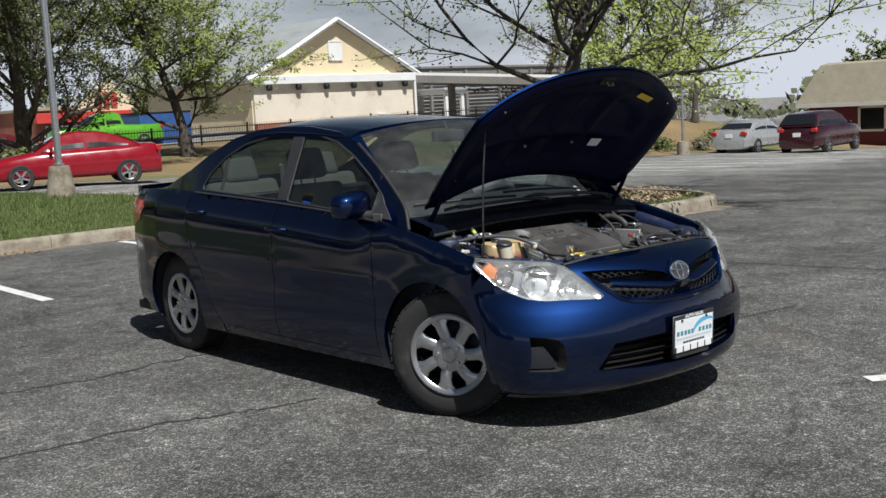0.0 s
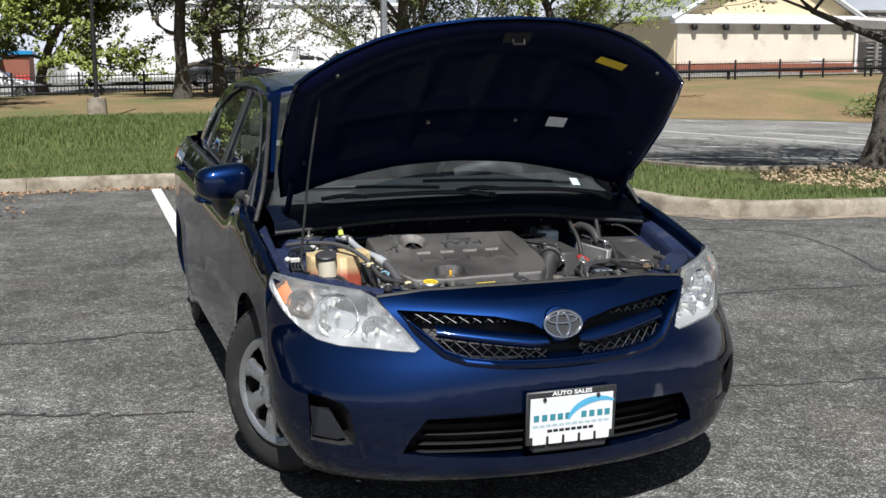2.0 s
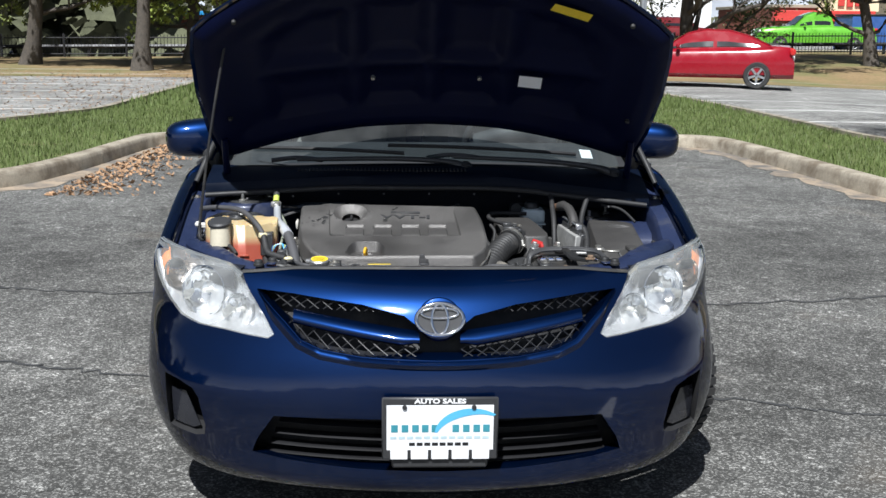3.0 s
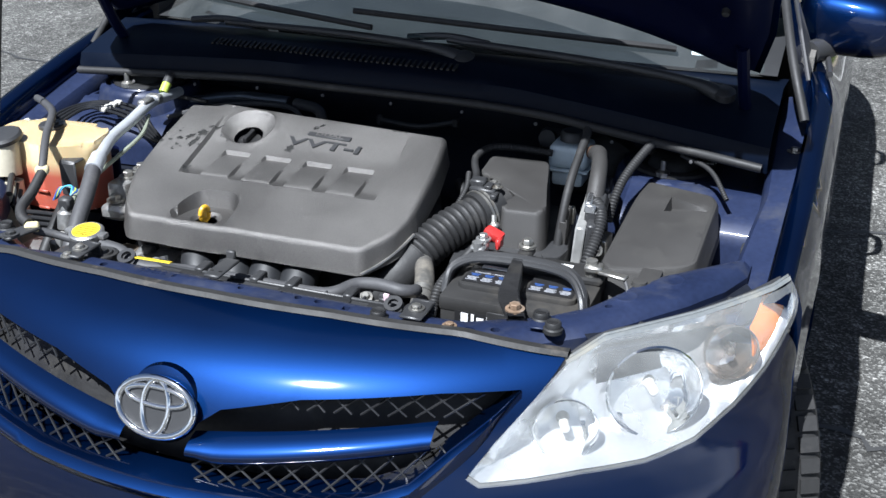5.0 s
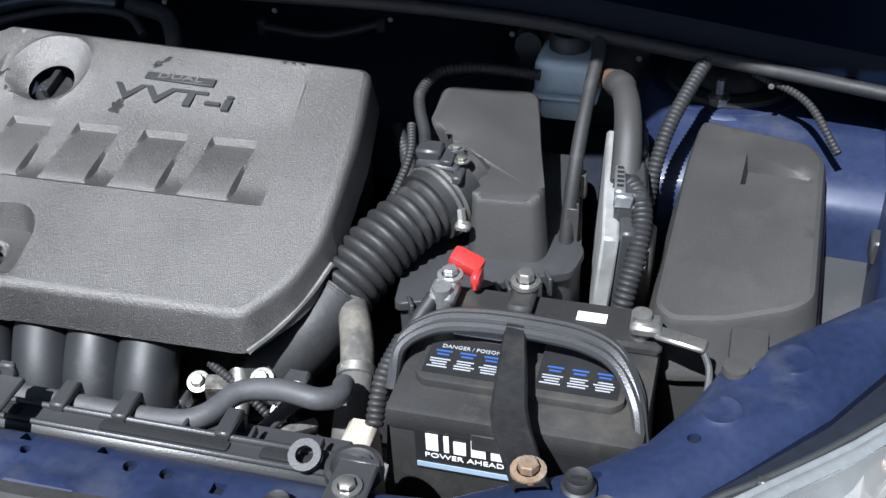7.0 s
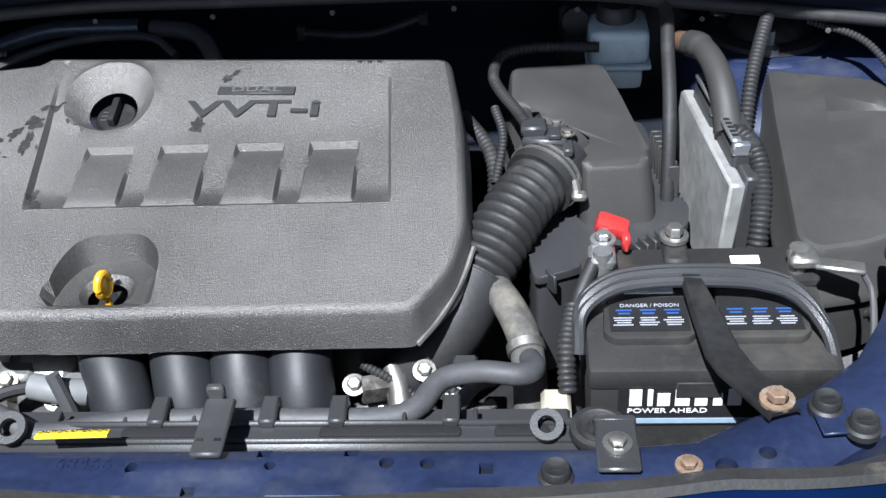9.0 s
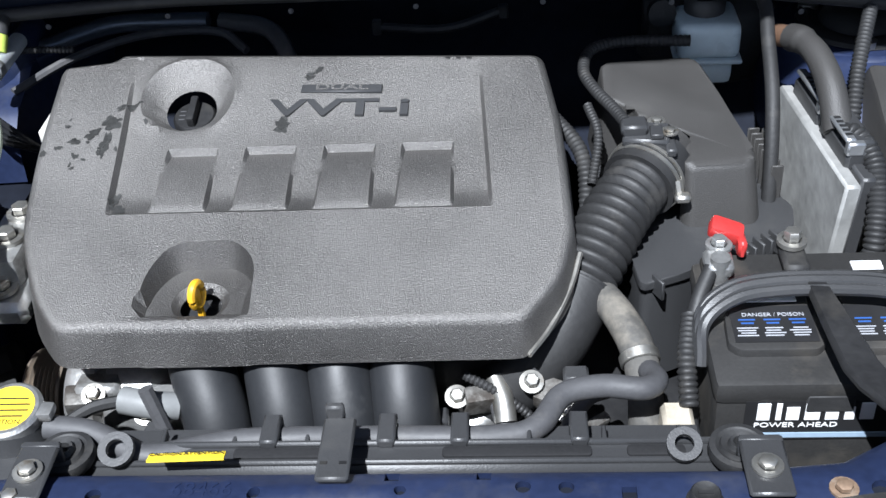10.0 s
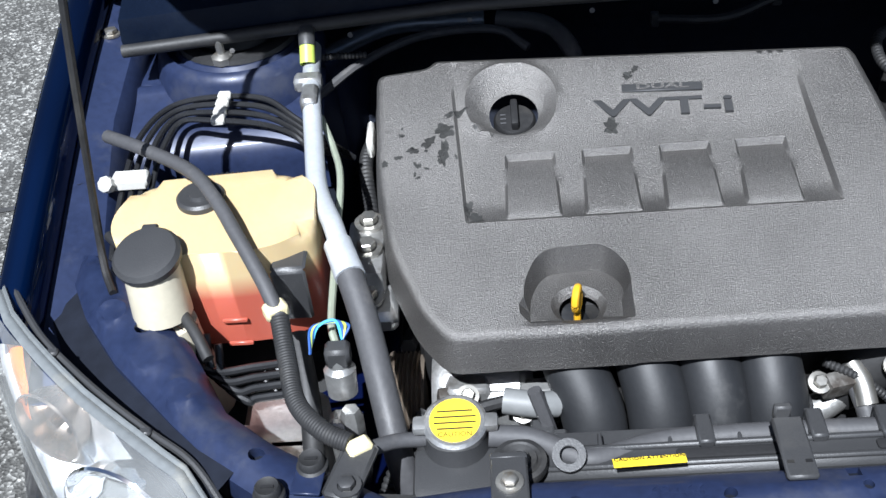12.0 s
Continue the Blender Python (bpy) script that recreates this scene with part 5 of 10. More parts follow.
def build_wheel(sg, y, steer):
    """Tyre, rim and a silver cover with seven spokes; built facing outwards along x."""
    m = Matrix.Translation((sg * 0.715, y, 0.312)) @ Euler((0, 0, radians(steer))).to_matrix().to_4x4() @ Euler((0, radians(sg * 90), 0)).to_matrix().to_4x4()
    prof = [(0.196, -0.095), (0.215, -0.100), (0.262, -0.104), (0.295, -0.098), (0.308, -0.082), (0.312, -0.05), (0.312, 0.05), (0.308, 0.082), (0.295, 0.098), (0.262, 0.104), (0.215, 0.100), (0.196, 0.092)]
    tyre_bm = lathe(prof, m, 64)
    tyre = part("wheel", tyre_bm, TYRE, car, "black tyre on a wheel with a silver cover", 50)
    # tread blocks
    tread = bmesh.new()
    for j in range(54):
        for k, x in enumerate((-0.068, -0.025, 0.025, 0.068)):
            a = 2 * math.pi * (j + 0.5 * (k % 2)) / 54
            mm = m @ Euler((0, 0, a)).to_matrix().to_4x4()
            add_box(tread, (0, 0, 0), (0.010, 0.026, 0.034), 0, None)
            for v in list(tread.verts)[-8:]:
                v.co = mm @ (v.co + Vector((0.3125, 0, x)))
    part("tread", tread, TYRE, tyre)
    part("rim_barrel", lathe([(0.197, 0.094), (0.190, 0.075), (0.185, 0.02), (0.17, -0.08), (0.0, -0.08)], m, 40), DARK, tyre)
    cover = bmesh.new()
    add_lathe(cover, [(0.200, 0.092), (0.202, 0.104), (0.194, 0.110), (0.180, 0.106), (0.172, 0.098)], m, 56)
    add_lathe(cover, [(0.088, 0.086), (0.084, 0.098), (0.068, 0.104), (0.040, 0.103), (0.036, 0.099), (0.033, 0.100), (0.031, 0.107), (0.018, 0.110), (0, 0.110)], m, 40)
    cv = part("wheel_cover", cover, SILVER, tyre, "silver wheel cover with seven spokes", 40)
    for j in range(7):
        a = 2 * math.pi * j / 7 + 0.2
        spoke = bmesh.new()
        rows = []
        for i in range(7):
            k = i / 6
            r = 0.070 + 0.113 * k
            hw = 0.0270 + 0.004 * k + 0.026 * smooth01((k - 0.66) / 0.34)
            z = 0.098 + 0.008 * math.sin(k * math.pi) + 0.002
            rows.append([spoke.verts.new(m @ Euler((0, 0, a + 0.10 * k)).to_matrix().to_4x4() @ Vector((r, hw * q, z - 0.012 * abs(q) ** 3))) for q in (-1, -0.7, 0, 0.7, 1)])
        for p, q in zip(rows, rows[1:]):
            for i in range(4):
                spoke.faces.new((p[i], q[i], q[i + 1], p[i + 1]))
        part("spoke", thicken(spoke, m.to_3x3() @ Vector((0, 0, -0.014))), SILVER, cv)
    for j in range(5):
        a = 2 * math.pi * j / 5 + 0.3
        part("wheel_nut", lathe([(0.012, 0.096), (0.012, 0.108), (0.009, 0.112), (0, 0.112)], m @ Matrix.Translation((0.057 * math.cos(a), 0.057 * math.sin(a), 0.002)), 6), CHROME, cv)


for sg, y, st in ((-1, 0.0, 28), (1, 0.0, 28), (-1, 2.6, 0), (1, 2.6, 0)):
    build_wheel(sg, y, st)

# ---- bonnet ----
HINGE, UPWAY, OUT = Vector((0, 0.170, 0.990)), Vector((0, -0.707, 0.707)), Vector((0, 0.707, 0.707))
HOOD = both([(0, 0.905), (-0.16, 0.895), (-0.32, 0.857), (-0.46, 0.80), (-0.58, 0.733), (-0.69, 0.655), (-0.737, 0.612), (-0.750, 0.52), (-0.757, 0.35), (-0.745, 0.15), (-0.718, 0.0), (-0.66, -0.008), (-0.50, 0.015), (-0.25, 0.042), (0, 0.05)])


def hood_point(x, d, lift=0.0):
    crown = lerp([(0, 0.125), (0.33, 0.125), (0.55, 0.106), (0.69, 0.082), (0.80, 0.056), (0.91, 0.022)], d) * (1 - (abs(x) / 0.76) ** 2.2) - 0.036
    return HINGE + Vector((x, 0, 0)) + UPWAY * d + OUT * (crown + lift)


def build_hood():
    outer = part("bonnet", sheet(HOOD, lambda x, d: hood_point(x, d, 0.042), 0.05, edge=0.02), PAINT, car, "dark blue bonnet, propped open", 60)
    wells = [rounded(p, 0.03) for p in (
        [(-0.52, 0.15), (-0.27, 0.17), (-0.27, 0.36), (-0.54, 0.36)], [(-0.23, 0.175), (-0.02, 0.18), (-0.02, 0.36), (-0.23, 0.36)],
        [(0.02, 0.18), (0.23, 0.175), (0.23, 0.36), (0.02, 0.36)], [(0.27, 0.17), (0.52, 0.15), (0.54, 0.36), (0.27, 0.36)],
        [(-0.54, 0.40), (-0.27, 0.40), (-0.27, 0.66), (-0.42, 0.61), (-0.53, 0.53)], [(-0.23, 0.40), (-0.02, 0.40), (-0.02, 0.71), (-0.23, 0.68)],
        [(0.02, 0.40), (0.23, 0.40), (0.23, 0.68), (0.02, 0.71)], [(0.27, 0.40), (0.54, 0.40), (0.53, 0.53), (0.42, 0.61), (0.27, 0.66)])]
    inner = offset(HOOD, 0.012)
    def under(x, d):
        e = edge_distance((x, d), HOOD)
        k = 0.034 - 0.034 * smooth01(e / 0.04) + 0.016 * smooth01((e - 0.085) / 0.035)
        for wv in wells:
            if inside((x, d), wv):
                k += 0.020 * smooth01(edge_distance((x, d), wv) / 0.022)
        return hood_point(x, d, k)
    loops = [l for wv in wells for l in (wv, offset(wv, 0.02))] + [offset(HOOD, 0.04), offset(HOOD, 0.085), offset(HOOD, 0.12)]
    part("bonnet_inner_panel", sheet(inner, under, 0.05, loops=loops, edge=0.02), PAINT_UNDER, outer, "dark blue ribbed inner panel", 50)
    hem = bmesh.new()
    ring = dense(HOOD, 0.02)
    r2 = offset(ring, 0.014)
    a = [hem.verts.new(hood_point(x, d, 0.042)) for x, d in ring]
    b = [hem.verts.new(hood_point(x, d, 0.030)) for x, d in ring]
    c = [hem.verts.new(hood_point(x, d, 0.030)) for x, d in r2]
    for i in range(len(a)):
        j = (i + 1) % len(a)
        hem.faces.new((a[i], a[j], b[j], b[i]))
        hem.faces.new((b[i], b[j], c[j], c[i]))
    part("bonnet_hem", hem, PAINT, outer)
    def tag_plate(name, x, d, w, h, material, label, turn=0):
        pts = [Vector((w * sx, h * sy)) for sx, sy in ((-0.5, -0.5), (0.5, -0.5), (0.5, 0.5), (-0.5, 0.5))]
        ca, sa = math.cos(radians(turn)), math.sin(radians(turn))
        bm = bmesh.new()
        bm.faces.new([bm.verts.new(hood_point(x + p.x * ca - p.y * sa, d + p.x * sa + p.y * ca, -0.004)) for p in pts])
        return part(name, bm, material, outer, label)
    tag_plate("emission_label", 0.326, 0.33, 0.075, 0.055, PRINT_WHITE, "small white printed label")
    for k in range(4):
        tag_plate("label_print", 0.326, 0.313 + 0.011 * k, 0.062, 0.003, DARK, "")
    tag_plate("caution_label", 0.412, 0.690, 0.125, 0.036, YELLOW_LABEL, "yellow caution label", -18)
    latch = join(tube([hood_point(-0.02, 0.835, 0.0), hood_point(-0.02, 0.825, -0.035), hood_point(0.02, 0.825, -0.035), hood_point(0.02, 0.835, 0.0)], 0.005, 8, 1), moved(box((0, 0, 0), (0.10, 0.06, 0.012), 0.003), Matrix.Translation(hood_point(0, 0.835, 0.0)) @ Euler((radians(-45), 0, 0)).to_matrix().to_4x4()))
    part("latch_striker", latch, DARK, outer, "dark steel latch striker")
    for x, d in ((-0.60, 0.66), (0.60, 0.66), (-0.19, 0.33), (0.16, 0.33), (-0.66, 0.22), (0.66, 0.22)):
        part("bonnet_stop", lathe([(0.008, 0.0), (0.007, -0.010), (0.004, -0.012), (0.0, -0.012)], aim(hood_point(x, d, 0.0), OUT), 12), RUBBER if abs(x) > 0.5 else STEEL, outer)
    for sg in (-1, 1):
        arm = tube([hood_point(sg * 0.69, 0.12, 0.0), hood_point(sg * 0.695, 0.02, -0.02), (sg * 0.70, 0.20, 0.90)], 0.012, 8)
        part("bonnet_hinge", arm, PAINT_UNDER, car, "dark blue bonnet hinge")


build_hood()
part("prop_rod", tube([(-0.712, -0.300, 0.790), (-0.726, -0.268, 0.800), (-0.725, -0.245, 0.86), (-0.690, -0.222, 1.12), (-0.645, -0.205, 1.37), (-0.640, -0.195, 1.40)], 0.0045, 8), DARK, car, "thin dark bonnet prop rod")

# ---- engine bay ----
# near black for the bay's depths: shade is put into this colour
VOID = mat("near_black_bay_shade", (0.0085, 0.0105, 0.0170), 0.85, 0, 0.3, 9, 60, 0.3, spec=0.15)
COWL = mat("dusty_black_cowl_plastic", (0.0026, 0.0052, 0.0130), 0.42, 0, 0.25, 5, 300, 0.10, dirt=(0.008, 0.012, 0.021), dirt_scale=7, dirt_at=0.64, spec=0.10)
def bay_side(sg):
    """Inner wing: flange under the bonnet's edge, apron wall, strut tower."""
    rows = []
    bm = bmesh.new()
    for i in range(23):
        y = -0.40 + 0.80 * i / 22
        z = ridge(y)
        xo = flank(y, z) - 0.004
        xi = lerp([(-0.40, 0.700), (-0.25, 0.735), (0.0, 0.760), (0.4, 0.745)], y)
        rows.append([bm.verts.new((sg * x, y, zz)) for x, zz in ((xo - 0.030, z - 0.038), (xo - 0.036, z - 0.039), (xo - 0.042, z - 0.040), (xi + 0.012, z - 0.046), (xi + 0.004, z - 0.056), (xi, z - 0.075), (xi - 0.01, 0.60), (xi - 0.03, 0.35))])
    for a, b in zip(rows, rows[1:]):
        for k in range(7):
            bm.faces.new((a[k], b[k], b[k + 1], a[k + 1]))
    wing = part("inner_wing", bm, BAY_PAINT, car, "dusty blue inner wing with bolt holes", 35)
    for y, r in ((-0.321, 0.009), (-0.355, 0.010), (0.16, 0.009)):
        part("bolt", bolt((sg * (0.757 + 0.05 * (y > 0) - 0.005), y, ridge(y) - 0.044), (0, 0.1, 1), r, 0.009), STEEL, wing)
    for y in (-0.275, -0.10, 0.21):
        part("hole", lathe([(0.0, 0), (0.008, 0)], aim((sg * (0.768 + 0.03 * (y > -0.2)), y, ridge(y) - 0.0435), (0, 0.1, 1)), 16), DARK, wing)
    # strut tower with its mount, and the ledges round it
    m = Matrix.Translation((-0.624, 0.142, 0.0) if sg < 0 else (0.572, 0.188, -0.064))
    tower = lathe([(0.130, 0.55), (0.126, 0.780), (0.120, 0.806), (0.112, 0.838), (0.106, 0.848), (0.098, 0.851), (0.094, 0.846), (0.088, 0.845), (0.084, 0.850), (0.062, 0.851), (0.0, 0.851)], m, 48)
    part("strut_tower", tower, BAY_PAINT, wing, "dark blue strut tower")
    part("strut_mount", lathe([(0.082, 0.851), (0.080, 0.857), (0.066, 0.859), (0.060, 0.854), (0.052, 0.855), (0.046, 0.868), (0.030, 0.876), (0.0, 0.877)], m, 40), RUBBER, wing, "black strut mount ring")
    for a in (262, 22, 142):
        st = m @ Matrix.Translation((0.072 * math.cos(radians(a)), 0.072 * math.sin(radians(a)), 0))
        part("strut_stud", lathe([(0.014, 0.852), (0.014, 0.861), (0.009, 0.864), (0.0055, 0.865), (0.0055, 0.884), (0.0, 0.886)], st, 8), STEEL, wing, "zinc stud and nut")
    zl = 0.815 if sg < 0 else 0.786
    ledge = rounded([(-0.765, 0.080), (-0.775, 0.36), (-0.45, 0.36), (-0.47, 0.18), (-0.50, 0.110), (-0.56, 0.088)], 0.03)
    bm = prism(ledge, 0.55, zl, 0.008)
    part("apron_ledge", flipped(bm) if sg > 0 else bm, BAY_PAINT, wing, "blue apron ledge")
    bm = grid(lambda u, v: (-0.762 + 0.255 * u, lerp([(0, 0.090), (0.10, 0.074), (0.16, 0.066), (0.6, 0.000), (0.78, -0.026), (1, -0.034)], v) + 0.016 * u, lerp([(0, zl - 0.002), (0.10, zl + 0.002), (0.16, zl - 0.006), (0.6, zl - 0.026), (0.78, zl - 0.048), (1, zl - 0.110)], v)), 10, 14)
    part("apron_slope", flipped(bm) if sg > 0 else bm, BAY_PAINT, wing, "blue apron slope with a pressed ridge", 50)
    # the step is blackened in its colour, as shade would leave it
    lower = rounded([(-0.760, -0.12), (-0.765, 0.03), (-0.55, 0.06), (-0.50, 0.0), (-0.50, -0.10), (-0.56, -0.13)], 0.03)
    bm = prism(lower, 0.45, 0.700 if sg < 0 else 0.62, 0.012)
    part("apron_step", flipped(bm) if sg > 0 else bm, VOID, wing, "inner apron step, blackened to stand for shade")
    part("apron_hole", lathe([(0.0, 0), (0.009, 0)], aim((sg * 0.722, 0.118, zl + 0.0008), (0, 0, 1)), 16), DARK, wing)


bay_side(-1)
bay_side(1)

def circle(x, y, r, n=28):
    return [(x + r * math.cos(2 * math.pi * i / n), y + r * math.sin(2 * math.pi * i / n)) for i in range(n)]


SUPPORT_LEFT = [(-0.30, -0.556), (-0.400, -0.568), (-0.469, -0.527), (-0.520, -0.496), (-0.570, -0.456), (-0.587, -0.424), (-0.620, -0.365), (-0.697, -0.260), (-0.746, -0.216),
                (-0.772, -0.210), (-0.770, -0.262), (-0.743, -0.319), (-0.695, -0.390), (-0.620, -0.473), (-0.554, -0.539), (-0.508, -0.572), (-0.45, -0.612), (-0.30, -0.640), (-0.12, -0.648)]
SUPPORT_RIGHT = [(0.30, -0.556), (0.385, -0.548), (0.436, -0.519), (0.491, -0.492), (0.545, -0.448), (0.580, -0.393), (0.598, -0.351), (0.645, -0.306), (0.700, -0.258), (0.746, -0.216),
                 (0.772, -0.210), (0.770, -0.262), (0.743, -0.330), (0.695, -0.400), (0.622, -0.478), (0.567, -0.532), (0.517, -0.562), (0.45, -0.606), (0.30, -0.640), (0.12, -0.648)]
BOSSES = [(-0.709, -0.327, 0.017), (-0.653, -0.388, 0.024), (-0.612, -0.441, 0.017), (0.603, -0.419, 0.017), (0.660, -0.345, 0.020)]
PRESSINGS = [(-0.205, -0.618, 0.030), (-0.045, -0.592, 0.055), (0.055, -0.618, 0.032), (0.185, -0.622, 0.030)]


def build_support():
    pts = SUPPORT_LEFT + list(reversed(SUPPORT_RIGHT))
    def to3d(x, y):
        d = edge_distance((x, y), pts)
        z = 0.768 + 0.020 * smooth01((abs(x) - 0.45) / 0.3) - 0.012 * (1 - smooth01(d / 0.012)) - 0.004 * (1 - smooth01((d - 0.012) / 0.014))
        for cx, cy, r in BOSSES:
            q = math.hypot(x - cx, y - cy)
            z += 0.0028 * (1 - smooth01((q - r) / 0.005)) - 0.0016 * (1 - smooth01((q - r * 0.58) / 0.003))
        for cx, cy, hw in PRESSINGS:
            z += 0.0035 * (1 - smooth01((abs(x - cx) - hw) / 0.008)) * (1 - smooth01((abs(y - cy) - 0.006) / 0.006))
        return (x, y, z)
    holes = []
    for x, y, r in ((-0.670, -0.351, 0.009), (-0.529, -0.520, 0.008), (0.12, -0.585, 0.0065), (0.155, -0.586, 0.0065), (-0.235, -0.592, 0.007), (0.404, -0.590, 0.0095), (0.440, -0.575, 0.0075), (0.507, -0.507, 0.006), (0.583, -0.454, 0.006), (0.02, -0.588, 0.005), (-0.10, -0.592, 0.006)):
        holes.append(circle(x, y, r, 12))
    for x, y in ((0.088, -0.570), (0.012, -0.571), (0.205, -0.592), (-0.045, -0.618)):
        holes.append([(x - 0.006, y - 0.006), (x + 0.006, y - 0.006), (x + 0.006, y + 0.006), (x - 0.006, y + 0.006)])
    folds = [circle(cx, cy, r + k, 20) for cx, cy, r in BOSSES for k in (0.005, 0.0, -r * 0.42)]
    for cx, cy, hw in PRESSINGS:
        for k in (0.0, 0.008):
            folds.append([(cx - hw - k, cy - 0.006 - k * 0.75), (cx + hw + k, cy - 0.006 - k * 0.75), (cx + hw + k, cy + 0.006 + k * 0.75), (cx - hw - k, cy + 0.006 + k * 0.75)])
    bm = sheet(pts, to3d, 0.020, holes, loops=[offset(pts, 0.012)] + folds, edge=0.012)
    sup = part("radiator_support", thicken(bm, (0, 0, -0.045)), BAY_PAINT, car, "dusty blue radiator support panel with holes", 40)
    # added black sheet close below, so the holes look deep and shaded
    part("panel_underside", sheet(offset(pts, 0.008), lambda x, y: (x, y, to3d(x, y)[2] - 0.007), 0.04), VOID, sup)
    part("stamped_number", text_mesh("68466", 0.021, pose(-0.145, -0.586, 0.7672, 0, 0, 0), 0.0010), BAY_PAINT, sup)
    part("caution_sticker", box((-0.165, -0.5515, 0.770), (0.066, 0.011, 0.002), 0, Euler((radians(-15), 0, radians(2))).to_matrix().to_4x4()), YELLOW_LABEL, sup, "yellow caution sticker")
    part("sticker_print", text_mesh("CAUTION ATTENTION", 0.0062, pose(-0.165, -0.5495, 0.7722, -15, 0, 2), 0.0002), PRINT_BLACK, sup)
    for x, y, z in ((0.373, -0.590, 0.768), (-0.438, -0.571, 0.775), (-0.30, -0.600, 0.775)):
        part("bolt", bolt((x, y, z), (0, 0, 1), 0.0068, 0.007), RUST if x > 0 else STEEL, sup)
    for x, y, tab in ((0.263, -0.602, 0), (-0.473, -0.541, 1), (-0.510, -0.571, 0), (0.497, -0.528, 1), (0.522, -0.553, 0)):
        up = Matrix.Translation((x, y, 0.006 if abs(x) > 0.4 else 0))
        part("rubber_stop", lathe([(0.0150, 0.764), (0.0150, 0.770), (0.0125, 0.772), (0.0120, 0.779), (0.0105, 0.781), (0.006, 0.779), (0, 0.779)], up, 24), RUBBER, sup, "black rubber bonnet stop")
        part("stop_slot", moved(box((0, 0, 0.7795), (0.012, 0.003, 0.002)), up), DARK, sup)
        if tab:
            part("stop_tab", box((x + math.copysign(0.002, x), y - 0.012, 0.7745), (0.028, 0.042, 0.003), 0.001, Euler((0, 0, math.copysign(0.12, x))).to_matrix().to_4x4()), BAY_PAINT, sup, "blue welded tab")
    # dark shelf between the panel and each lamp
    for sg, outer in ((-1, SUPPORT_LEFT[10:15]), (1, SUPPORT_RIGHT[11:16])):
        bm = bmesh.new()
        rows = [[bm.verts.new((x - sg * 0.006, y + 0.006, 0.764)) for x, y in outer], [bm.verts.new((x + sg * 0.018, y - 0.018, 0.752)) for x, y in outer], [bm.verts.new((x + sg * 0.026, y - 0.028, 0.750)) for x, y in outer], [bm.verts.new((x + sg * 0.026, y - 0.028, 0.70)) for x, y in outer]]
        for p, q in zip(rows, rows[1:]):
            for i in range(len(p) - 1):
                bm.faces.new((p[i], p[i + 1], q[i + 1], q[i]))
        part("lamp_shelf", bm, VOID, sup, "matt black plastic shelf")
    # brackets that hold the radiator
    for x, wdt, nm in ((0.315, 0.036, "radiator_bracket"), (-0.292, 0.034, "radiator_bracket")):
        b = join(box((x, -0.572, 0.777), (wdt, 0.065, 0.005), 0.002), box((x, -0.545, 0.770), (wdt, 0.005, 0.02), 0.001))
        part(nm, b, BLACK_PLASTIC, sup, "black radiator bracket")
        part("bracket_bush", lathe([(0.004, 0.752), (0.006, 0.761), (0.0085, 0.762), (0.0105, 0.757), (0.016, 0.759), (0.0175, 0.755), (0.0205, 0.757), (0.0255, 0.756), (0.0265, 0.748), (0.023, 0.742)], Matrix.Translation((x - 0.012 * (x > 0) + 0.010 * (x < 0), -0.531, 0)), 32), RUBBER, sup, "rubber radiator bush")
        part("bracket_bolt", bolt((x, -0.576, 0.780), (0, 0, 1), 0.0075, 0.008), STEEL, sup)
    latch = join(box((-0.036, -0.55, 0.776), (0.028, 0.07, 0.006), 0.002), box((-0.04, -0.513, 0.783), (0.016, 0.008, 0.018), 0.002))
    part("latch_cover", latch, BLACK_PLASTIC, sup, "black latch cable clip")
    for dx in (-0.008, 0.008):
        part("clip_slot", box((-0.036 + dx, -0.568, 0.7795), (0.006, 0.003, 0.001)), DARK, sup)
    # the catch, low behind the bumper's top
    c = join(box((-0.03, -0.645, 0.735), (0.07, 0.035, 0.05), 0.004), tube([(-0.06, -0.648, 0.755), (-0.03, -0.652, 0.762), (0.0, -0.648, 0.75)], 0.005, 8), lathe([(0.012, 0.0), (0.012, 0.02), (0.006, 0.022)], aim((0.01, -0.640, 0.742), (0, 0, 1)), 12))
    part("bonnet_catch", c, DARK, sup, "dark greasy bonnet catch")
    part("horn", lathe([(0.02, 0), (0.04, 0.012), (0.042, 0.02), (0.03, 0.024), (0.01, 0.024)], aim((0.055, -0.640, 0.715), (0.1, -0.3, 1)), 24), DARK, sup)
    for x in (-0.3, -0.16, 0.14, 0.3, 0.42):
        part("push_clip", lathe([(0.010, 0.756), (0.010, 0.762), (0.004, 0.765), (0, 0.765)], Matrix.Translation((x, nose(x, 0.772) + 0.026, 0.0)), 14), BLACK_PLASTIC, sup)


build_support()

CZ = lambda x, y: 0.851 + 0.265 * y
COVER = rounded([(-0.431, 0.012), (-0.368, 0.020), (-0.358, 0.031), (0.153, 0.008), (0.171, -0.100), (0.178, -0.254), (0.165, -0.308), (0.125, -0.362), (-0.347, -0.366), (-0.378, -0.330), (-0.416, -0.241), (-0.428, -0.12)],
                [0.012, 0.01, 0.01, 0.015, 0.03, 0.02, 0.02, 0.012, 0.012, 0.02, 0.03, 0.03], 3)
WELL = rounded([(-0.340, 0.012), (-0.326, -0.222), (0.094, -0.222), (0.080, -0.004)], 0.004, 2)
NOTCH = rounded([(-0.270, -0.395), (-0.266, -0.300), (-0.246, -0.262), (-0.176, -0.258), (-0.152, -0.285), (-0.148, -0.395)], [0, 0.03, 0.03, 0.025, 0.025, 0], 5)
PANES = [rounded([(x0 + 0.004, -0.119), (x0, -0.2185), (x0 + 0.065, -0.2185), (x0 + 0.063, -0.119)], 0.004, 2) for x0 in (-0.281, -0.191, -0.101, -0.013)]


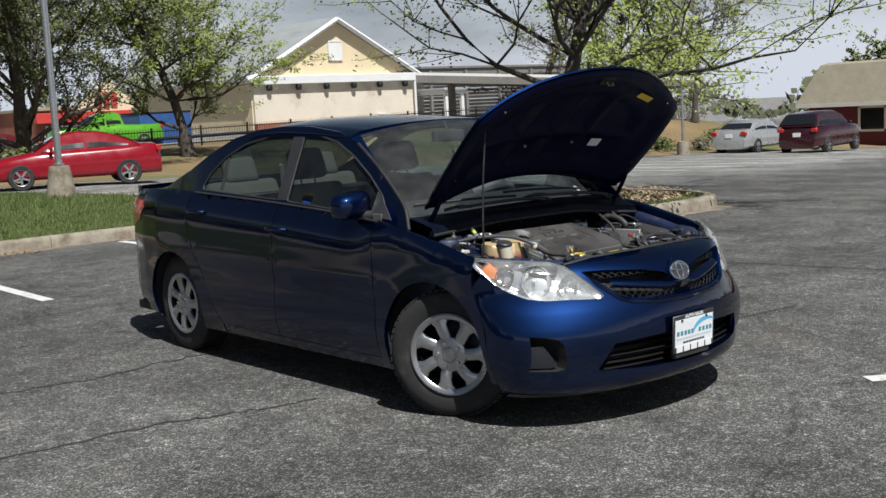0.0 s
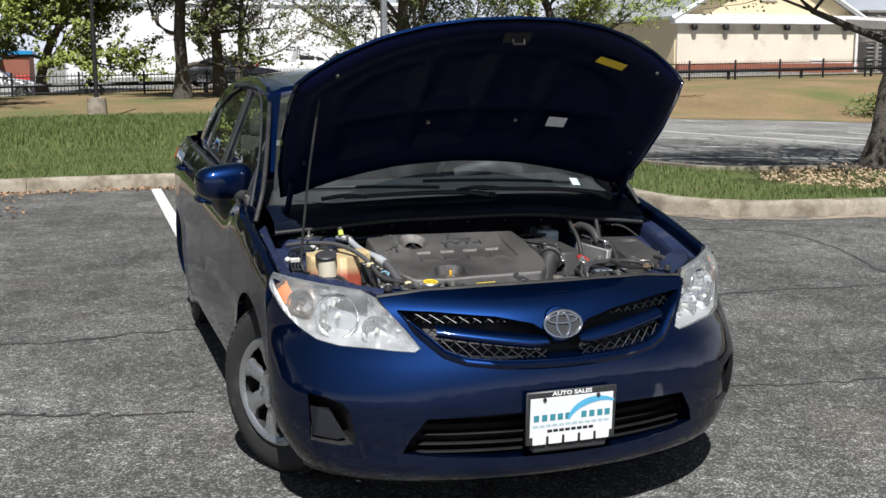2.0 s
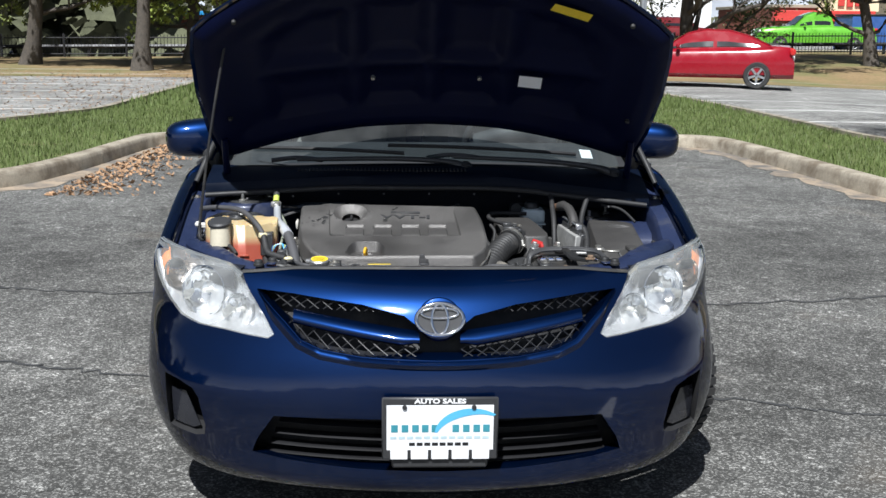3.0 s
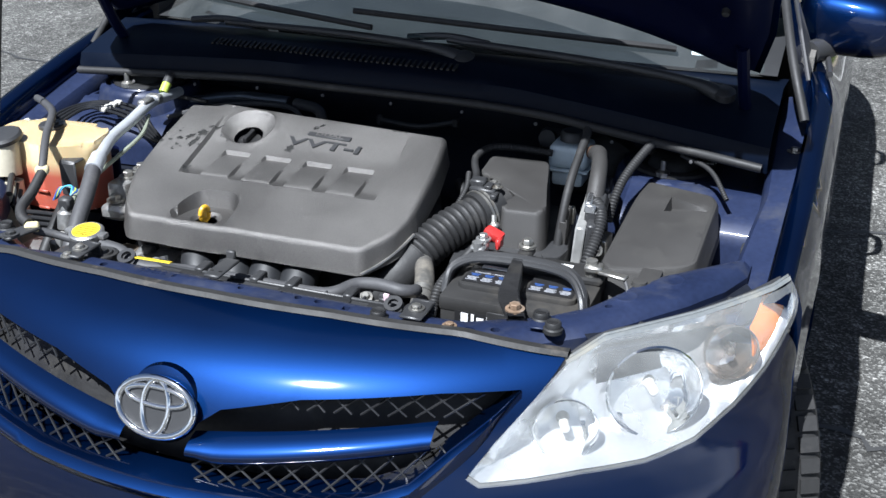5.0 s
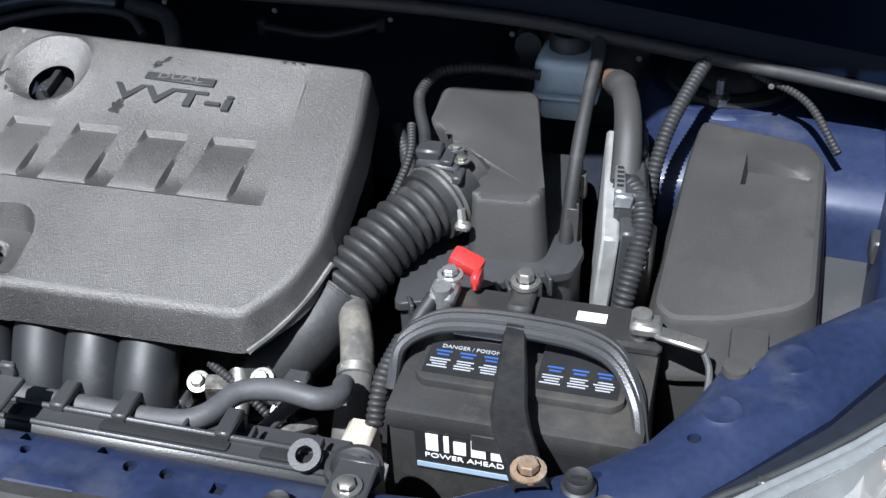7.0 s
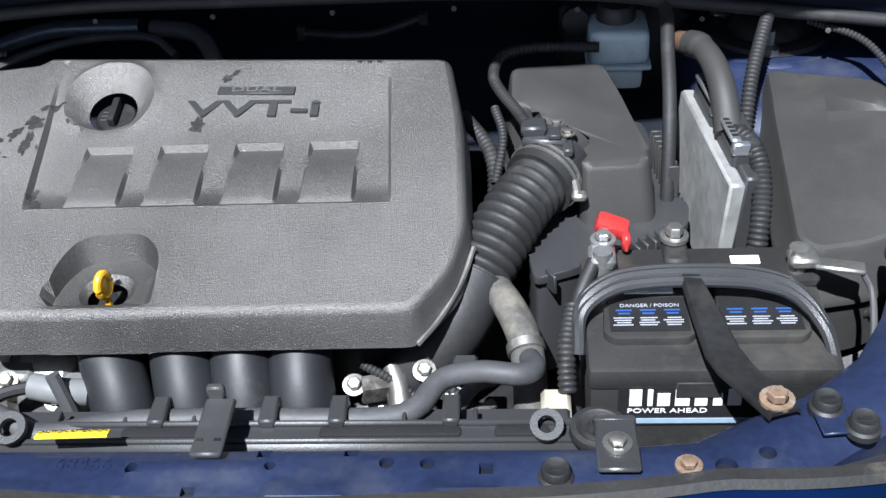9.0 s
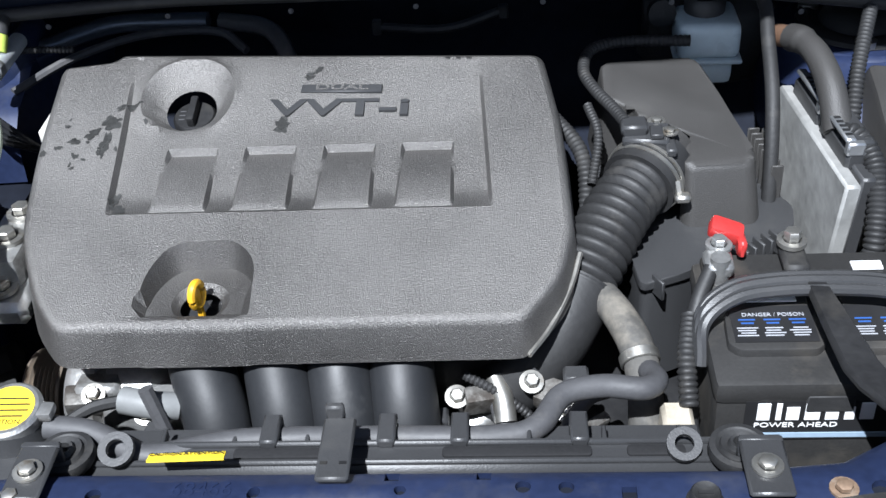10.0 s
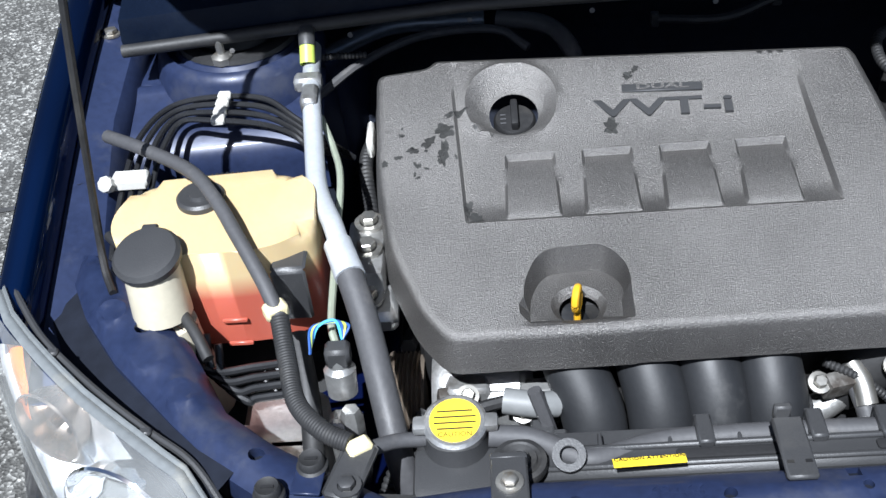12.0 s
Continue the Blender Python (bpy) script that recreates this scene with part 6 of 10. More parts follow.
def build_cover():
    def z_at(x, y):
        z = CZ(x, y)
        if inside((x, y), WELL):
            k = smooth01((0.012 - y) / 0.12) * (1 - 0.85 * max(0.0, min(1.0, (-0.194 - y) / 0.026)))
            z -= 0.0095 * k * min(1, edge_distance((x, y), WELL) / 0.0036)
        for p in PANES:
            if inside((x, y), p):
                fwd = max(0.0, min(1.0, (y + 0.217) / 0.098))
                want = CZ(x, y) - 0.0008 - 0.0175 * fwd ** 1.9
                z += (want - z) * min(1, edge_distance((x, y), p) / 0.0034)
        if inside((x, y), NOTCH):
            want = CZ(0, -0.357) - 0.001 - 0.009 * smooth01((y + 0.352) / 0.014) + 0.03 * (y + 0.357)
            z += (want - z) * min(1, edge_distance((x, y), NOTCH) / 0.0065)
        d = math.hypot(x + 0.2655, (y + 0.043) * 1.06)
        z += 0.003 * math.exp(-((d - 0.056) / 0.004) ** 2)
        if d < 0.056:
            z -= 0.015 * smooth01((0.056 - d) / 0.024)
        d = math.hypot(x + 0.208, y + 0.318)
        if d < 0.034:
            z -= 0.006 * smooth01((0.030 - d) / 0.008)
        return z
    rim = offset(dense(COVER, 0.006), 0.010)
    holes = [circle(-0.263, -0.050, 0.030), circle(-0.208, -0.320, 0.0215, 24)]
    loops = [WELL, offset(WELL, 0.004), circle(-0.2655, -0.045, 0.056, 40), circle(-0.2655, -0.047, 0.044, 36), circle(-0.208, -0.318, 0.030, 28), circle(-0.208, -0.319, 0.025, 24),
             [p for p in NOTCH if p[1] > -0.352], [p for p in offset(NOTCH, 0.0068) if p[1] > -0.352]]
    for p in PANES:
        loops += [p, offset(p, 0.0036)]
    loops = [l for l in loops if len(l) > 2]
    bm = sheet(rim, lambda x, y: (x, y, z_at(x, y)), 0.011, holes, loops, edge=0.0062)
    cover = part("engine_cover", bm, COVER_PLASTIC, car, "dark grey grained plastic engine cover", 24)
    # rolled edge and skirt
    skirt = bmesh.new()
    ring = dense(COVER, 0.006)
    rings = []
    for off, dz in ((0.010, 0.0), (0.005, -0.0012), (0.0015, -0.005), (0.0, -0.011), (-0.004, -0.040), (-0.006, -0.050), (0.0, -0.052)):
        line = offset(ring, off)
        rings.append([skirt.verts.new((x, y, z_at(*offset_in) + dz)) for (x, y), offset_in in zip(line, offset(ring, 0.010))])
    for a, b in zip(rings, rings[1:]):
        for i in range(len(a)):
            skirt.faces.new((a[i], a[(i + 1) % len(a)], b[(i + 1) % len(a)], b[i]))
    part("cover_skirt", skirt, COVER_PLASTIC, cover, "", 50)
    for words, size, x, y, st, dep in (("VVT-i", 0.036, -0.083, -0.068, 1.95, 0.0022),):
        part("cover_lettering", text_mesh(words, size, pose(x, y, CZ(x, y) - 0.0064, 14.8, 0, -2), dep, 0.0008, st), BLACK_PLASTIC, cover, "raised dark lettering")
    part("cover_badge", box((-0.083, -0.040, CZ(0, -0.040) - 0.0036), (0.096, 0.0125, 0.0045), 0.0008, Euler((radians(14.8), 0, radians(-3))).to_matrix().to_4x4()), BLACK_PLASTIC, cover)
    part("cover_lettering", text_mesh("DUAL", 0.012, pose(-0.083, -0.040, CZ(0, -0.040) - 0.0012, 14.8, 0, -3), 0.0006, 0.0003, 2.0), COVER_PLASTIC, cover)
    # oil filler cap and dipstick down in their wells
    m = pose(-0.262, -0.047, 0.812, 12, 0, 0)
    cap = part("oil_filler_cap", join(lathe([(0.0, 0.0), (0.023, 0.0), (0.026, -0.004), (0.026, -0.03)], m, 28), moved(box((0, 0, 0.006), (0.009, 0.042, 0.014), 0.003, seg=2), m)), DARK, cover, "black oil filler cap")
    for k in range(3):
        part("cap_print", moved(box((-0.014, 0.006 - 0.007 * k, 0.0006), (0.007, 0.002, 0.0005)), m), HOSE_GREY, cap)
    dip = bmesh.new()
    add_tube(dip, [Vector((-0.210, -0.318, 0.745)) + Vector((0.003 * math.sin(a), 0.010 * math.sin(a), 0.012 - 0.014 * math.cos(a))) for a in (2 * math.pi * i / 20 for i in range(21))], 0.0042, 8, 1)
    add_tube(dip, [(-0.210, -0.318, 0.742), (-0.208, -0.318, 0.66)], 0.004, 8)
    part("dipstick", join(dip, box((-0.210, -0.318, 0.757), (0.005, 0.014, 0.022), 0.0025)), YELLOW, cover, "yellow oil dipstick handle")
    # dark film where oil was spilled: a long streak, drops about it
    film_m = mat("oil_film", (0.060, 0.060, 0.058), 0.30, 0.4, 0.4, 40, 300, 0.1)
    rng = random.Random(5)
    spots = [(-0.347, -0.088, 0.011, 0.008, 0.5), (-0.348, -0.120, 0.0055, 0.017, 0.1), (-0.366, -0.104, 0.008, 0.006, 0.4), (-0.385, -0.115, 0.007, 0.004, 0.3), (-0.402, -0.124, 0.004, 0.0035, 0), (-0.418, -0.132, 0.0045, 0.0035, 0), (-0.333, -0.060, 0.010, 0.004, 0.7), (-0.149, -0.089, 0.010, 0.009, 0), (-0.122, -0.020, 0.007, 0.004, 0.4), (-0.112, -0.011, 0.005, 0.003, 0.4),
             (-0.314, -0.212, 0.009, 0.007, 0), (-0.322, -0.195, 0.005, 0.010, 0)]
    spots += [(-0.370 + rng.gauss(0, 0.024), rng.uniform(-0.155, -0.075), rng.uniform(0.0012, 0.003), rng.uniform(0.0015, 0.004), 0) for _ in range(14)]
    for x, y, rx, ry, tilt in spots:
        ph = [rng.uniform(0, 6.3) for _ in range(3)]
        poly = []
        for i in range(26):
            a = 2 * math.pi * i / 26
            k = 1 + 0.28 * math.sin(2 * a + ph[0]) + 0.20 * math.sin(5 * a + ph[1]) + 0.12 * math.sin(9 * a + ph[2])
            u, v = rx * k * math.cos(a), ry * k * math.sin(a)
            poly.append((x + u - v * tilt, y + v + u * tilt))
        blot = sheet(poly, lambda px, py: (px, py, z_at(px, py) + 0.0007), 0.004, edge=0.0025)
        part("oil_stain", blot, film_m, cover, "dark oily stain")
    # shiny torn edge strip by the intake
    part("edge_strip", tube([(0.128, -0.368, 0.712), (0.150, -0.338, 0.722), (0.172, -0.295, 0.738), (0.184, -0.255, 0.752)], 0.003, 6), STEEL, cover, "bare foil edge of the heat shield")


build_cover()
# engine below the cover, dark
part("engine_block", join(box((-0.13, -0.12, 0.58), (0.52, 0.36, 0.30), 0.03, seg=2), box((-0.15, -0.20, 0.45), (0.56, 0.30, 0.20), 0.03), box((0.22, -0.18, 0.42), (0.30, 0.32, 0.22), 0.04)), DARK, car, "dark greasy engine block")
RUNNER = mat("smooth_black_runner", (0.013, 0.014, 0.016), 0.56, 0, 0.15, 8, 200, 0.06, dirt=(0.05, 0.05, 0.05), dirt_scale=12, dirt_at=0.66)
for i, (xa, xb) in enumerate(((-0.222, -0.195), (-0.140, -0.122), (-0.072, -0.058), (-0.006, 0.004))):
    bm = tube([(xa, -0.24, 0.700), (xa, -0.315, 0.690), (xb - 0.004, -0.375, 0.640), (xb, -0.395, 0.575), (xb + 0.004, -0.398, 0.48)], [(0, 0.030), (0.5, 0.0335), (1, 0.034)], 18, 8)
    for v in bm.verts:
        v.co.x = xb + (v.co.x - xb) * 1.06
    part("intake_runner", bm, RUNNER, car, "smooth black curved intake runner", 60)
part("runner_flange", tube([(-0.262, -0.385, 0.69), (-0.245, -0.40, 0.63), (-0.232, -0.415, 0.56), (-0.225, -0.42, 0.47)], 0.008, 8), HOSE_GREY, car)

# alternator
alt = part("alternator", join(lathe([(0.055, 0), (0.062, 0.01), (0.062, 0.035), (0.050, 0.04), (0.062, 0.048), (0.062, 0.10), (0.045, 0.115), (0, 0.115)], aim((-0.375, -0.295, 0.600), (1, -0.05, 0)), 32),
                              box((-0.285, -0.335, 0.615), (0.11, 0.03, 0.06), 0.006), box((-0.335, -0.33, 0.64), (0.05, 0.04, 0.03), 0.005)), ALU, car, "cast aluminium alternator")
pul = [(0.0, 0.0), (0.046, 0.0), (0.048, 0.003)]
for k in range(7):
    pul += [(0.048, 0.004 + 0.005 * k), (0.044, 0.0065 + 0.005 * k)]
pul += [(0.048, 0.040), (0.046, 0.043), (0, 0.043)]
part("pulley", lathe(pul, aim((-0.428, -0.292, 0.600), (1, -0.05, 0)), 36), mat("brown_belt_pulley", (0.20, 0.165, 0.13), 0.5, 0.5), alt, "ribbed brown pulley", 20)
for k in range(6):
    part("alternator_fin", box((-0.30 + 0.012 * k, -0.362, 0.585), (0.004, 0.012, 0.035), 0.001), WHITE_PL if k % 2 else ALU, alt)
part("alternator_cap", tube([(-0.295, -0.372, 0.662), (-0.262, -0.378, 0.660), (-0.238, -0.372, 0.652)], 0.015, 12), mat("grey_terminal_rubber", (0.16, 0.165, 0.165), 0.5), alt, "grey terminal boot")
part("alternator_cable", tube([(-0.290, -0.372, 0.662), (-0.330, -0.385, 0.66), (-0.365, -0.41, 0.64), (-0.37, -0.45, 0.60)], 0.007, 8), RUBBER, alt)
part("alternator_plug", box((-0.245, -0.415, 0.63), (0.035, 0.028, 0.035), 0.004), BLACK_PLASTIC, alt)
part("alternator_loom", tube([(-0.35, -0.42, 0.665), (-0.32, -0.435, 0.655), (-0.275, -0.45, 0.645), (-0.245, -0.43, 0.635)], 0.008, 10, ribs=0.0018, pitch=0.005), RUBBER, alt)
part("drive_belt", tube([(-0.405, -0.26, 0.64), (-0.405, -0.20, 0.60), (-0.405, -0.15, 0.50)], 0.010, 6), RUBBER, car)

# radiator: top tank, cap, hoses
rad = part("radiator", join(box((0.0, -0.520, 0.60), (0.62, 0.040, 0.28), 0.006)), BLACK_PLASTIC, car, "black radiator top tank and shroud")
for y, z in ((-0.5325, 0.741), (-0.5115, 0.742)):
    part("tank_rail", box((0.0, y, z), (0.60, 0.006, 0.006), 0.002), BLACK_PLASTIC, rad)
for x, w in ((-0.085, 0.10), (0.115, 0.13), (0.235, 0.05)):
    part("tank_panel", prism(rounded([(x - w / 2, -0.528), (x + w / 2, -0.528), (x + w / 2, -0.516), (x - w / 2, -0.516)], 0.004, 3), 0.735, 0.7425, 0.0015), MATT_BLACK, rad)
for k in range(9):
    part("tank_rib", box((-0.27 + 0.066 * k, -0.500, 0.735), (0.004, 0.020, 0.010), 0.001), BLACK_PLASTIC, rad)
part("fan_shroud", box((0.0, -0.485, 0.715), (0.56, 0.03, 0.012), 0.003), BLACK_PLASTIC, rad)
for x in (-0.105, 0.0, 0.065, 0.17):
    part("shroud_clip", join(box((x, -0.498, 0.744), (0.016, 0.035, 0.010), 0.002), box((x, -0.482, 0.732), (0.016, 0.006, 0.03), 0.001)), BLACK_PLASTIC, rad)
for x, r in ((-0.236, 0.016), (0.257, 0.015)):
    part("fan_shroud_eye", join(lathe([(r, 0.0), (r, 0.006), (r * 0.55, 0.006), (r * 0.55, 0.0)], aim((x, -0.527, 0.752), (0, -0.5, 1)), 24)), BLACK_PLASTIC, rad)
neck = part("filler_neck", join(lathe([(0.034, 0.70), (0.032, 0.745), (0.027, 0.76), (0.027, 0.768), (0, 0.768)], Matrix.Translation((-0.341, -0.497, 0)), 28), box((-0.341, -0.53, 0.70), (0.085, 0.06, 0.09), 0.01, seg=2)), BLACK_PLASTIC, rad, "black radiator filler neck")
m = pose(-0.341, -0.494, 0.770, 8, 0, 0)
cap = bmesh.new()
add_lathe(cap, [(0.030, -0.010), (0.031, 0.001), (0.028, 0.004), (0.0245, 0.004)], m, 32)
for sgx in (-1, 1):
    add_box(cap, m @ Vector((sgx * 0.031, 0, -0.002)), (0.020, 0.018, 0.010), 0.004, None, 2)
rc = part("radiator_cap", cap, ALU, rad, "aluminium radiator cap with yellow label")
part("cap_label", lathe([(0.0, 0.0045), (0.0245, 0.0045), (0.0245, 0.003)], m, 32), YELLOW_LABEL, rc, "round yellow caution label")
part("cap_text", text_mesh("CAUTION", 0.0072, m @ pose(0, -0.016, 0.0048), 0.0002), PRINT_BLACK, rc)
for k, wdt in enumerate((0.034, 0.040, 0.040, 0.034)):
    part("cap_text", moved(box((0, 0.010 - 0.0065 * k, 0.0049), (wdt, 0.0016, 0.0003)), m), PRINT_BLACK, rc)
part("overflow_hose", tube([(-0.372, -0.497, 0.752), (-0.400, -0.505, 0.760), (-0.428, -0.525, 0.772)], 0.0075, 10), HOSE_GREY, rad, "grey overflow hose")
part("bypass_hose", tube([(-0.31, -0.497, 0.752), (-0.27, -0.500, 0.748), (-0.235, -0.512, 0.738), (-0.21, -0.518, 0.735), (-0.15, -0.498, 0.730), (-0.10, -0.494, 0.730), (0.0, -0.494, 0.730), (0.10, -0.494, 0.730), (0.135, -0.482, 0.732), (0.158, -0.447, 0.735), (0.195, -0.436, 0.735),
                          (0.232, -0.437, 0.732), (0.247, -0.420, 0.725), (0.243, -0.395, 0.715)], 0.0112, 14), HOSE_GREY, rad, "grey rubber pipe along the radiator", 60)
part("upper_hose", tube([(0.205, -0.262, 0.705), (0.224, -0.305, 0.704), (0.238, -0.345, 0.694), (0.243, -0.385, 0.668), (0.242, -0.425, 0.60)], [(0, 0.017), (0.4, 0.018), (1, 0.018)], 16), mat("dusty_grey_hose", (0.075, 0.072, 0.066), 0.75, 0, 0.3, 14, 160, 0.3, dirt=(0.17, 0.155, 0.13), dirt_scale=24, dirt_at=0.56), rad, "dusty grey upper radiator hose", 60)
part("hose_clamp", lathe([(0.0190, -0.006), (0.0205, -0.005), (0.0205, 0.005), (0.0190, 0.006)], aim((0.239, -0.352, 0.691), (0.06, -0.30, -0.12)), 24), STEEL, rad, "steel hose clamp")
part("drain_hose", tube([(0.095, -0.345, 0.63), (0.105, -0.38, 0.60), (0.112, -0.42, 0.53)], 0.011, 10), HOSE_GREY, rad)
part("small_bypass", tube([(0.15, -0.452, 0.66), (0.165, -0.42, 0.665), (0.185, -0.392, 0.675), (0.205, -0.378, 0.672)], 0.008, 10), HOSE_GREY, rad)
part("hose_tag", box((0.185, -0.385, 0.686), (0.010, 0.012, 0.018), 0.002), mat("pink_white_tag", (0.6, 0.45, 0.5), 0.5), rad)
part("thermostat", join(lathe([(0.030, 0), (0.030, 0.02), (0.018, 0.03), (0, 0.03)], aim((0.085, -0.275, 0.60), (0, -0.3, 1)), 20), box((0.10, -0.30, 0.61), (0.05, 0.06, 0.035), 0.006), tube([(0.03, -0.345, 0.575), (0.07, -0.335, 0.585), (0.10, -0.32, 0.60)], 0.017, 12)), ALU, rad, "cast aluminium water outlet")
part("outlet_boot", tube([(0.015, -0.352, 0.572), (0.038, -0.345, 0.577)], 0.022, 14), mat("brown_boot", (0.18, 0.12, 0.085), 0.6), rad)
part("outlet_clip", join(tube([(0.092, -0.33, 0.645), (0.10, -0.35, 0.635), (0.103, -0.37, 0.62)], 0.012, 10)), STEEL, rad)
part("throttle_plug", join(box((0.105, -0.258, 0.625), (0.045, 0.03, 0.03), 0.004), box((0.13, -0.275, 0.63), (0.02, 0.03, 0.02), 0.003)), BLACK_PLASTIC, rad)
part("splash_bracket", box((0.268, -0.440, 0.60), (0.030, 0.060, 0.18), 0.004), mat("dusty_tan_plastic", (0.40, 0.36, 0.29), 0.7, dirt=(0.2, 0.17, 0.13), dirt_scale=20), rad, "dusty tan bracket")

# intake hose and air box
hose = part("intake_hose", tube([(0.262, -0.118, 0.752), (0.232, -0.165, 0.742), (0.205, -0.212, 0.724), (0.180, -0.258, 0.700)], [(0, 0.038), (1, 0.040)], 28, 10, ribs=0.0075, pitch=0.0135), RUBBER, car, "black ribbed rubber intake hose", 70)
part("hose_end", tube([(0.186, -0.246, 0.706), (0.160, -0.288, 0.676), (0.126, -0.312, 0.640), (0.085, -0.310, 0.59)], [(0, 0.040), (0.4, 0.039), (1, 0.034)], 24), RUBBER, hose)
hw = Vector((0.030, 0.047, 0.010)).normalized()
part("hose_collar", tube([Vector((0.256, -0.128, 0.750)), Vector((0.256, -0.128, 0.750)) + hw * 0.05], 0.044, 28), RUBBER, hose)
for k in (0.014, 0.022):
    part("clamp_band", lathe([(0.0445, -0.0025), (0.0462, -0.002), (0.0462, 0.002), (0.0445, 0.0025)], aim(Vector((0.256, -0.128, 0.750)) + hw * k, hw), 36), STEEL, hose, "steel clamp band")
part("clamp_screw", join(box((0.303, -0.152, 0.748), (0.018, 0.014, 0.010), 0.003), lathe([(0.006, 0), (0.006, 0.016), (0, 0.017)], aim((0.300, -0.145, 0.748), (-0.2, 0.4, 1)), 8)), STEEL, hose)
LID = rounded([(0.224, 0.071), (0.344, 0.079), (0.367, -0.028), (0.388, -0.108), (0.380, -0.126), (0.312, -0.129), (0.303, -0.116), (0.330, -0.076), (0.300, -0.061), (0.266, -0.046), (0.257, -0.020), (0.227, -0.010)],
              [0.016, 0.02, 0.02, 0.012, 0.012, 0.010, 0.008, 0.008, 0.006, 0.008, 0.008, 0.010], 3)
def lid_top(x, y):
    return 0.803 + 0.16 * (y - 0.05) * (y < 0.05)
lid = prism(LID, 0.700, 0.80, 0.008, None, lid_top, 3)
for v in lid.verts:
    k = (lid_top(v.co.x, v.co.y) - v.co.z) / 0.1
    v.co.x += (v.co.x - 0.31) * 0.16 * max(0, k)
    v.co.y += (v.co.y + 0.02) * 0.30 * max(0, k) * (v.co.y < 0)
abox = part("air_filter_box", lid, GREY_PLASTIC, car, "dark grey plastic air filter box", 45)
tray = prism(rounded([(0.243, -0.185), (0.252, -0.248), (0.300, -0.228), (0.350, -0.190), (0.425, -0.152), (0.432, -0.110), (0.40, 0.10), (0.22, 0.10), (0.215, -0.02)], 0.015, 3), 0.56, 0.702, 0.005)
part("filter_tray", tray, BLACK_PLASTIC, abox, "black lower half of the filter box")
part("tray_rim", prism(rounded([(0.240, -0.180), (0.249, -0.254), (0.302, -0.232), (0.352, -0.194), (0.430, -0.156), (0.437, -0.108), (0.41, -0.08), (0.30, -0.14)], 0.012, 3), 0.696, 0.706, 0.002), BLACK_PLASTIC, abox)
for k in range(7):
    x, y = (0.268, -0.250) if k == 0 else (0.345 + 0.010 * k, -0.212 + 0.0065 * k)
    part("tray_clip", box((x, y, 0.700), (0.004, 0.020, 0.024), 0.001, Euler((0, 0, radians(30))).to_matrix().to_4x4()), BLACK_PLASTIC, abox)
for k in range(8):
    part("lid_rib", box((0.418 - 0.0018 * k, -0.095 + 0.012 * k, 0.725), (0.014, 0.003, 0.05), 0.001), GREY_PLASTIC, abox)
part("outlet_pipe", tube([Vector((0.256, -0.128, 0.750)) + hw * 0.04, Vector((0.256, -0.128, 0.750)) + hw * 0.072], 0.036, 24), GREY_PLASTIC, abox)
sen = part("air_flow_sensor", join(box((0.266, -0.098, 0.796), (0.052, 0.036, 0.016), 0.003, Euler((radians(8), 0, radians(-8))).to_matrix().to_4x4()), box((0.252, -0.094, 0.807), (0.030, 0.026, 0.014), 0.003), box((0.276, -0.106, 0.806), (0.014, 0.022, 0.006), 0.001), box((0.291, -0.112, 0.793), (0.012, 0.040, 0.010), 0.002)), BLACK_PLASTIC, abox, "black air flow sensor plug")
for x, y in ((0.279, -0.080), (0.291, -0.103)):
    part("sensor_screw", bolt((x, y, 0.804), (0, 0, 1), 0.006, 0.005), STEEL, sen)
part("sensor_loom", tube([(0.244, -0.088, 0.808), (0.232, -0.05, 0.806), (0.212, 0.0, 0.806), (0.203, 0.04, 0.808), (0.215, 0.085, 0.812), (0.26, 0.105, 0.812), (0.34, 0.105, 0.81)], 0.0075, 10, ribs=0.0010, pitch=0.006), RUBBER, abox, "black wiring loom")
part("lid_clip", box((0.418, -0.02, 0.735), (0.008, 0.014, 0.035), 0.002), STEEL, abox)

# battery
BATTERY = mat("dusty_black_battery_case", (0.021, 0.0205, 0.020), 0.58, 0, 0.25, 9, 300, 0.10, dirt=(0.052, 0.047, 0.040), dirt_scale=10, dirt_at=0.55)
bat = part("battery", join(box((0.420, -0.347, 0.625), (0.238, 0.180, 0.190), 0.006, seg=2), box((0.420, -0.347, 0.724), (0.243, 0.186, 0.026), 0.008, seg=2)), BATTERY, car, "dusty black car battery under a clamp")
part("battery_back_step", box((0.425, -0.285, 0.742), (0.235, 0.058, 0.014), 0.004), BATTERY, bat)
for x in (0.362, 0.472):
    v = part("vent_cap", join(prism(rounded([(x - 0.046, -0.392), (x - 0.036, -0.402), (x + 0.036, -0.402), (x + 0.046, -0.392), (x + 0.044, -0.352), (x - 0.044, -0.352)], 0.004, 2), 0.735, 0.746, 0.003), box((x, -0.340, 0.744), (0.080, 0.030, 0.006), 0.002)), BATTERY, bat, "black vent cap with warning label")
    part("warning_panel", box((x, -0.366, 0.7468), (0.078, 0.052, 0.0006)), PRINT_BLACK, v)
    for k in range(4):
        for j in range(3):
            part("warning_print", box((x - 0.025 + 0.025 * j - 0.001 * (k % 2), -0.3725 - 0.0036 * k, 0.7474), (0.020 - 0.003 * ((k + j) % 3), 0.0012, 0.0005)), PRINT_GREY, v)
    for j in range(3):
        for k in range(2):
            part("warning_sign", box((x - 0.024 + 0.024 * j, -0.3605 - 0.0050 * k, 0.7474), (0.016 - 0.004 * k, 0.0018, 0.0005)), PRINT_BLUE, v)
part("danger_print", text_mesh("DANGER / POISON", 0.0070, pose(0.364, -0.3535, 0.7476), 0.0002), PRINT_GREY, bat)
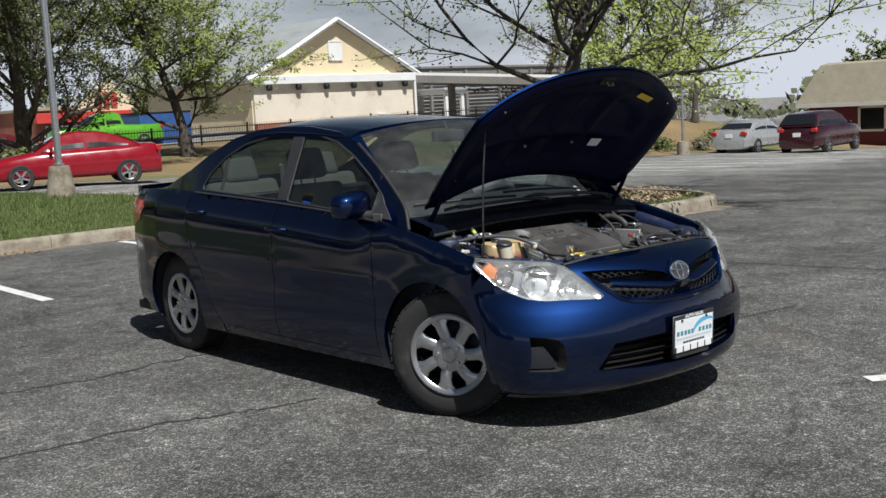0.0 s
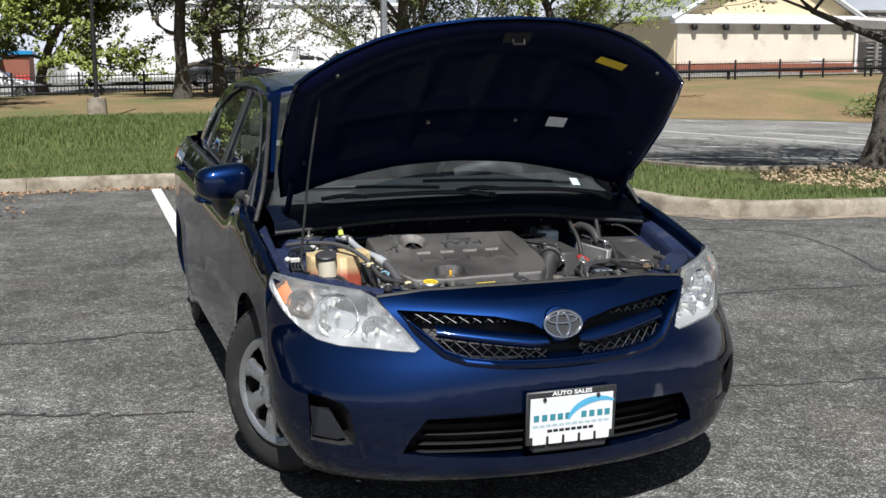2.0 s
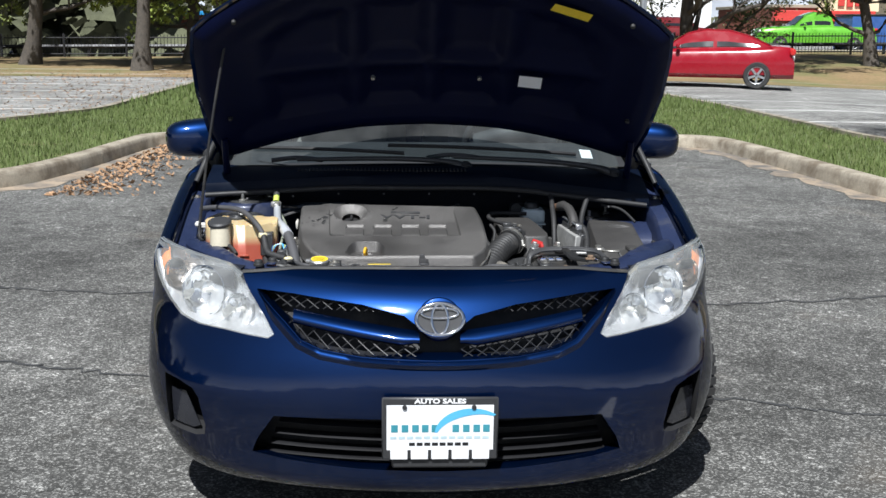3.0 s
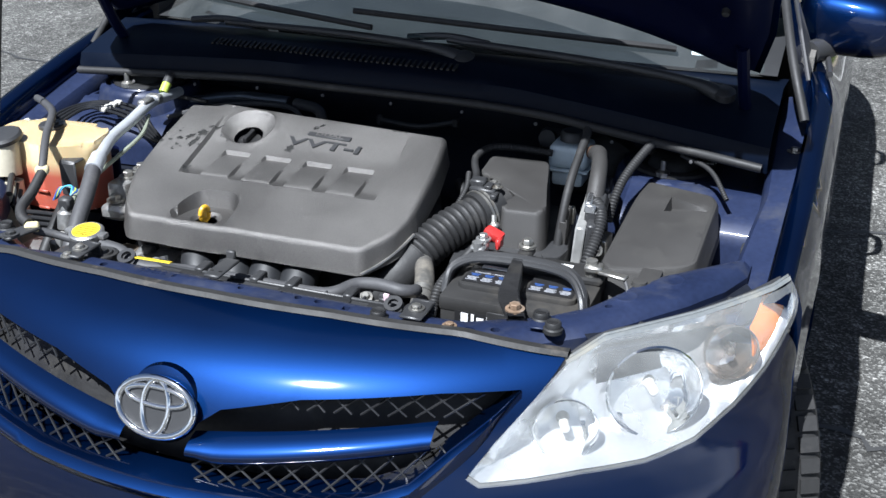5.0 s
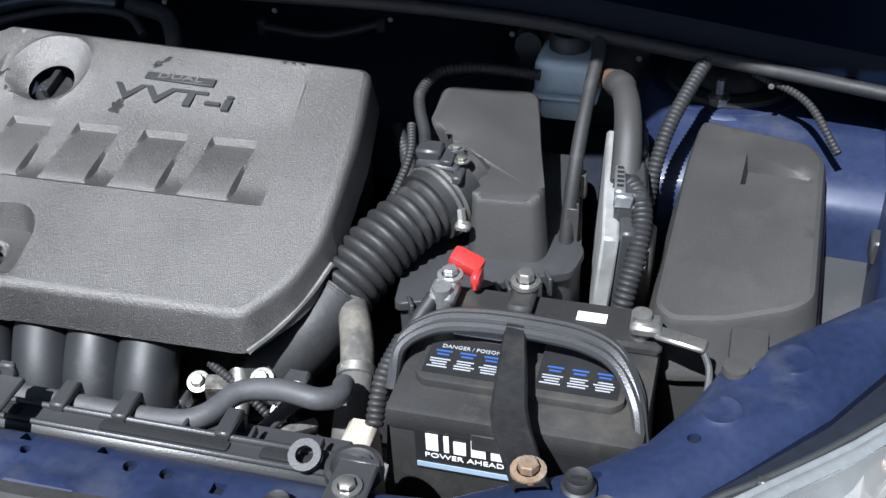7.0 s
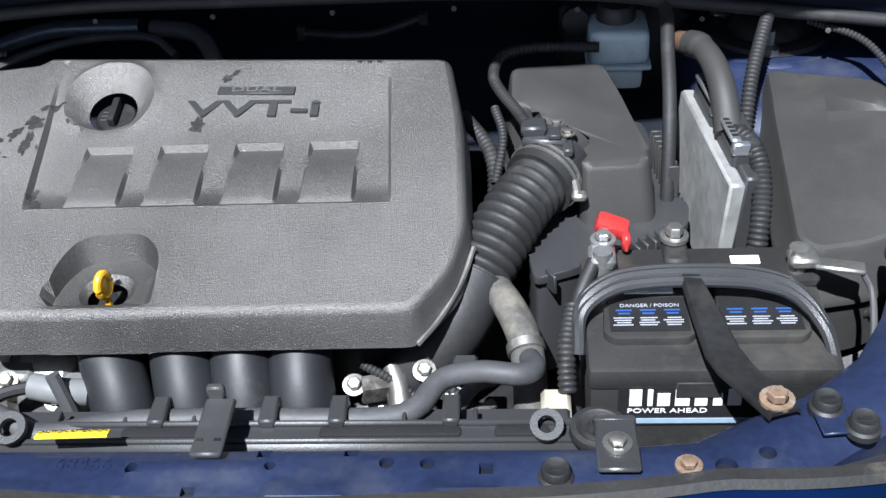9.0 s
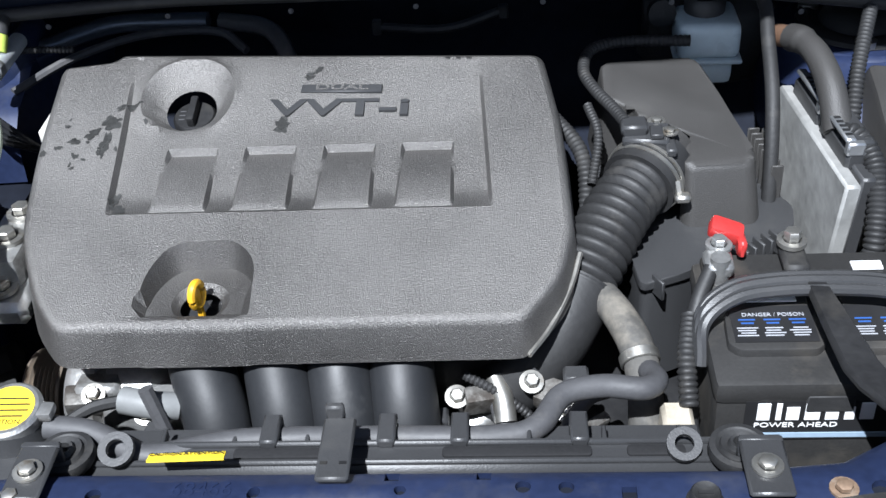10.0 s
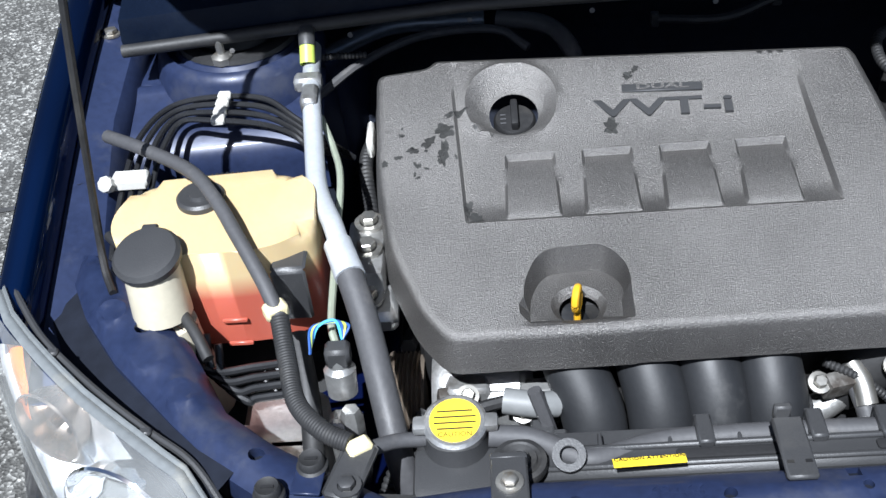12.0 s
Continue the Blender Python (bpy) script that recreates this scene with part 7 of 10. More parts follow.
part("top_label", box((0.365, -0.330, 0.7485), (0.050, 0.010, 0.0015)), PRINT_WHITE, bat)
part("top_label", box((0.47, -0.283, 0.7505), (0.030, 0.013, 0.0015)), PRINT_WHITE, bat)
# brand strip on the front face, as bars
lab = part("front_label", box((0.423, -0.4385, 0.690), (0.190, 0.0012, 0.050)), PRINT_BLACK, bat, "black front label with white lettering bars")
for x, w, h in ((0.345, 0.012, 0.021), (0.359, 0.005, 0.021), (0.372, 0.012, 0.016), (0.390, 0.014, 0.021), (0.408, 0.012, 0.016), (0.424, 0.009, 0.016), (0.440, 0.013, 0.021)):
    part("label_bar", box((x, -0.4395, 0.702 - (0.021 - h) / 2), (w, 0.001, h)), PRINT_WHITE, lab)
part("label_slogan", text_mesh("POWER AHEAD", 0.0085, pose(0.376, -0.4396, 0.6845, 90, 0, 0), 0.0002, 0, 1.3), PRINT_WHITE, lab)
part("label_band", box((0.423, -0.4395, 0.671), (0.188, 0.001, 0.006)), mat("grey_blue_print", (0.25, 0.33, 0.42), 0.5), lab)
pts = [(0.292, -0.385, 0.72), (0.296, -0.362, 0.752), (0.325, -0.345, 0.768), (0.365, -0.338, 0.772), (0.42, -0.338, 0.773), (0.47, -0.343, 0.772), (0.505, -0.360, 0.768), (0.528, -0.390, 0.750), (0.538, -0.415, 0.72)]
for dy, r in ((0.0, 0.007), (0.011, 0.006), (-0.010, 0.006)):
    part("clamp_strap", tube([(x, y + dy, z + (0.002 if dy == 0 else 0)) for x, y, z in pts], r, 8), BLACK_PLASTIC, bat, "black battery clamp strap")
arm = bmesh.new()
rows = []
for k in range(9):
    t = k / 8
    c = Vector((lerp([(0, 0.404), (0.55, 0.423), (1, 0.460)], t), lerp([(0, -0.340), (0.55, -0.458), (1, -0.540)], t), lerp([(0, 0.779), (0.55, 0.772), (1, 0.782)], t)))
    s = Vector((0.95, 0.30, 0)) * lerp([(0, 0.010), (0.3, 0.015), (0.55, 0.0175), (1, 0.0150)], t)
    rows.append([arm.verts.new(c - s + Vector((0, 0, -0.004))), arm.verts.new(c - s * 0.8), arm.verts.new(c + s * 0.8), arm.verts.new(c + s + Vector((0, 0, -0.004)))])
for a, b in zip(rows, rows[1:]):
    for k in range(3):
        arm.faces.new((a[k], b[k], b[k + 1], a[k + 1]))
part("clamp_bracket", thicken(arm, (0, 0, -0.004), False), DARK, bat, "dusty dark steel clamp bracket")
part("clamp_bolt", bolt((0.455, -0.526, 0.780), (0, 0, 1), 0.009, 0.012), RUST, bat)
part("strap_bolt", bolt((0.398, -0.262, 0.765), (0, 0, 1), 0.009, 0.016), STEEL, bat)
part("strap_foot", box((0.398, -0.275, 0.757), (0.026, 0.05, 0.012), 0.004), DARK, bat)
part("label_flap", box((0.405, -0.435, 0.712), (0.045, 0.012, 0.022), 0.002), RUBBER, bat)
part("positive_terminal", join(box((0.320, -0.292, 0.764), (0.028, 0.034, 0.016), 0.004), lathe([(0.010, 0.74), (0.010, 0.778), (0, 0.779)], Matrix.Translation((0.320, -0.300, 0)), 16), bolt((0.322, -0.275, 0.772), (0, 0, 1), 0.008, 0.012)), ALU, bat, "grey lead terminal clamp")
red = box((0.333, -0.250, 0.774), (0.036, 0.022, 0.017), 0.006, Euler((0.2, 0.3, radians(-10))).to_matrix().to_4x4(), 2)
part("terminal_cover", join(red, box((0.347, -0.262, 0.765), (0.009, 0.026, 0.020), 0.003)), RED_PL, bat, "faded red terminal cover")
part("positive_cable", tube([(0.312, -0.30, 0.765), (0.295, -0.33, 0.74), (0.286, -0.36, 0.70), (0.29, -0.40, 0.62)], 0.008, 10), RUBBER, bat)
part("negative_terminal", join(box((0.525, -0.300, 0.764), (0.030, 0.026, 0.012), 0.003), lathe([(0.010, 0.745), (0.010, 0.777), (0, 0.778)], Matrix.Translation((0.520, -0.298, 0)), 16), box((0.560, -0.312, 0.762), (0.050, 0.018, 0.006), 0.002, Euler((0, 0, radians(-14))).to_matrix().to_4x4())), STEEL, bat, "grey negative terminal clamp")
part("ground_cable", tube([(0.582, -0.320, 0.758), (0.590, -0.335, 0.74), (0.585, -0.375, 0.71), (0.57, -0.42, 0.68)], 0.0035, 8), HOSE_GREY, bat, "grey ground cable")
part("battery_side_loom", tube([(0.288, -0.34, 0.735), (0.280, -0.385, 0.72), (0.280, -0.42, 0.69)], 0.010, 10, ribs=0.002, pitch=0.006), RUBBER, bat)

# control unit with its plugs
ecu_m = Matrix.Translation((0.455, -0.085, 0.712)) @ Euler((0, radians(4), radians(7))).to_matrix().to_4x4()
ecu = part("control_unit", moved(box((0, 0, 0), (0.018, 0.225, 0.150), 0.003), ecu_m), mat("cast_pale_metal", (0.30, 0.30, 0.29), 0.6, 0.3, 0.25, 14, 60, 0.4), car, "pale cast metal engine control unit")
part("unit_lid", moved(box((0.018, 0, 0.01), (0.018, 0.215, 0.140), 0.003), ecu_m), BLACK_PLASTIC, ecu)
for y, col in ((0.055, BLACK_PLASTIC), (-0.035, BLACK_PLASTIC)):
    part("unit_plug", moved(join(box((0.020, y, 0.080), (0.036, 0.084, 0.030), 0.004), box((0.020, y, 0.098), (0.028, 0.070, 0.012), 0.003)), ecu_m), col, ecu, "black multi-pin plug")
    for k in range(5):
        part("plug_slot", moved(box((0.0055, y - 0.026 + 0.009 * k, 0.1085), (0.007, 0.004, 0.0012)), ecu_m), DARK, ecu)
    part("plug_lever", moved(join(box((0.0055, y, 0.105), (0.012, 0.072, 0.006), 0.002), box((0.010, y - 0.038, 0.098), (0.020, 0.010, 0.016), 0.002)), ecu_m), SILVER, ecu, "grey plug lever")
part("unit_elbow", tube([(0.446, 0.030, 0.848), (0.455, 0.010, 0.853), (0.465, -0.025, 0.850), (0.472, -0.065, 0.834), (0.476, -0.105, 0.800)], [(0, 0.0165), (0.25, 0.0165), (0.3, 0.0145), (1, 0.0165)], 16), GREY_PLASTIC, ecu, "grey plug elbow")
part("unit_loom", tube([(0.474, -0.120, 0.806), (0.488, -0.126, 0.808), (0.501, -0.155, 0.796), (0.502, -0.190, 0.770), (0.495, -0.226, 0.735), (0.490, -0.240, 0.69)], 0.0118, 14, ribs=0.0024, pitch=0.0062), RUBBER, ecu, "black ribbed wiring loom")
part("taped_end", tube([(0.434, 0.050, 0.842), (0.446, 0.030, 0.848)], 0.0135, 12), mat("brown_tape", (0.09, 0.05, 0.03), 0.6), ecu)
part("unit_bracket", box((0.505, -0.13, 0.70), (0.02, 0.05, 0.10), 0.003), STEEL, ecu)
part("unit_screw", bolt((0.498, -0.165, 0.735), (0.3, -0.7, 0.5), 0.007, 0.008), STEEL, ecu)

# fuse box
FUSE = rounded([(0.546, 0.057), (0.672, 0.024), (0.689, -0.008), (0.684, -0.225), (0.664, -0.246), (0.600, -0.272), (0.545, -0.281), (0.526, -0.262), (0.536, -0.05)], [0.016, 0.014, 0.018, 0.016, 0.014, 0.012, 0.014, 0.014, 0.02], 4)
ft = lambda x, y: 0.798 + 0.155 * min(0.0, y + 0.02)
notch = [(0.602, -0.014), (0.598, -0.070), (0.674, -0.056), (0.674, -0.046)]
def fuse_z(x, y):
    z = ft(x, y)
    if inside((x, y), notch):
        z -= 0.024 * max(0.0, min(1.0, edge_distance((x, y), notch) / 0.004)) * max(0.12, (0.676 - x) / 0.078)
    return z
top = sheet(offset(FUSE, 0.008), lambda x, y: (x, y, fuse_z(x, y)), 0.02, loops=[notch, offset(notch, 0.004)], edge=0.012)
fb = part("fuse_box", top, GREY_PLASTIC, car, "dark grey plastic fuse box lid", 35)
skirt = bmesh.new()
ring, base = dense(FUSE, 0.015), offset(dense(FUSE, 0.015), 0.008)
rings = []
for off, dz in ((0.008, 0), (0.003, -0.002), (0.0, -0.008), (-0.006, -0.060), (-0.009, -0.064), (-0.009, -0.072), (0.0, -0.072), (0.004, -0.15)):
    rings.append([skirt.verts.new((x, y, ft(*b) + dz)) for (x, y), b in zip(offset(ring, off), base)])
for a, b in zip(rings, rings[1:]):
    for i in range(len(a)):
        skirt.faces.new((a[i], a[(i + 1) % len(a)], b[(i + 1) % len(a)], b[i]))
part("fuse_box_wall", skirt, GREY_PLASTIC, fb, "", 40)
part("fuse_latch", join(box((0.615, -0.245, 0.728), (0.028, 0.020, 0.030), 0.004), box((0.615, -0.258, 0.722), (0.018, 0.012, 0.014), 0.002)), BLACK_PLASTIC, fb, "black box latch")
part("fuse_latch", box((0.750, -0.08, 0.735), (0.016, 0.03, 0.03), 0.003), BLACK_PLASTIC, fb)
part("support_pad", join(box((0.622, -0.335, 0.772), (0.036, 0.075, 0.014), 0.006, seg=2), lathe([(0.013, 0.776), (0.012, 0.783), (0, 0.784)], Matrix.Translation((0.612, -0.362, 0.0)), 20)), GREY_PLASTIC, car, "grey rubber-topped pad")
part("fuse_loom", tube([(0.575, 0.20, 0.875), (0.556, 0.11, 0.872), (0.542, 0.062, 0.866), (0.516, -0.012, 0.832), (0.505, -0.055, 0.800), (0.500, -0.085, 0.76)], 0.009, 10, ribs=0.002, pitch=0.006), RUBBER, car, "black ribbed loom to the fuse box")

# brake fluid reservoir and hoses on the bulkhead
res_mat = mat("milky_blue_plastic", (0.58, 0.68, 0.72), 0.35, 0, 0.08, 20, 100, 0.05)
br = part("brake_fluid_reservoir", join(box((0.368, 0.160, 0.797), (0.080, 0.080, 0.048), 0.012, seg=3), box((0.368, 0.160, 0.770), (0.086, 0.086, 0.006), 0.002), box((0.368, 0.158, 0.752), (0.066, 0.068, 0.034), 0.010, seg=2)), res_mat, car, "milky blue brake fluid reservoir")
part("reservoir_cap", lathe([(0.026, 0.81), (0.027, 0.83), (0.022, 0.838), (0, 0.838)], Matrix.Translation((0.366, 0.170, 0.004)), 20), BLACK_PLASTIC, br)
part("brake_booster", lathe([(0.0, 0.0), (0.08, 0.01), (0.115, 0.04), (0.12, 0.08)], aim((0.40, 0.20, 0.70), (0, 1, 0)), 28), DARK, car)
COATED_PIPE = mat("black_coated_pipe", (0.016, 0.0165, 0.018), 0.28, 0, 0.15, 14, 160, 0.05)
BULKHEAD_PIPE = mat("dark_steel_pipe", (0.10, 0.115, 0.14), 0.35, 0.6, 0.15, 14, 160, 0.1)
part("heater_pipe", tube([(-0.56, 0.10, 0.800), (-0.50, 0.142, 0.815), (-0.427, 0.185, 0.822), (-0.35, 0.190, 0.822), (-0.293, 0.188, 0.822)], 0.0125, 12), BULKHEAD_PIPE, car, "dark metal heater pipe")
part("heater_pipe", tube([(-0.275, 0.186, 0.822), (-0.211, 0.165, 0.820), (-0.180, 0.125, 0.805), (-0.165, 0.08, 0.77)], 0.012, 12), HOSE_GREY, car, "dark heater hose")
part("heater_line", tube([(-0.52, 0.045, 0.80), (-0.46, 0.11, 0.812), (-0.38, 0.165, 0.815), (-0.28, 0.17, 0.815), (-0.235, 0.14, 0.80)], 0.006, 8), HOSE_GREY, car)
part("rear_bracket", join(tube([(-0.06, 0.165, 0.815), (0.03, 0.16, 0.812), (0.10, 0.185, 0.822)], 0.006, 8), box((0.105, 0.185, 0.822), (0.014, 0.012, 0.018), 0.002), box((-0.062, 0.165, 0.815), (0.012, 0.012, 0.02), 0.002)), DARK, car, "dark bracket on the bulkhead")
part("rear_plug", join(box((0.085, 0.05, 0.805), (0.07, 0.03, 0.02), 0.005), tube([(0.06, 0.06, 0.80), (0.0, 0.07, 0.79)], 0.008, 8)), DARK, car)
part("bulkhead_fitting", join(box((0.325, 0.20, 0.80), (0.07, 0.03, 0.06), 0.008), lathe([(0.018, 0), (0.018, 0.02), (0, 0.022)], aim((0.312, 0.185, 0.815), (0, -1, 0.2)), 16)), DARK, car)

# left end: coolant tank, washer filler, pipes
tank_m = bpy.data.materials.new("milky_tank_with_red_coolant")
tank_m.use_nodes = True
tn = tank_m.node_tree
pb = tn.nodes["Principled BSDF"]
tcn, sep, mr, mixc, nz = tn.nodes.new("ShaderNodeTexCoord"), tn.nodes.new("ShaderNodeSeparateXYZ"), tn.nodes.new("ShaderNodeMapRange"), tn.nodes.new("ShaderNodeMix"), tn.nodes.new("ShaderNodeTexNoise")
mixc.data_type = "RGBA"
tn.links.new(tcn.outputs["Object"], sep.inputs[0])
tn.links.new(tcn.outputs["Object"], nz.inputs["Vector"])
nz.inputs["Scale"].default_value = 14
tn.links.new(sep.outputs[2], mr.inputs["Value"])
mr.inputs["From Min"].default_value, mr.inputs["From Max"].default_value = 0.775, 0.805
mixc.inputs[6].default_value, mixc.inputs[7].default_value = (0.36, 0.085, 0.055, 1), (0.52, 0.40, 0.22, 1)
tn.links.new(mr.outputs[0], mixc.inputs[0])
tn.links.new(mixc.outputs[2], pb.inputs["Base Color"])
pb.inputs["Roughness"].default_value, pb.inputs["Subsurface Weight"].default_value = 0.35, 0.3
pb.inputs["Subsurface Radius"].default_value = (0.02, 0.012, 0.006)
TANK = rounded([(-0.690, -0.180), (-0.520, -0.170), (-0.488, -0.205), (-0.486, -0.275), (-0.530, -0.300), (-0.590, -0.305), (-0.690, -0.300), (-0.715, -0.25)], [0.025, 0.022, 0.018, 0.016, 0.018, 0.02, 0.025, 0.025], 5)
tank = part("coolant_tank", prism(TANK, 0.708, 0.848, 0.022, None, lambda x, y: 0.848 - 0.10 * max(0.0, -0.225 - y), 4), tank_m, car, "milky coolant tank with red coolant", 60)
part("tank_cap", lathe([(0.027, 0.843), (0.027, 0.851), (0.024, 0.854), (0.014, 0.853), (0.012, 0.857), (0, 0.857)], Matrix.Translation((-0.616, -0.216, 0)), 28), BLACK_PLASTIC, tank, "black tank cap")
for k in range(2):
    part("level_mark", box((-0.585, -0.3075, 0.745 - 0.035 * k), (0.028, 0.004, 0.005), 0.001), tank_m, tank)
part("tank_bracket", join(box((-0.515, -0.268, 0.815), (0.038, 0.085, 0.006), 0.003), box((-0.515, -0.310, 0.780), (0.038, 0.006, 0.07), 0.003), box((-0.545, -0.245, 0.818), (0.02, 0.015, 0.012), 0.002)), BLACK_PLASTIC, tank, "black tank bracket")
wf = part("washer_filler", tube([(-0.640, -0.330, 0.64), (-0.652, -0.330, 0.74), (-0.655, -0.314, 0.842)], [(0, 0.040), (0.7, 0.032), (1, 0.030)], 20), mat("milky_white_plastic", (0.47, 0.43, 0.33), 0.4, 0, 0.1, 12, 100, 0.05), car, "milky white washer filler neck")
part("washer_cap", join(lathe([(0.036, 0.0), (0.037, 0.008), (0.033, 0.013), (0.020, 0.015), (0, 0.014)], aim((-0.656, -0.312, 0.844), (-0.05, -0.22, 1)), 28), box((-0.660, -0.276, 0.855), (0.018, 0.016, 0.006), 0.002)), BLACK_PLASTIC, wf, "black washer cap")
part("vent_hose", tube([(-0.747, -0.095, 0.858), (-0.69, -0.145, 0.870), (-0.626, -0.199, 0.874), (-0.59, -0.250, 0.872), (-0.560, -0.304, 0.862), (-0.530, -0.355, 0.840), (-0.514, -0.385, 0.818)], 0.0080, 10), HOSE_GREY, car, "grey overflow hose from the tank")
part("braided_hose", tube([(-0.514, -0.385, 0.818), (-0.504, -0.430, 0.798), (-0.492, -0.475, 0.788), (-0.465, -0.508, 0.785), (-0.438, -0.523, 0.782)], 0.0100, 14, ribs=0.0007, pitch=0.0032), RUBBER, car, "black braided hose sleeve")
for p in ((-0.518, -0.378, 0.822), (-0.430, -0.526, 0.778)):
    part("hose_clip", box(p, (0.024, 0.018, 0.016), 0.003, Euler((0, 0, 0.5)).to_matrix().to_4x4()), mat("cream_clip" + str(abs(p[0]))[2:5], (0.62, 0.55, 0.33), 0.5), car, "cream plastic hose clip")
part("hose_bracket", join(box((-0.436, -0.552, 0.778), (0.034, 0.066, 0.005), 0.004, Euler((0, 0, -0.3)).to_matrix().to_4x4()), bolt((-0.438, -0.571, 0.780), (0, 0, 1), 0.008, 0.008)), BLACK_PLASTIC, car, "black hose bracket")
PIPE_ALU = mat("pale_aluminium_pipe", (0.62, 0.65, 0.68), 0.38, 0.5, 0.1, 20, 200, 0.05)
acp = part("air_con_pipe", tube([(-0.520, 0.10, 0.845), (-0.515, 0.04, 0.850), (-0.508, -0.03, 0.856), (-0.499, -0.12, 0.842), (-0.489, -0.195, 0.834), (-0.468, -0.255, 0.828), (-0.458, -0.290, 0.822)], 0.0115, 14), PIPE_ALU, car, "aluminium air conditioning pipe", 60)
part("pipe_crimp", tube([(-0.462, -0.280, 0.823), (-0.447, -0.322, 0.812)], [(0, 0.0155), (0.5, 0.017), (1, 0.0165)], 16), PIPE_ALU, acp)
part("air_con_hose", tube([(-0.449, -0.316, 0.814), (-0.432, -0.365, 0.785), (-0.416, -0.425, 0.745), (-0.402, -0.475, 0.70), (-0.385, -0.50, 0.62)], 0.0150, 16), HOSE_GREY, acp, "grey rubber air conditioning hose", 60)
part("pipe_fitting", join(box((-0.514, -0.005, 0.858), (0.034, 0.022, 0.02), 0.004), box((-0.508, -0.045, 0.858), (0.020, 0.040, 0.024), 0.004)), ALU, acp)
part("service_cap", lathe([(0.010, 0.0), (0.010, 0.026), (0, 0.027)], aim((-0.518, 0.035, 0.860), (0, 0.55, 0.5)), 14), GREEN_PL, acp, "pale green service cap")
part("service_cap_top", lathe([(0.0108, 0.0), (0.0108, 0.022), (0.008, 0.026), (0, 0.026)], aim((-0.518, 0.052, 0.876), (0, 0.55, 0.5)), 14), BLACK_PLASTIC, acp)
part("thin_pipe", tube([(-0.497, -0.055, 0.838), (-0.480, -0.10, 0.820), (-0.470, -0.15, 0.812), (-0.470, -0.24, 0.795), (-0.472, -0.34, 0.770), (-0.466, -0.37, 0.76)], 0.0042, 8), mat("pale_green_pipe", (0.42, 0.46, 0.36), 0.4, 0.5), acp, "thin pale pipe")
sensor = part("pressure_switch", join(lathe([(0.016, 0), (0.017, 0.03), (0.012, 0.035), (0.012, 0.05), (0, 0.05)], aim((-0.462, -0.400, 0.72), (0, 0.2, 1)), 16), box((-0.46, -0.425, 0.66), (0.035, 0.03, 0.10), 0.006), lathe([(0.012, 0), (0.012, 0.02), (0.009, 0.03), (0, 0.03)], aim((-0.452, -0.432, 0.695), (0, 0.1, 1)), 6)), ALU, acp, "aluminium receiver block with switch")
part("switch_plug", join(box((-0.461, -0.392, 0.768), (0.026, 0.022, 0.026), 0.004)), BLACK_PLASTIC, sensor)
for k in range(4):
    part("switch_wire", tube([(-0.455, -0.385, 0.782), (-0.462 + 0.004 * k, -0.37, 0.795 - 0.002 * k), (-0.48 - 0.002 * k, -0.372, 0.790), (-0.49, -0.38 - 0.004 * k, 0.77)], 0.0016, 5), (PRINT_CYAN, PRINT_BLUE, GREEN_PL, PRINT_BLUE)[k], sensor)
# brake lines along the apron
for k in range(4):
    o = 0.012 * k
    part("brake_line", tube([(-0.742 + o, -0.31, 0.70), (-0.743 + o, -0.20, 0.765), (-0.740 + o, -0.10, 0.800), (-0.730 + o, -0.035 - o * 0.3, 0.816), (-0.700 + o * 0.6, 0.018 - o, 0.822), (-0.642, 0.028 - o * 1.5, 0.826), (-0.580, 0.022 - o * 1.6, 0.822), (-0.540, -0.005 - o, 0.808), (-0.515, -0.015 - o, 0.79), (-0.47, -0.02, 0.75)], 0.0038, 8), COATED_PIPE, car, "glossy black brake pipe")
for k in range(4):
    part("line_clip", box((-0.630, 0.026 - 0.0185 * k, 0.828), (0.017, 0.014, 0.010), 0.002), WHITE_PL, car, "white pipe clip")
part("line_clip", join(box((-0.728, -0.115, 0.806), (0.044, 0.024, 0.016), 0.003), lathe([(0.010, 0), (0.010, 0.01), (0.006, 0.014), (0, 0.014)], aim((-0.752, -0.125, 0.808), (-0.2, -0.6, 0.6)), 8)), WHITE_PL, car, "white pipe clip")
part("tower_shield", prism(rounded([(-0.66, -0.165), (-0.53, -0.160), (-0.525, -0.13), (-0.56, -0.085), (-0.62, -0.090), (-0.665, -0.13)], 0.02), 0.55, 0.775, 0.008), PAINT_UNDER, car, "dark blue apron bracket")
part("ribbed_loom", tube([(-0.655, -0.145, 0.812), (-0.60, -0.148, 0.820), (-0.55, -0.150, 0.816), (-0.525, -0.155, 0.80)], 0.010, 12, ribs=0.002, pitch=0.006), RUBBER, car, "black ribbed loom")
# brake unit below the tank
abs_ob = part("brake_control_unit", join(box((-0.535, -0.39, 0.62), (0.09, 0.09, 0.10), 0.008), box((-0.52, -0.44, 0.60), (0.06, 0.05, 0.14), 0.006), box((-0.57, -0.41, 0.655), (0.04, 0.04, 0.03), 0.005)), ALU, car, "cast aluminium brake control block")
for k in range(4):
    x = -0.635 + 0.012 * k
    part("control_pipe", tube([(x, -0.325 - 0.006 * k, 0.775 - 0.01 * k), (x + 0.004, -0.345 - 0.008 * k, 0.735 - 0.008 * k), (x + 0.03, -0.362 - 0.008 * k, 0.722 - 0.008 * k), (-0.56, -0.358 - 0.008 * k, 0.722 - 0.008 * k), (-0.51, -0.352 - 0.008 * k, 0.722 - 0.008 * k)], 0.0046, 8), COATED_PIPE, abs_ob, "dark bent brake pipe")
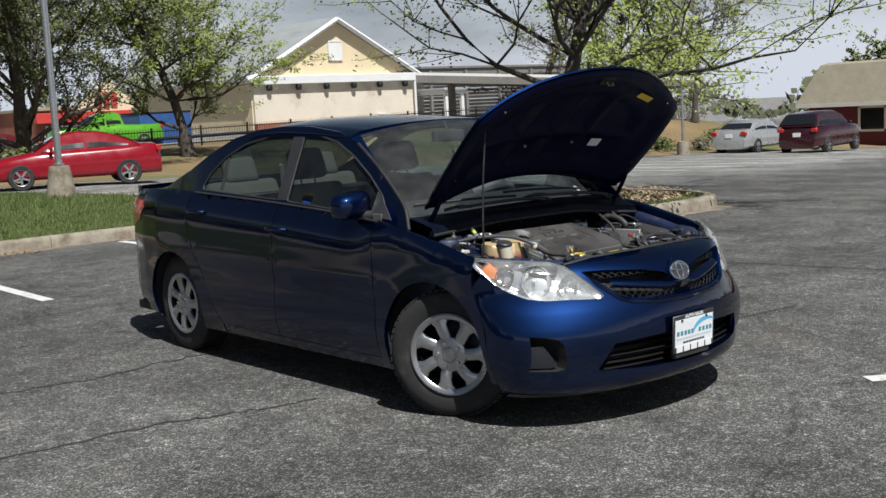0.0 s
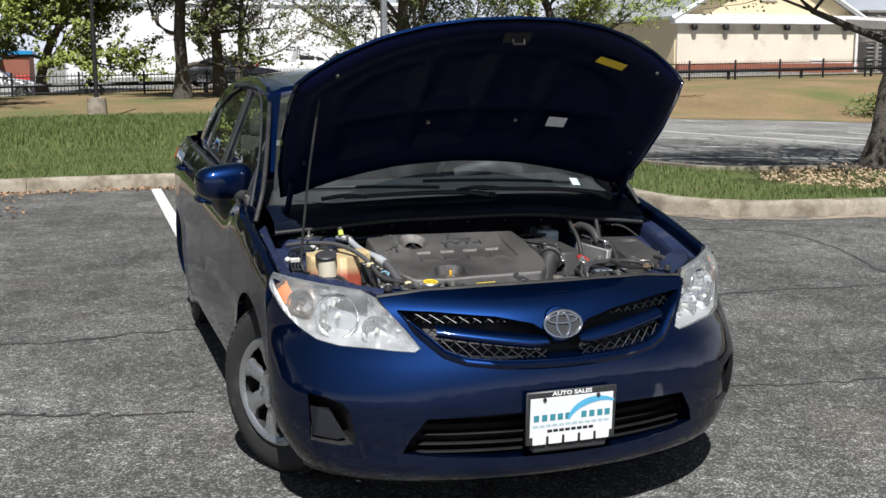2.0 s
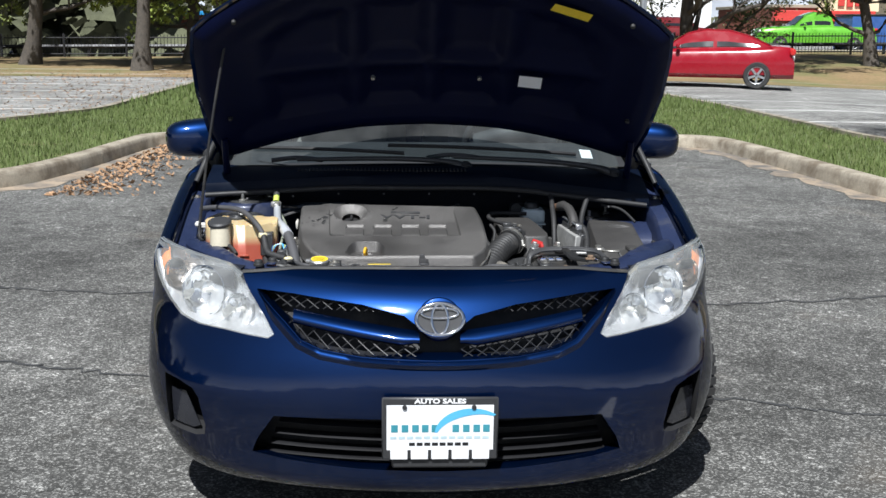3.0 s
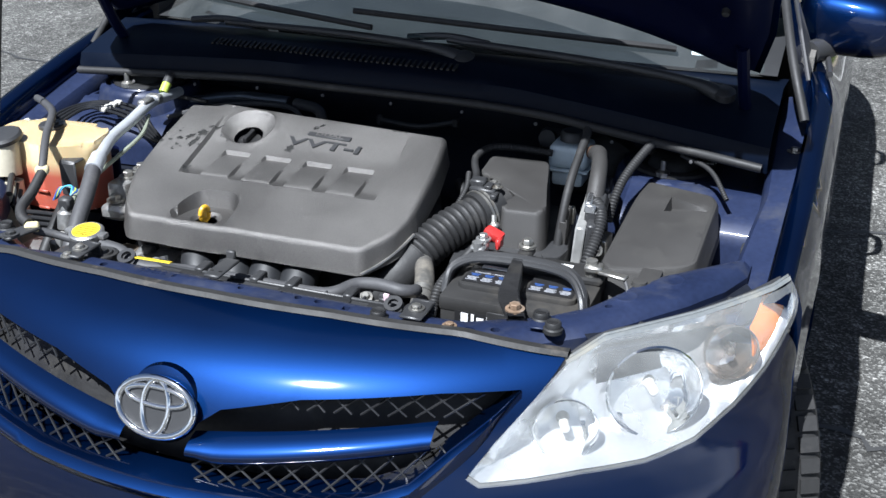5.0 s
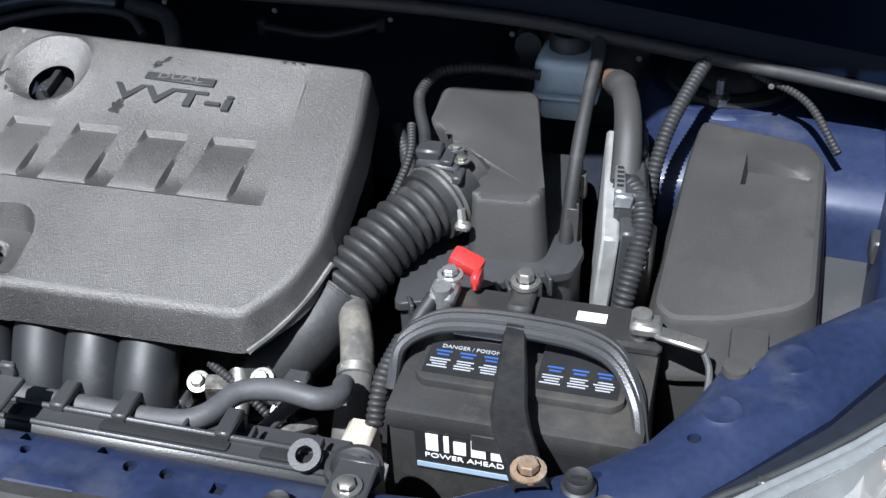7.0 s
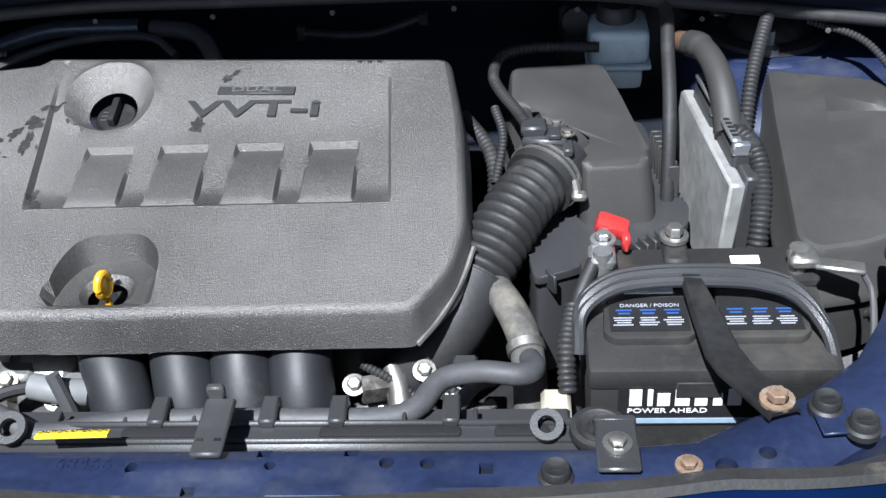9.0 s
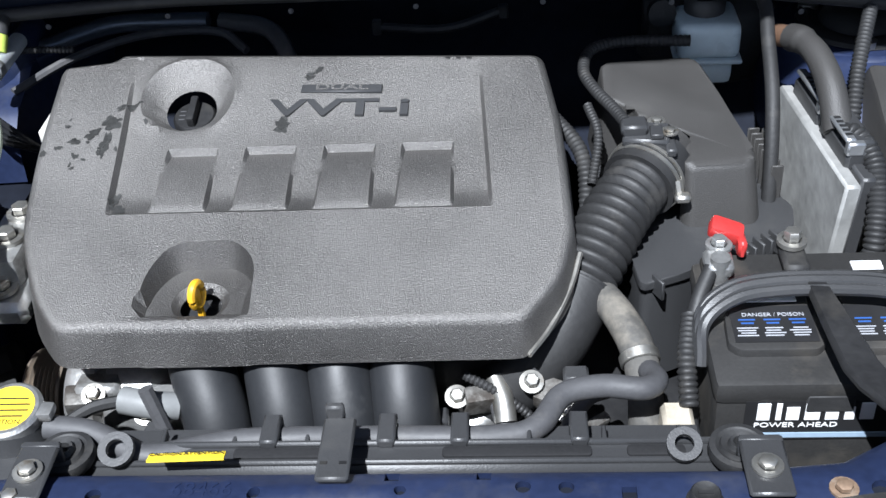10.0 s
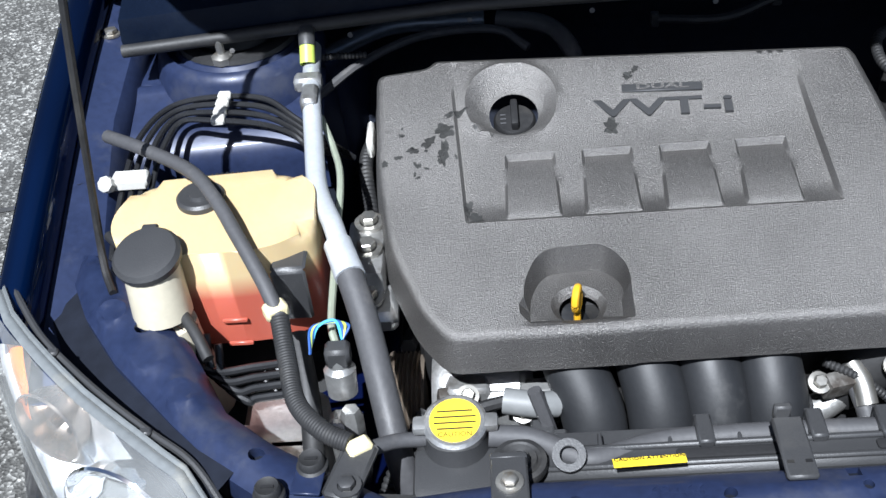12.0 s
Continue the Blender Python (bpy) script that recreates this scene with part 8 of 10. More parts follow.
part("control_loom", tube([(-0.515, -0.33, 0.74), (-0.50, -0.40, 0.70), (-0.498, -0.46, 0.64)], 0.012, 10), RUBBER, abs_ob)
for p in ((-0.57, -0.43, 0.68), (-0.545, -0.455, 0.665)):
    part("control_nut", lathe([(0.008, 0), (0.008, 0.014), (0.005, 0.018), (0, 0.018)], aim(p, (0, -0.3, 1)), 6), WHITE_PL, abs_ob)
# engine mount
mount = part("engine_mount", join(box((-0.443, -0.215, 0.735), (0.045, 0.10, 0.06), 0.010, seg=2), box((-0.435, -0.27, 0.715), (0.055, 0.06, 0.03), 0.008)), ALU, car, "cast aluminium engine mount")
for y, z in ((-0.178, 0.765), (-0.225, 0.765), (-0.272, 0.732)):
    part("mount_bolt", bolt((-0.440, y, z), (0, 0, 1), 0.0105, 0.014), STEEL, mount)
part("coil_plug", join(box((-0.440, -0.055, 0.80), (0.008, 0.045, 0.028), 0.003)), WHITE_PL, car, "white connector beside the cover")
part("prop_grommet", tube([(-0.742, -0.195, 0.786), (-0.705, -0.238, 0.788), (-0.655, -0.300, 0.786), (-0.618, -0.352, 0.780), (-0.598, -0.385, 0.765)], 0.0065, 10), RUBBER, car, "black cable along the support")

# dark bottom and back of the bay
part("under_tray", box((0, -0.16, 0.255), (1.14, 0.96, 0.03), 0.005), DARK, car, "dark engine under tray")
part("bulkhead", box((0, 0.30, 0.58), (1.36, 0.05, 0.70), 0.01), VOID, car, "bulkhead, near black to stand for shade")
for x in (-0.5, 0.5):
    part("subframe", box((x, -0.15, 0.42), (0.12, 0.75, 0.16), 0.02), PAINT_UNDER, car)
part("gearbox", join(lathe([(0.11, -0.1), (0.12, 0.0), (0.10, 0.12), (0.05, 0.16)], aim((0.36, -0.1, 0.42), (1, 0, 0)), 24)), ALU, car)
for k, pts in enumerate(([(0.30, -0.46, 0.62), (0.22, -0.45, 0.60), (0.16, -0.47, 0.55)], [(0.20, -0.10, 0.66), (0.20, -0.02, 0.72), (0.16, 0.06, 0.74)], [(-0.45, -0.08, 0.70), (-0.46, 0.02, 0.72), (-0.44, 0.12, 0.70)], [(0.50, -0.23, 0.70), (0.54, -0.24, 0.66), (0.62, -0.26, 0.66)], [(-0.38, -0.38, 0.66), (-0.42, -0.44, 0.62), (-0.44, -0.50, 0.60)])):
    part("wiring_loom", tube(pts, 0.010, 10, ribs=0.002, pitch=0.007), RUBBER, car, "black ribbed wiring loom")

# small fittings: looms, clips and bolts
for pts, r in (([(0.205, -0.015, 0.790), (0.215, -0.06, 0.775), (0.205, -0.11, 0.74)], 0.006), ([(-0.30, -0.40, 0.640), (-0.24, -0.43, 0.625), (-0.17, -0.455, 0.60)], 0.006), ([(0.60, 0.09, 0.845), (0.66, 0.05, 0.835), (0.70, 0.0, 0.80)], 0.005),
               ([(-0.60, 0.075, 0.825), (-0.52, 0.09, 0.835), (-0.45, 0.10, 0.83)], 0.005), ([(0.06, -0.335, 0.655), (0.10, -0.350, 0.640), (0.145, -0.360, 0.600)], 0.0055), ([(0.15, -0.375, 0.665), (0.19, -0.40, 0.640), (0.215, -0.43, 0.59)], 0.006)):
    part("small_loom", tube(pts, r, 8, ribs=0.0012, pitch=0.005), RUBBER, car, "thin black wiring loom")
for x, y, z in ((0.052, -0.352, 0.640), (0.130, -0.352, 0.660), (0.165, -0.385, 0.650), (-0.335, -0.352, 0.650), (-0.275, -0.372, 0.640), (-0.315, -0.300, 0.668)):
    part("engine_bolt", bolt((x, y, z), (0.1, -0.5, 1), 0.0075, 0.010), STEEL, car)
for x, y, z, sx, sy, sz, a in ((0.080, -0.345, 0.630, 0.045, 0.020, 0.030, 0.3), (0.150, -0.350, 0.640, 0.030, 0.030, 0.024, -0.4), (-0.350, -0.345, 0.635, 0.040, 0.026, 0.030, 0.2), (0.185, -0.405, 0.645, 0.050, 0.012, 0.022, 0.7)):
    part("engine_bracket", box((x, y, z), (sx, sy, sz), 0.004, Euler((0.3, 0.1, a)).to_matrix().to_4x4(), 2), GRIMY_ALU, car, "grimy cast aluminium bracket")
for x, y, z in ((0.030, -0.365, 0.620), (0.175, -0.360, 0.672), (-0.255, -0.400, 0.640)):
    part("engine_plug", join(box((x, y, z), (0.026, 0.022, 0.020), 0.003), box((x, y - 0.016, z + 0.003), (0.016, 0.012, 0.010), 0.002)), BLACK_PLASTIC, car, "black connector plug")

# cowl: seal, panel with vents, wipers
def build_cowl():
    front_y = lambda x: 0.088 - 0.06 * max(0.0, x - 0.40) ** 1.1 - 0.03 * max(0.0, -x - 0.5)
    back = lambda x: 0.160 + 0.39 * x * x
    drop = lambda x: 0.11 * max(0.0, x - 0.25) + 0.055 * max(0.0, -x - 0.30) - 0.010
    rows = []
    bm = bmesh.new()
    for i in range(41):
        x = -0.76 + 1.52 * i / 40
        a, b, d = front_y(x), back(x), drop(x)
        zb = 0.978 - 0.085 * x * x
        rows.append([bm.verts.new((x, y, z)) for y, z in ((a + 0.10, 0.872 - d), (a, 0.882 - d), (a - 0.004, 0.905 - d), (a + 0.005, 0.930 - d), (a + (b - a) * 0.25, 0.945 - d * 0.7), (a + (b - a) * 0.6, 0.962 - d * 0.3), (b, zb), (b + 0.06, zb - 0.01))])
    for a, b in zip(rows, rows[1:]):
        for k in range(7):
            bm.faces.new((a[k], b[k], b[k + 1], a[k + 1]))
    cowl = part("cowl_panel", bm, COWL, car, "black plastic cowl panel", 35)
    part("cowl_seal", tube([(x, front_y(x) - 0.010, 0.893 - drop(x)) for x in (-0.76, -0.60, -0.45, -0.3, -0.15, 0, 0.15, 0.3, 0.40)] + [(0.418, 0.066, 0.876), (0.417, 0.020, 0.850), (0.415, -0.045, 0.806), (0.412, -0.090, 0.730), (0.410, -0.120, 0.62)], 0.0085, 10), RUBBER, cowl, "black rubber bonnet seal with a loose hanging end", 60)
    part("cowl_seal", tube([(x, front_y(x) - 0.010, 0.893 - drop(x)) for x in (0.402, 0.45, 0.52, 0.62, 0.75)], 0.0085, 10), RUBBER, cowl)
    part("cowl_closing", sheet([(-0.74, 0.12), (0.74, 0.12), (0.74, 0.34), (-0.74, 0.34)], lambda x, y: (x, y, 0.62 + 0.9 * (y - 0.12)), 0.1), VOID, cowl)
    for k in range(46):
        x = -0.45 + 0.0128 * k
        a, b = front_y(x), back(x)
        y = a + (b - a) * 0.42
        part("vent_slat", box((x, y, 0.9545 - drop(x) * 0.6), (0.0055, 0.026, 0.004), 0, Euler((0.22, 0, 0)).to_matrix().to_4x4()), DARK, cowl)
    for k in range(9):
        x = -0.62 + 0.155 * k
        part("seal_clip", lathe([(0.0035, 0), (0.0035, 0.002), (0, 0.003)], aim((x, front_y(x) - 0.008, 0.872 - drop(x)), (0, -1, 0.2)), 10), HOSE_GREY, cowl)
    def on_glass(u, v, lift=0.012):
        p = Vector(shield(u, v))
        return p + Vector((0, -0.6, 0.8)) * lift
    for (ua, va), (ub, vb), pivot, joint in (((0.40, 0.075), (0.88, 0.05), (0.655, 0.190, 0.938), (0.083, 0.195, 0.990)), ((0.05, 0.09), (0.44, 0.03), (0.130, 0.165, 0.962), (-0.46, 0.225, 0.974))):
        pv, jt = Vector(pivot), Vector(joint)
        arm = part("wiper_arm", tube([pv, pv.lerp(jt, 0.12) + Vector((0, -0.006, 0.020)), pv.lerp(jt, 0.45) + Vector((0, -0.012, 0.024)), jt + Vector((0, -0.004, 0.008))], [(0, 0.018), (0.14, 0.016), (0.35, 0.010), (1, 0.007)], 10), BLACK_PLASTIC, car, "black wiper arm", 60)
        part("wiper_blade", tube([tuple(on_glass(ua + (ub - ua) * k / 8, va + (vb - va) * k / 8)) for k in range(9)], 0.0065, 8), RUBBER, arm)
        part("blade_bridge", tube([jt + Vector((-0.09, 0, 0.004)), jt + Vector((0, -0.002, 0.014)), jt + Vector((0.09, -0.002, 0.006))], 0.008, 8), BLACK_PLASTIC, arm)
        part("pivot_cap", lathe([(0.022, -0.012), (0.022, 0.014), (0.012, 0.022), (0, 0.022)], aim(pivot, (0, -0.3, 1)), 18), BLACK_PLASTIC, arm)


build_cowl()

# number plate frame: white plate with lettering bars and a light blue sweep
def build_plate():
    m = Matrix.Translation((0.0, -0.884, 0.392)) @ Euler((radians(93), 0, 0)).to_matrix().to_4x4()
    fr = part("dealer_plate", moved(box((0, 0, 0), (0.312, 0.178, 0.010), 0.004), m), BLACK_PLASTIC, car, "white dealer plate in a black frame")
    part("plate_face", moved(box((0, 0.004, 0.0055), (0.286, 0.128, 0.0016)), m), mat("white_plate", (0.78, 0.79, 0.80), 0.3, 0, 0.03, 6, 60, 0.02), fr)
    part("frame_text", text_mesh("AUTO SALES", 0.018, m @ pose(0, 0.0785, 0.0052), 0.0006, 0.0006, 1.35), PRINT_WHITE, fr)
    for k in range(5):
        part("frame_bar", moved(box((-0.110 + 0.055 * k, -0.0705, 0.0066), (0.046, 0.032, 0.0016), 0.0005), m), PRINT_WHITE, fr, "white lettering bar")
    tealish = mat("teal_print", (0.05, 0.26, 0.32), 0.5)
    for k, x in enumerate((-0.122, -0.094, -0.066, -0.040, -0.014, 0.042, 0.070, 0.098, 0.124)):
        part("plate_bar", moved(box((x, 0.002, 0.0068), (0.018, 0.021, 0.0006)), m), tealish, fr)
    for k in range(12):
        part("plate_small_bar", moved(box((-0.125 + 0.0225 * k, -0.024, 0.0068), (0.017, 0.008, 0.0006)), m), mat("pale_print%d" % k, (0.45, 0.58, 0.62), 0.5) if k == 0 else bpy.data.materials["pale_print0"], fr)
    for k in range(8):
        part("plate_web_bar", moved(box((-0.075 + 0.0205 * k, -0.043, 0.0068), (0.016, 0.009, 0.0006)), m), PRINT_BLACK, fr)
    sw = bmesh.new()
    rows = []
    for i in range(15):
        a = radians(175 - 125 * i / 14)
        k = 1 - i / 14
        rows.append([sw.verts.new(m @ Vector((0.085 + r * 0.10 * math.cos(a), -0.016 + r * 0.075 * math.sin(a), 0.0072))) for r in (1.0, 1.0 - 0.28 * math.sin(0.25 + 2.6 * i / 14))])
    for a, b in zip(rows, rows[1:]):
        sw.faces.new((a[0], a[1], b[1], b[0]))
    part("plate_sweep", sw, PRINT_CYAN, fr, "light blue arc")
    for x in (-0.095, 0.09):
        part("plate_screw", moved(lathe([(0.007, 0.006), (0.006, 0.010), (0, 0.010)], Matrix.Translation((x, 0.062, 0)), 12), m), BLACK_PLASTIC, fr)
    part("plate_mount", box((0, -0.862, 0.300), (0.26, 0.03, 0.05), 0.006), BLACK_PLASTIC, car, "black plate mount")


build_plate()

# ---- surroundings ----
BARK = mat("grey_bark", (0.080, 0.068, 0.055), 0.9, 0, 0.35, 6, 30, 0.9, dirt=(0.05, 0.045, 0.038), dirt_scale=9, dirt_at=0.55, bump_dist=0.02)
LEAF_A = mat("spring_leaves_yellow_green", (0.17, 0.21, 0.035), 0.6, 0, 0.2, 0.6, 20, 0.0, island=0.5)
LEAF_B = mat("spring_leaves_olive", (0.105, 0.125, 0.030), 0.6, 0, 0.2, 0.6, 20, 0.0, island=0.5)
LEAF_C = mat("budding_twigs_grey_green", (0.13, 0.12, 0.075), 0.7, 0, 0.2, 0.6, 20, 0.0, island=0.4)
IRON = mat("black_iron_fence", (0.014, 0.014, 0.015), 0.5, 0.3, 0.2, 4, 60, 0.1)
STUCCO = mat("pale_yellow_render", (0.70, 0.58, 0.38), 0.85, 0, 0.10, 0.6, 12, 0.2)
CREAM = mat("cream_wall", (0.68, 0.61, 0.50), 0.85, 0, 0.10, 0.6, 12, 0.2, dirt=(0.46, 0.40, 0.30), dirt_scale=0.5, dirt_at=0.62)
WHITE_WALL = mat("white_wall", (0.72, 0.72, 0.71), 0.8, 0, 0.06, 0.5, 10, 0.1)
BRICK = mat("red_brick", (0.26, 0.095, 0.060), 0.85, 0, 0.25, 1.2, 14, 0.3)
MAROON = mat("maroon_siding", (0.12, 0.018, 0.022), 0.7, 0, 0.15, 1, 14, 0.2)
SHINGLE = mat("tan_roof_shingles", (0.30, 0.27, 0.20), 0.9, 0, 0.2, 1.5, 12, 0.4)
GREY_ROOF = mat("pale_metal_roof", (0.42, 0.44, 0.43), 0.5, 0.3, 0.1, 0.6, 10, 0.1)
RED_BAND = mat("red_sign_band", (0.52, 0.045, 0.035), 0.6, 0, 0.1, 1, 10, 0.05)
BLUE_WALL = mat("blue_shop_front", (0.02, 0.24, 0.50), 0.5, 0, 0.1, 1, 10, 0.05)
SHOP_GLASS = mat("dark_shop_glass", (0.012, 0.014, 0.017), 0.08, 0, 0.2, 1, 10, 0.0, coat=0.6)
SHED = mat("weathered_grey_slats", (0.19, 0.18, 0.165), 0.8, 0, 0.3, 0.8, 12, 0.3)
WOODS = mat("far_woods", (0.085, 0.090, 0.050), 0.95, 0, 0.4, 0.15, 1.2, 0.5, bump_dist=0.5)


def tree(x, y, h, r, spread, leaves, size, material, seed, label, forks=5, first=0.28, lean=(0, 0), leafy=(2, 3), rise=1.0, sag=0.0):
    """A trunk that forks three times, with many small leaves about the twigs."""
    rng = random.Random(seed)
    base = Vector((x, y, height(x, y) - 0.05 + (0.1 if inside((x, y), ISLAND) else 0)))
    ob = thing("tree", label, "tree", base)
    verts, faces, spots = [], [], []

    def limb(p, d, length, r0, r1, level, sides):
        n = 7 if level == 0 else 6 if level == 1 else 4
        line = [(p, r0)]
        q, way = p.copy(), d.normalized()
        for i in range(n):
            k = (i + 1) / n
            wob = 0.10 if level == 0 else 0.26
            way = (way + Vector((rng.gauss(0, wob), rng.gauss(0, wob), rng.gauss(0, wob * 0.6))) + Vector((0, 0, 0.07 if level in (1, 2) else 0))).normalized()
            if level > 0 and sag == 0 and way.z < -0.12:
                way.z = -0.12
            q = q + way * (length / n)
            line.append((q.copy(), r0 + (r1 - r0) * k))
            if level in leafy or (level + 1) in leafy and k > 0.5:
                spots.append((q.copy(), 0.055 * length + 0.030))
        rings = []
        for i, (c, rr) in enumerate(line):
            dd = (line[min(i + 1, n)][0] - line[max(i - 1, 0)][0]).normalized()
            s = dd.orthogonal().normalized()
            t = dd.cross(s)
            flare = 1 + (0.55 if level == 0 and i == 0 else 0)
            k0 = len(verts)
            for j in range(sides):
                a = 2 * math.pi * j / sides
                verts.append(c + (s * math.cos(a) + t * math.sin(a)) * rr * flare)
            rings.append(k0)
        for a, b in zip(rings, rings[1:]):
            for j in range(sides):
                faces.append((a + j, a + (j + 1) % sides, b + (j + 1) % sides, b + j))
        return line

    trunk = limb(Vector((0, 0, 0)), Vector((lean[0], lean[1], 1)), h * 0.62, r, r * 0.42, 0, 9)
    for i in range(forks):
        k = first + (0.98 - first) * i / max(1, forks - 1)
        j = min(len(trunk) - 1, int(k * (len(trunk) - 1) + 0.5))
        p, rr = trunk[j]
        a = i * 2.4 + rng.uniform(-0.4, 0.4)
        up = (0.35 + 0.9 * k) * rise - sag
        l1 = limb(p, Vector((math.cos(a), math.sin(a), up)), spread * rng.uniform(0.75, 1.1) * (1.05 - (0.35 + 0.4 * (rise < 0.5)) * k), rr * 0.44, rr * 0.10, 1, 6)
        for m in range(6):
            p2, r2 = l1[2 + m % (len(l1) - 2)]
            d2 = (l1[-1][0] - l1[0][0]).normalized() + Vector((rng.gauss(0, 0.7), rng.gauss(0, 0.7), rng.uniform(-0.15, 0.7)))
            l2 = limb(p2, d2, spread * rng.uniform(0.35, 0.6), max(r2 * 0.6, 0.012), 0.008, 2, 4)
            for o in range(6):
                p3, r3 = l2[1 + o % (len(l2) - 1)]
                d3 = (l2[-1][0] - l2[0][0]).normalized() + Vector((rng.gauss(0, 0.8), rng.gauss(0, 0.8), rng.gauss(0.1, 0.5)))
                limb(p3, d3, spread * rng.uniform(0.16, 0.30), 0.010, 0.004, 3, 3)
    me = bpy.data.meshes.new("trunk")
    me.from_pydata([tuple(v) for v in verts], [], faces)
    me.materials.append(BARK)
    for f in me.polygons:
        f.use_smooth = True
    t = new("trunk", me)
    t.parent = ob
    lv, lf = [], []
    for _ in range(leaves):
        c, sp = rng.choice(spots)
        p = c + Vector((rng.gauss(0, sp), rng.gauss(0, sp), rng.gauss(0, sp * 0.8)))
        s = size * rng.uniform(0.5, 1.3)
        u = Vector((rng.gauss(0, 1), rng.gauss(0, 1), rng.gauss(0, 0.6))).normalized()
        w = u.orthogonal().normalized() * s * 0.42
        k0 = len(lv)
        bend = Vector((0, 0, -0.25 * s))
        lv += [p - u * s * 0.5, p + w * 0.9, p + u * s * 0.5 + bend, p - w * 0.9]
        lf.append((k0, k0 + 1, k0 + 2, k0 + 3))
    me = bpy.data.meshes.new("crown")
    me.from_pydata([tuple(v) for v in lv], [], lf)
    me.materials.append(material)
    c = new("crown", me)
    c.parent = ob
    return ob


tree(8.4, 7.95, 6.2, 0.155, 4.7, 42000, 0.060, LEAF_A, 4, "broad spring tree with sparse leaves in mulch", 20, 0.42, (0.12, -0.08), rise=0.50)
tree(9.2, 31.8, 10.0, 0.24, 5.2, 64000, 0.100, LEAF_B, 7, "broad many-stemmed tree budding olive green on the bank", 26, 0.02, rise=1.1)
tree(15.9, 33.6, 12.0, 0.19, 4.6, 44000, 0.110, LEAF_A, 12, "tall tree with level branches and fresh green needles", 22, 0.16, rise=0.22)
tree(2.5, 36.0, 12.5, 0.24, 3.4, 20000, 0.14, LEAF_B, 15, "tall olive-leaved tree by the fence", 20, 0.2, rise=0.25)
tree(3.9, 36.5, 13.0, 0.21, 3.0, 4200, 0.11, LEAF_C, 16, "bare dark-trunked tree by the fence", 14, 0.3, rise=0.1, sag=0.15)
tree(5.6, 44.0, 10.0, 0.14, 3.2, 9000, 0.12, LEAF_C, 18, "thin budding tree beyond the fence", 14, 0.12, rise=1.4)
tree(-6.7, 34.5, 8.0, 0.24, 4.6, 30000, 0.15, LEAF_A, 21, "leafy yellow-green tree on the verge", 18, 0.26, rise=0.45, sag=0.28)
tree(-7.5, 30.6, 9.0, 0.24, 4.2, 20000, 0.13, LEAF_A, 22, "leafy yellow-green tree on the verge", 14, 0.36, rise=0.5, sag=0.05)
tree(-2.2, 46.0, 9.0, 0.22, 4.6, 34000, 0.17, LEAF_A, 24, "dense yellow-green tree behind the fence", 18, 0.22, rise=0.45, sag=0.22)
tree(-11.8, 34.0, 9.5, 0.26, 4.2, 18000, 0.12, LEAF_A, 23, "leafy yellow-green tree on the verge", 14, 0.34, rise=0.35, sag=0.05)
for i, (x, y, h) in enumerate(((-16, 38, 11), (-20.5, 36, 11), (-25, 40, 12), (-30, 37, 11), (-36, 40, 12))):
    tree(x, y, h, 0.22, 4.2, 10000, 0.16, LEAF_B if i % 2 else LEAF_A, 30 + i, "leafy tree in the row at the lot's edge", 13, 0.25, rise=0.4)
tree(31.2, 26.4, 9.0, 0.24, 4.6, 20000, 0.12, LEAF_A, 41, "spring tree on the verge across the lot", 12, 0.22, rise=0.8)
tree(42.3, 30.5, 8.0, 0.15, 3.6, 7000, 0.12, LEAF_C, 42, "spring tree on the verge across the lot", 8, 0.25)
for i, (x, y, h) in enumerate(((49, 47, 9.5), (60, 50, 11), (66, 50, 12), (73, 56, 12))):
    tree(x, y, h, 0.20, 3.8, 5000, 0.16, LEAF_C, 50 + i, "tall bare tree far across the lot", 8, 0.2)
for i, (x, y, h) in enumerate(((88, 46, 9), (96, 44, 10), (104, 50, 9))):
    tree(x, y, h, 0.25, 4.0, 5000, 0.32, LEAF_B, 60 + i, "rounded green tree behind the restaurant", 8, 0.15)


def shrub(x, y, s, seed, material):
    rng = random.Random(seed)
    lv, lf = [], []
    for _ in range(500):
        a, b, r = rng.uniform(0, 6.28), rng.uniform(0, 1.5), s * rng.random() ** 0.4
        p = Vector((r * math.cos(a) * math.sin(b) * 1.25, r * math.sin(a) * math.sin(b), r * math.cos(b) * 0.8))
        u = Vector((rng.gauss(0, 1), rng.gauss(0, 1), rng.gauss(0, 1))).normalized() * 0.09
        w = u.orthogonal().normalized() * 0.04
        k = len(lv)
        lv += [tuple(p - u), tuple(p + w), tuple(p + u), tuple(p - w)]
        lf.append((k, k + 1, k + 2, k + 3))
    me = bpy.data.meshes.new("shrub")
    me.from_pydata(lv, [], lf)
    me.materials.append(material)
    ob = new("shrub", me)
    ob.location = (x, y, height(x, y))
    tagged(ob, "low brown-green shrub on the grass bank", "shrub", "shrubs on the bank")


for i, (x, y, s) in enumerate(((24.5, 27.6, 1.0), (26, 27.3, 1.1), (27.4, 27.0, 1.1), (28.8, 26.6, 1.1), (30.2, 26.4, 1.0), (32.4, 26.3, 0.8), (34.6, 26.6, 0.7), (36.5, 26.0, 0.7), (39, 27, 0.8), (7.2, 31.0, 1.1), (8.6, 30.6, 1.2), (10.6, 31.2, 1.0), (42, 28, 0.8))):
    shrub(x, y, s, 70 + i, LEAF_C if i % 2 else LEAF_B)

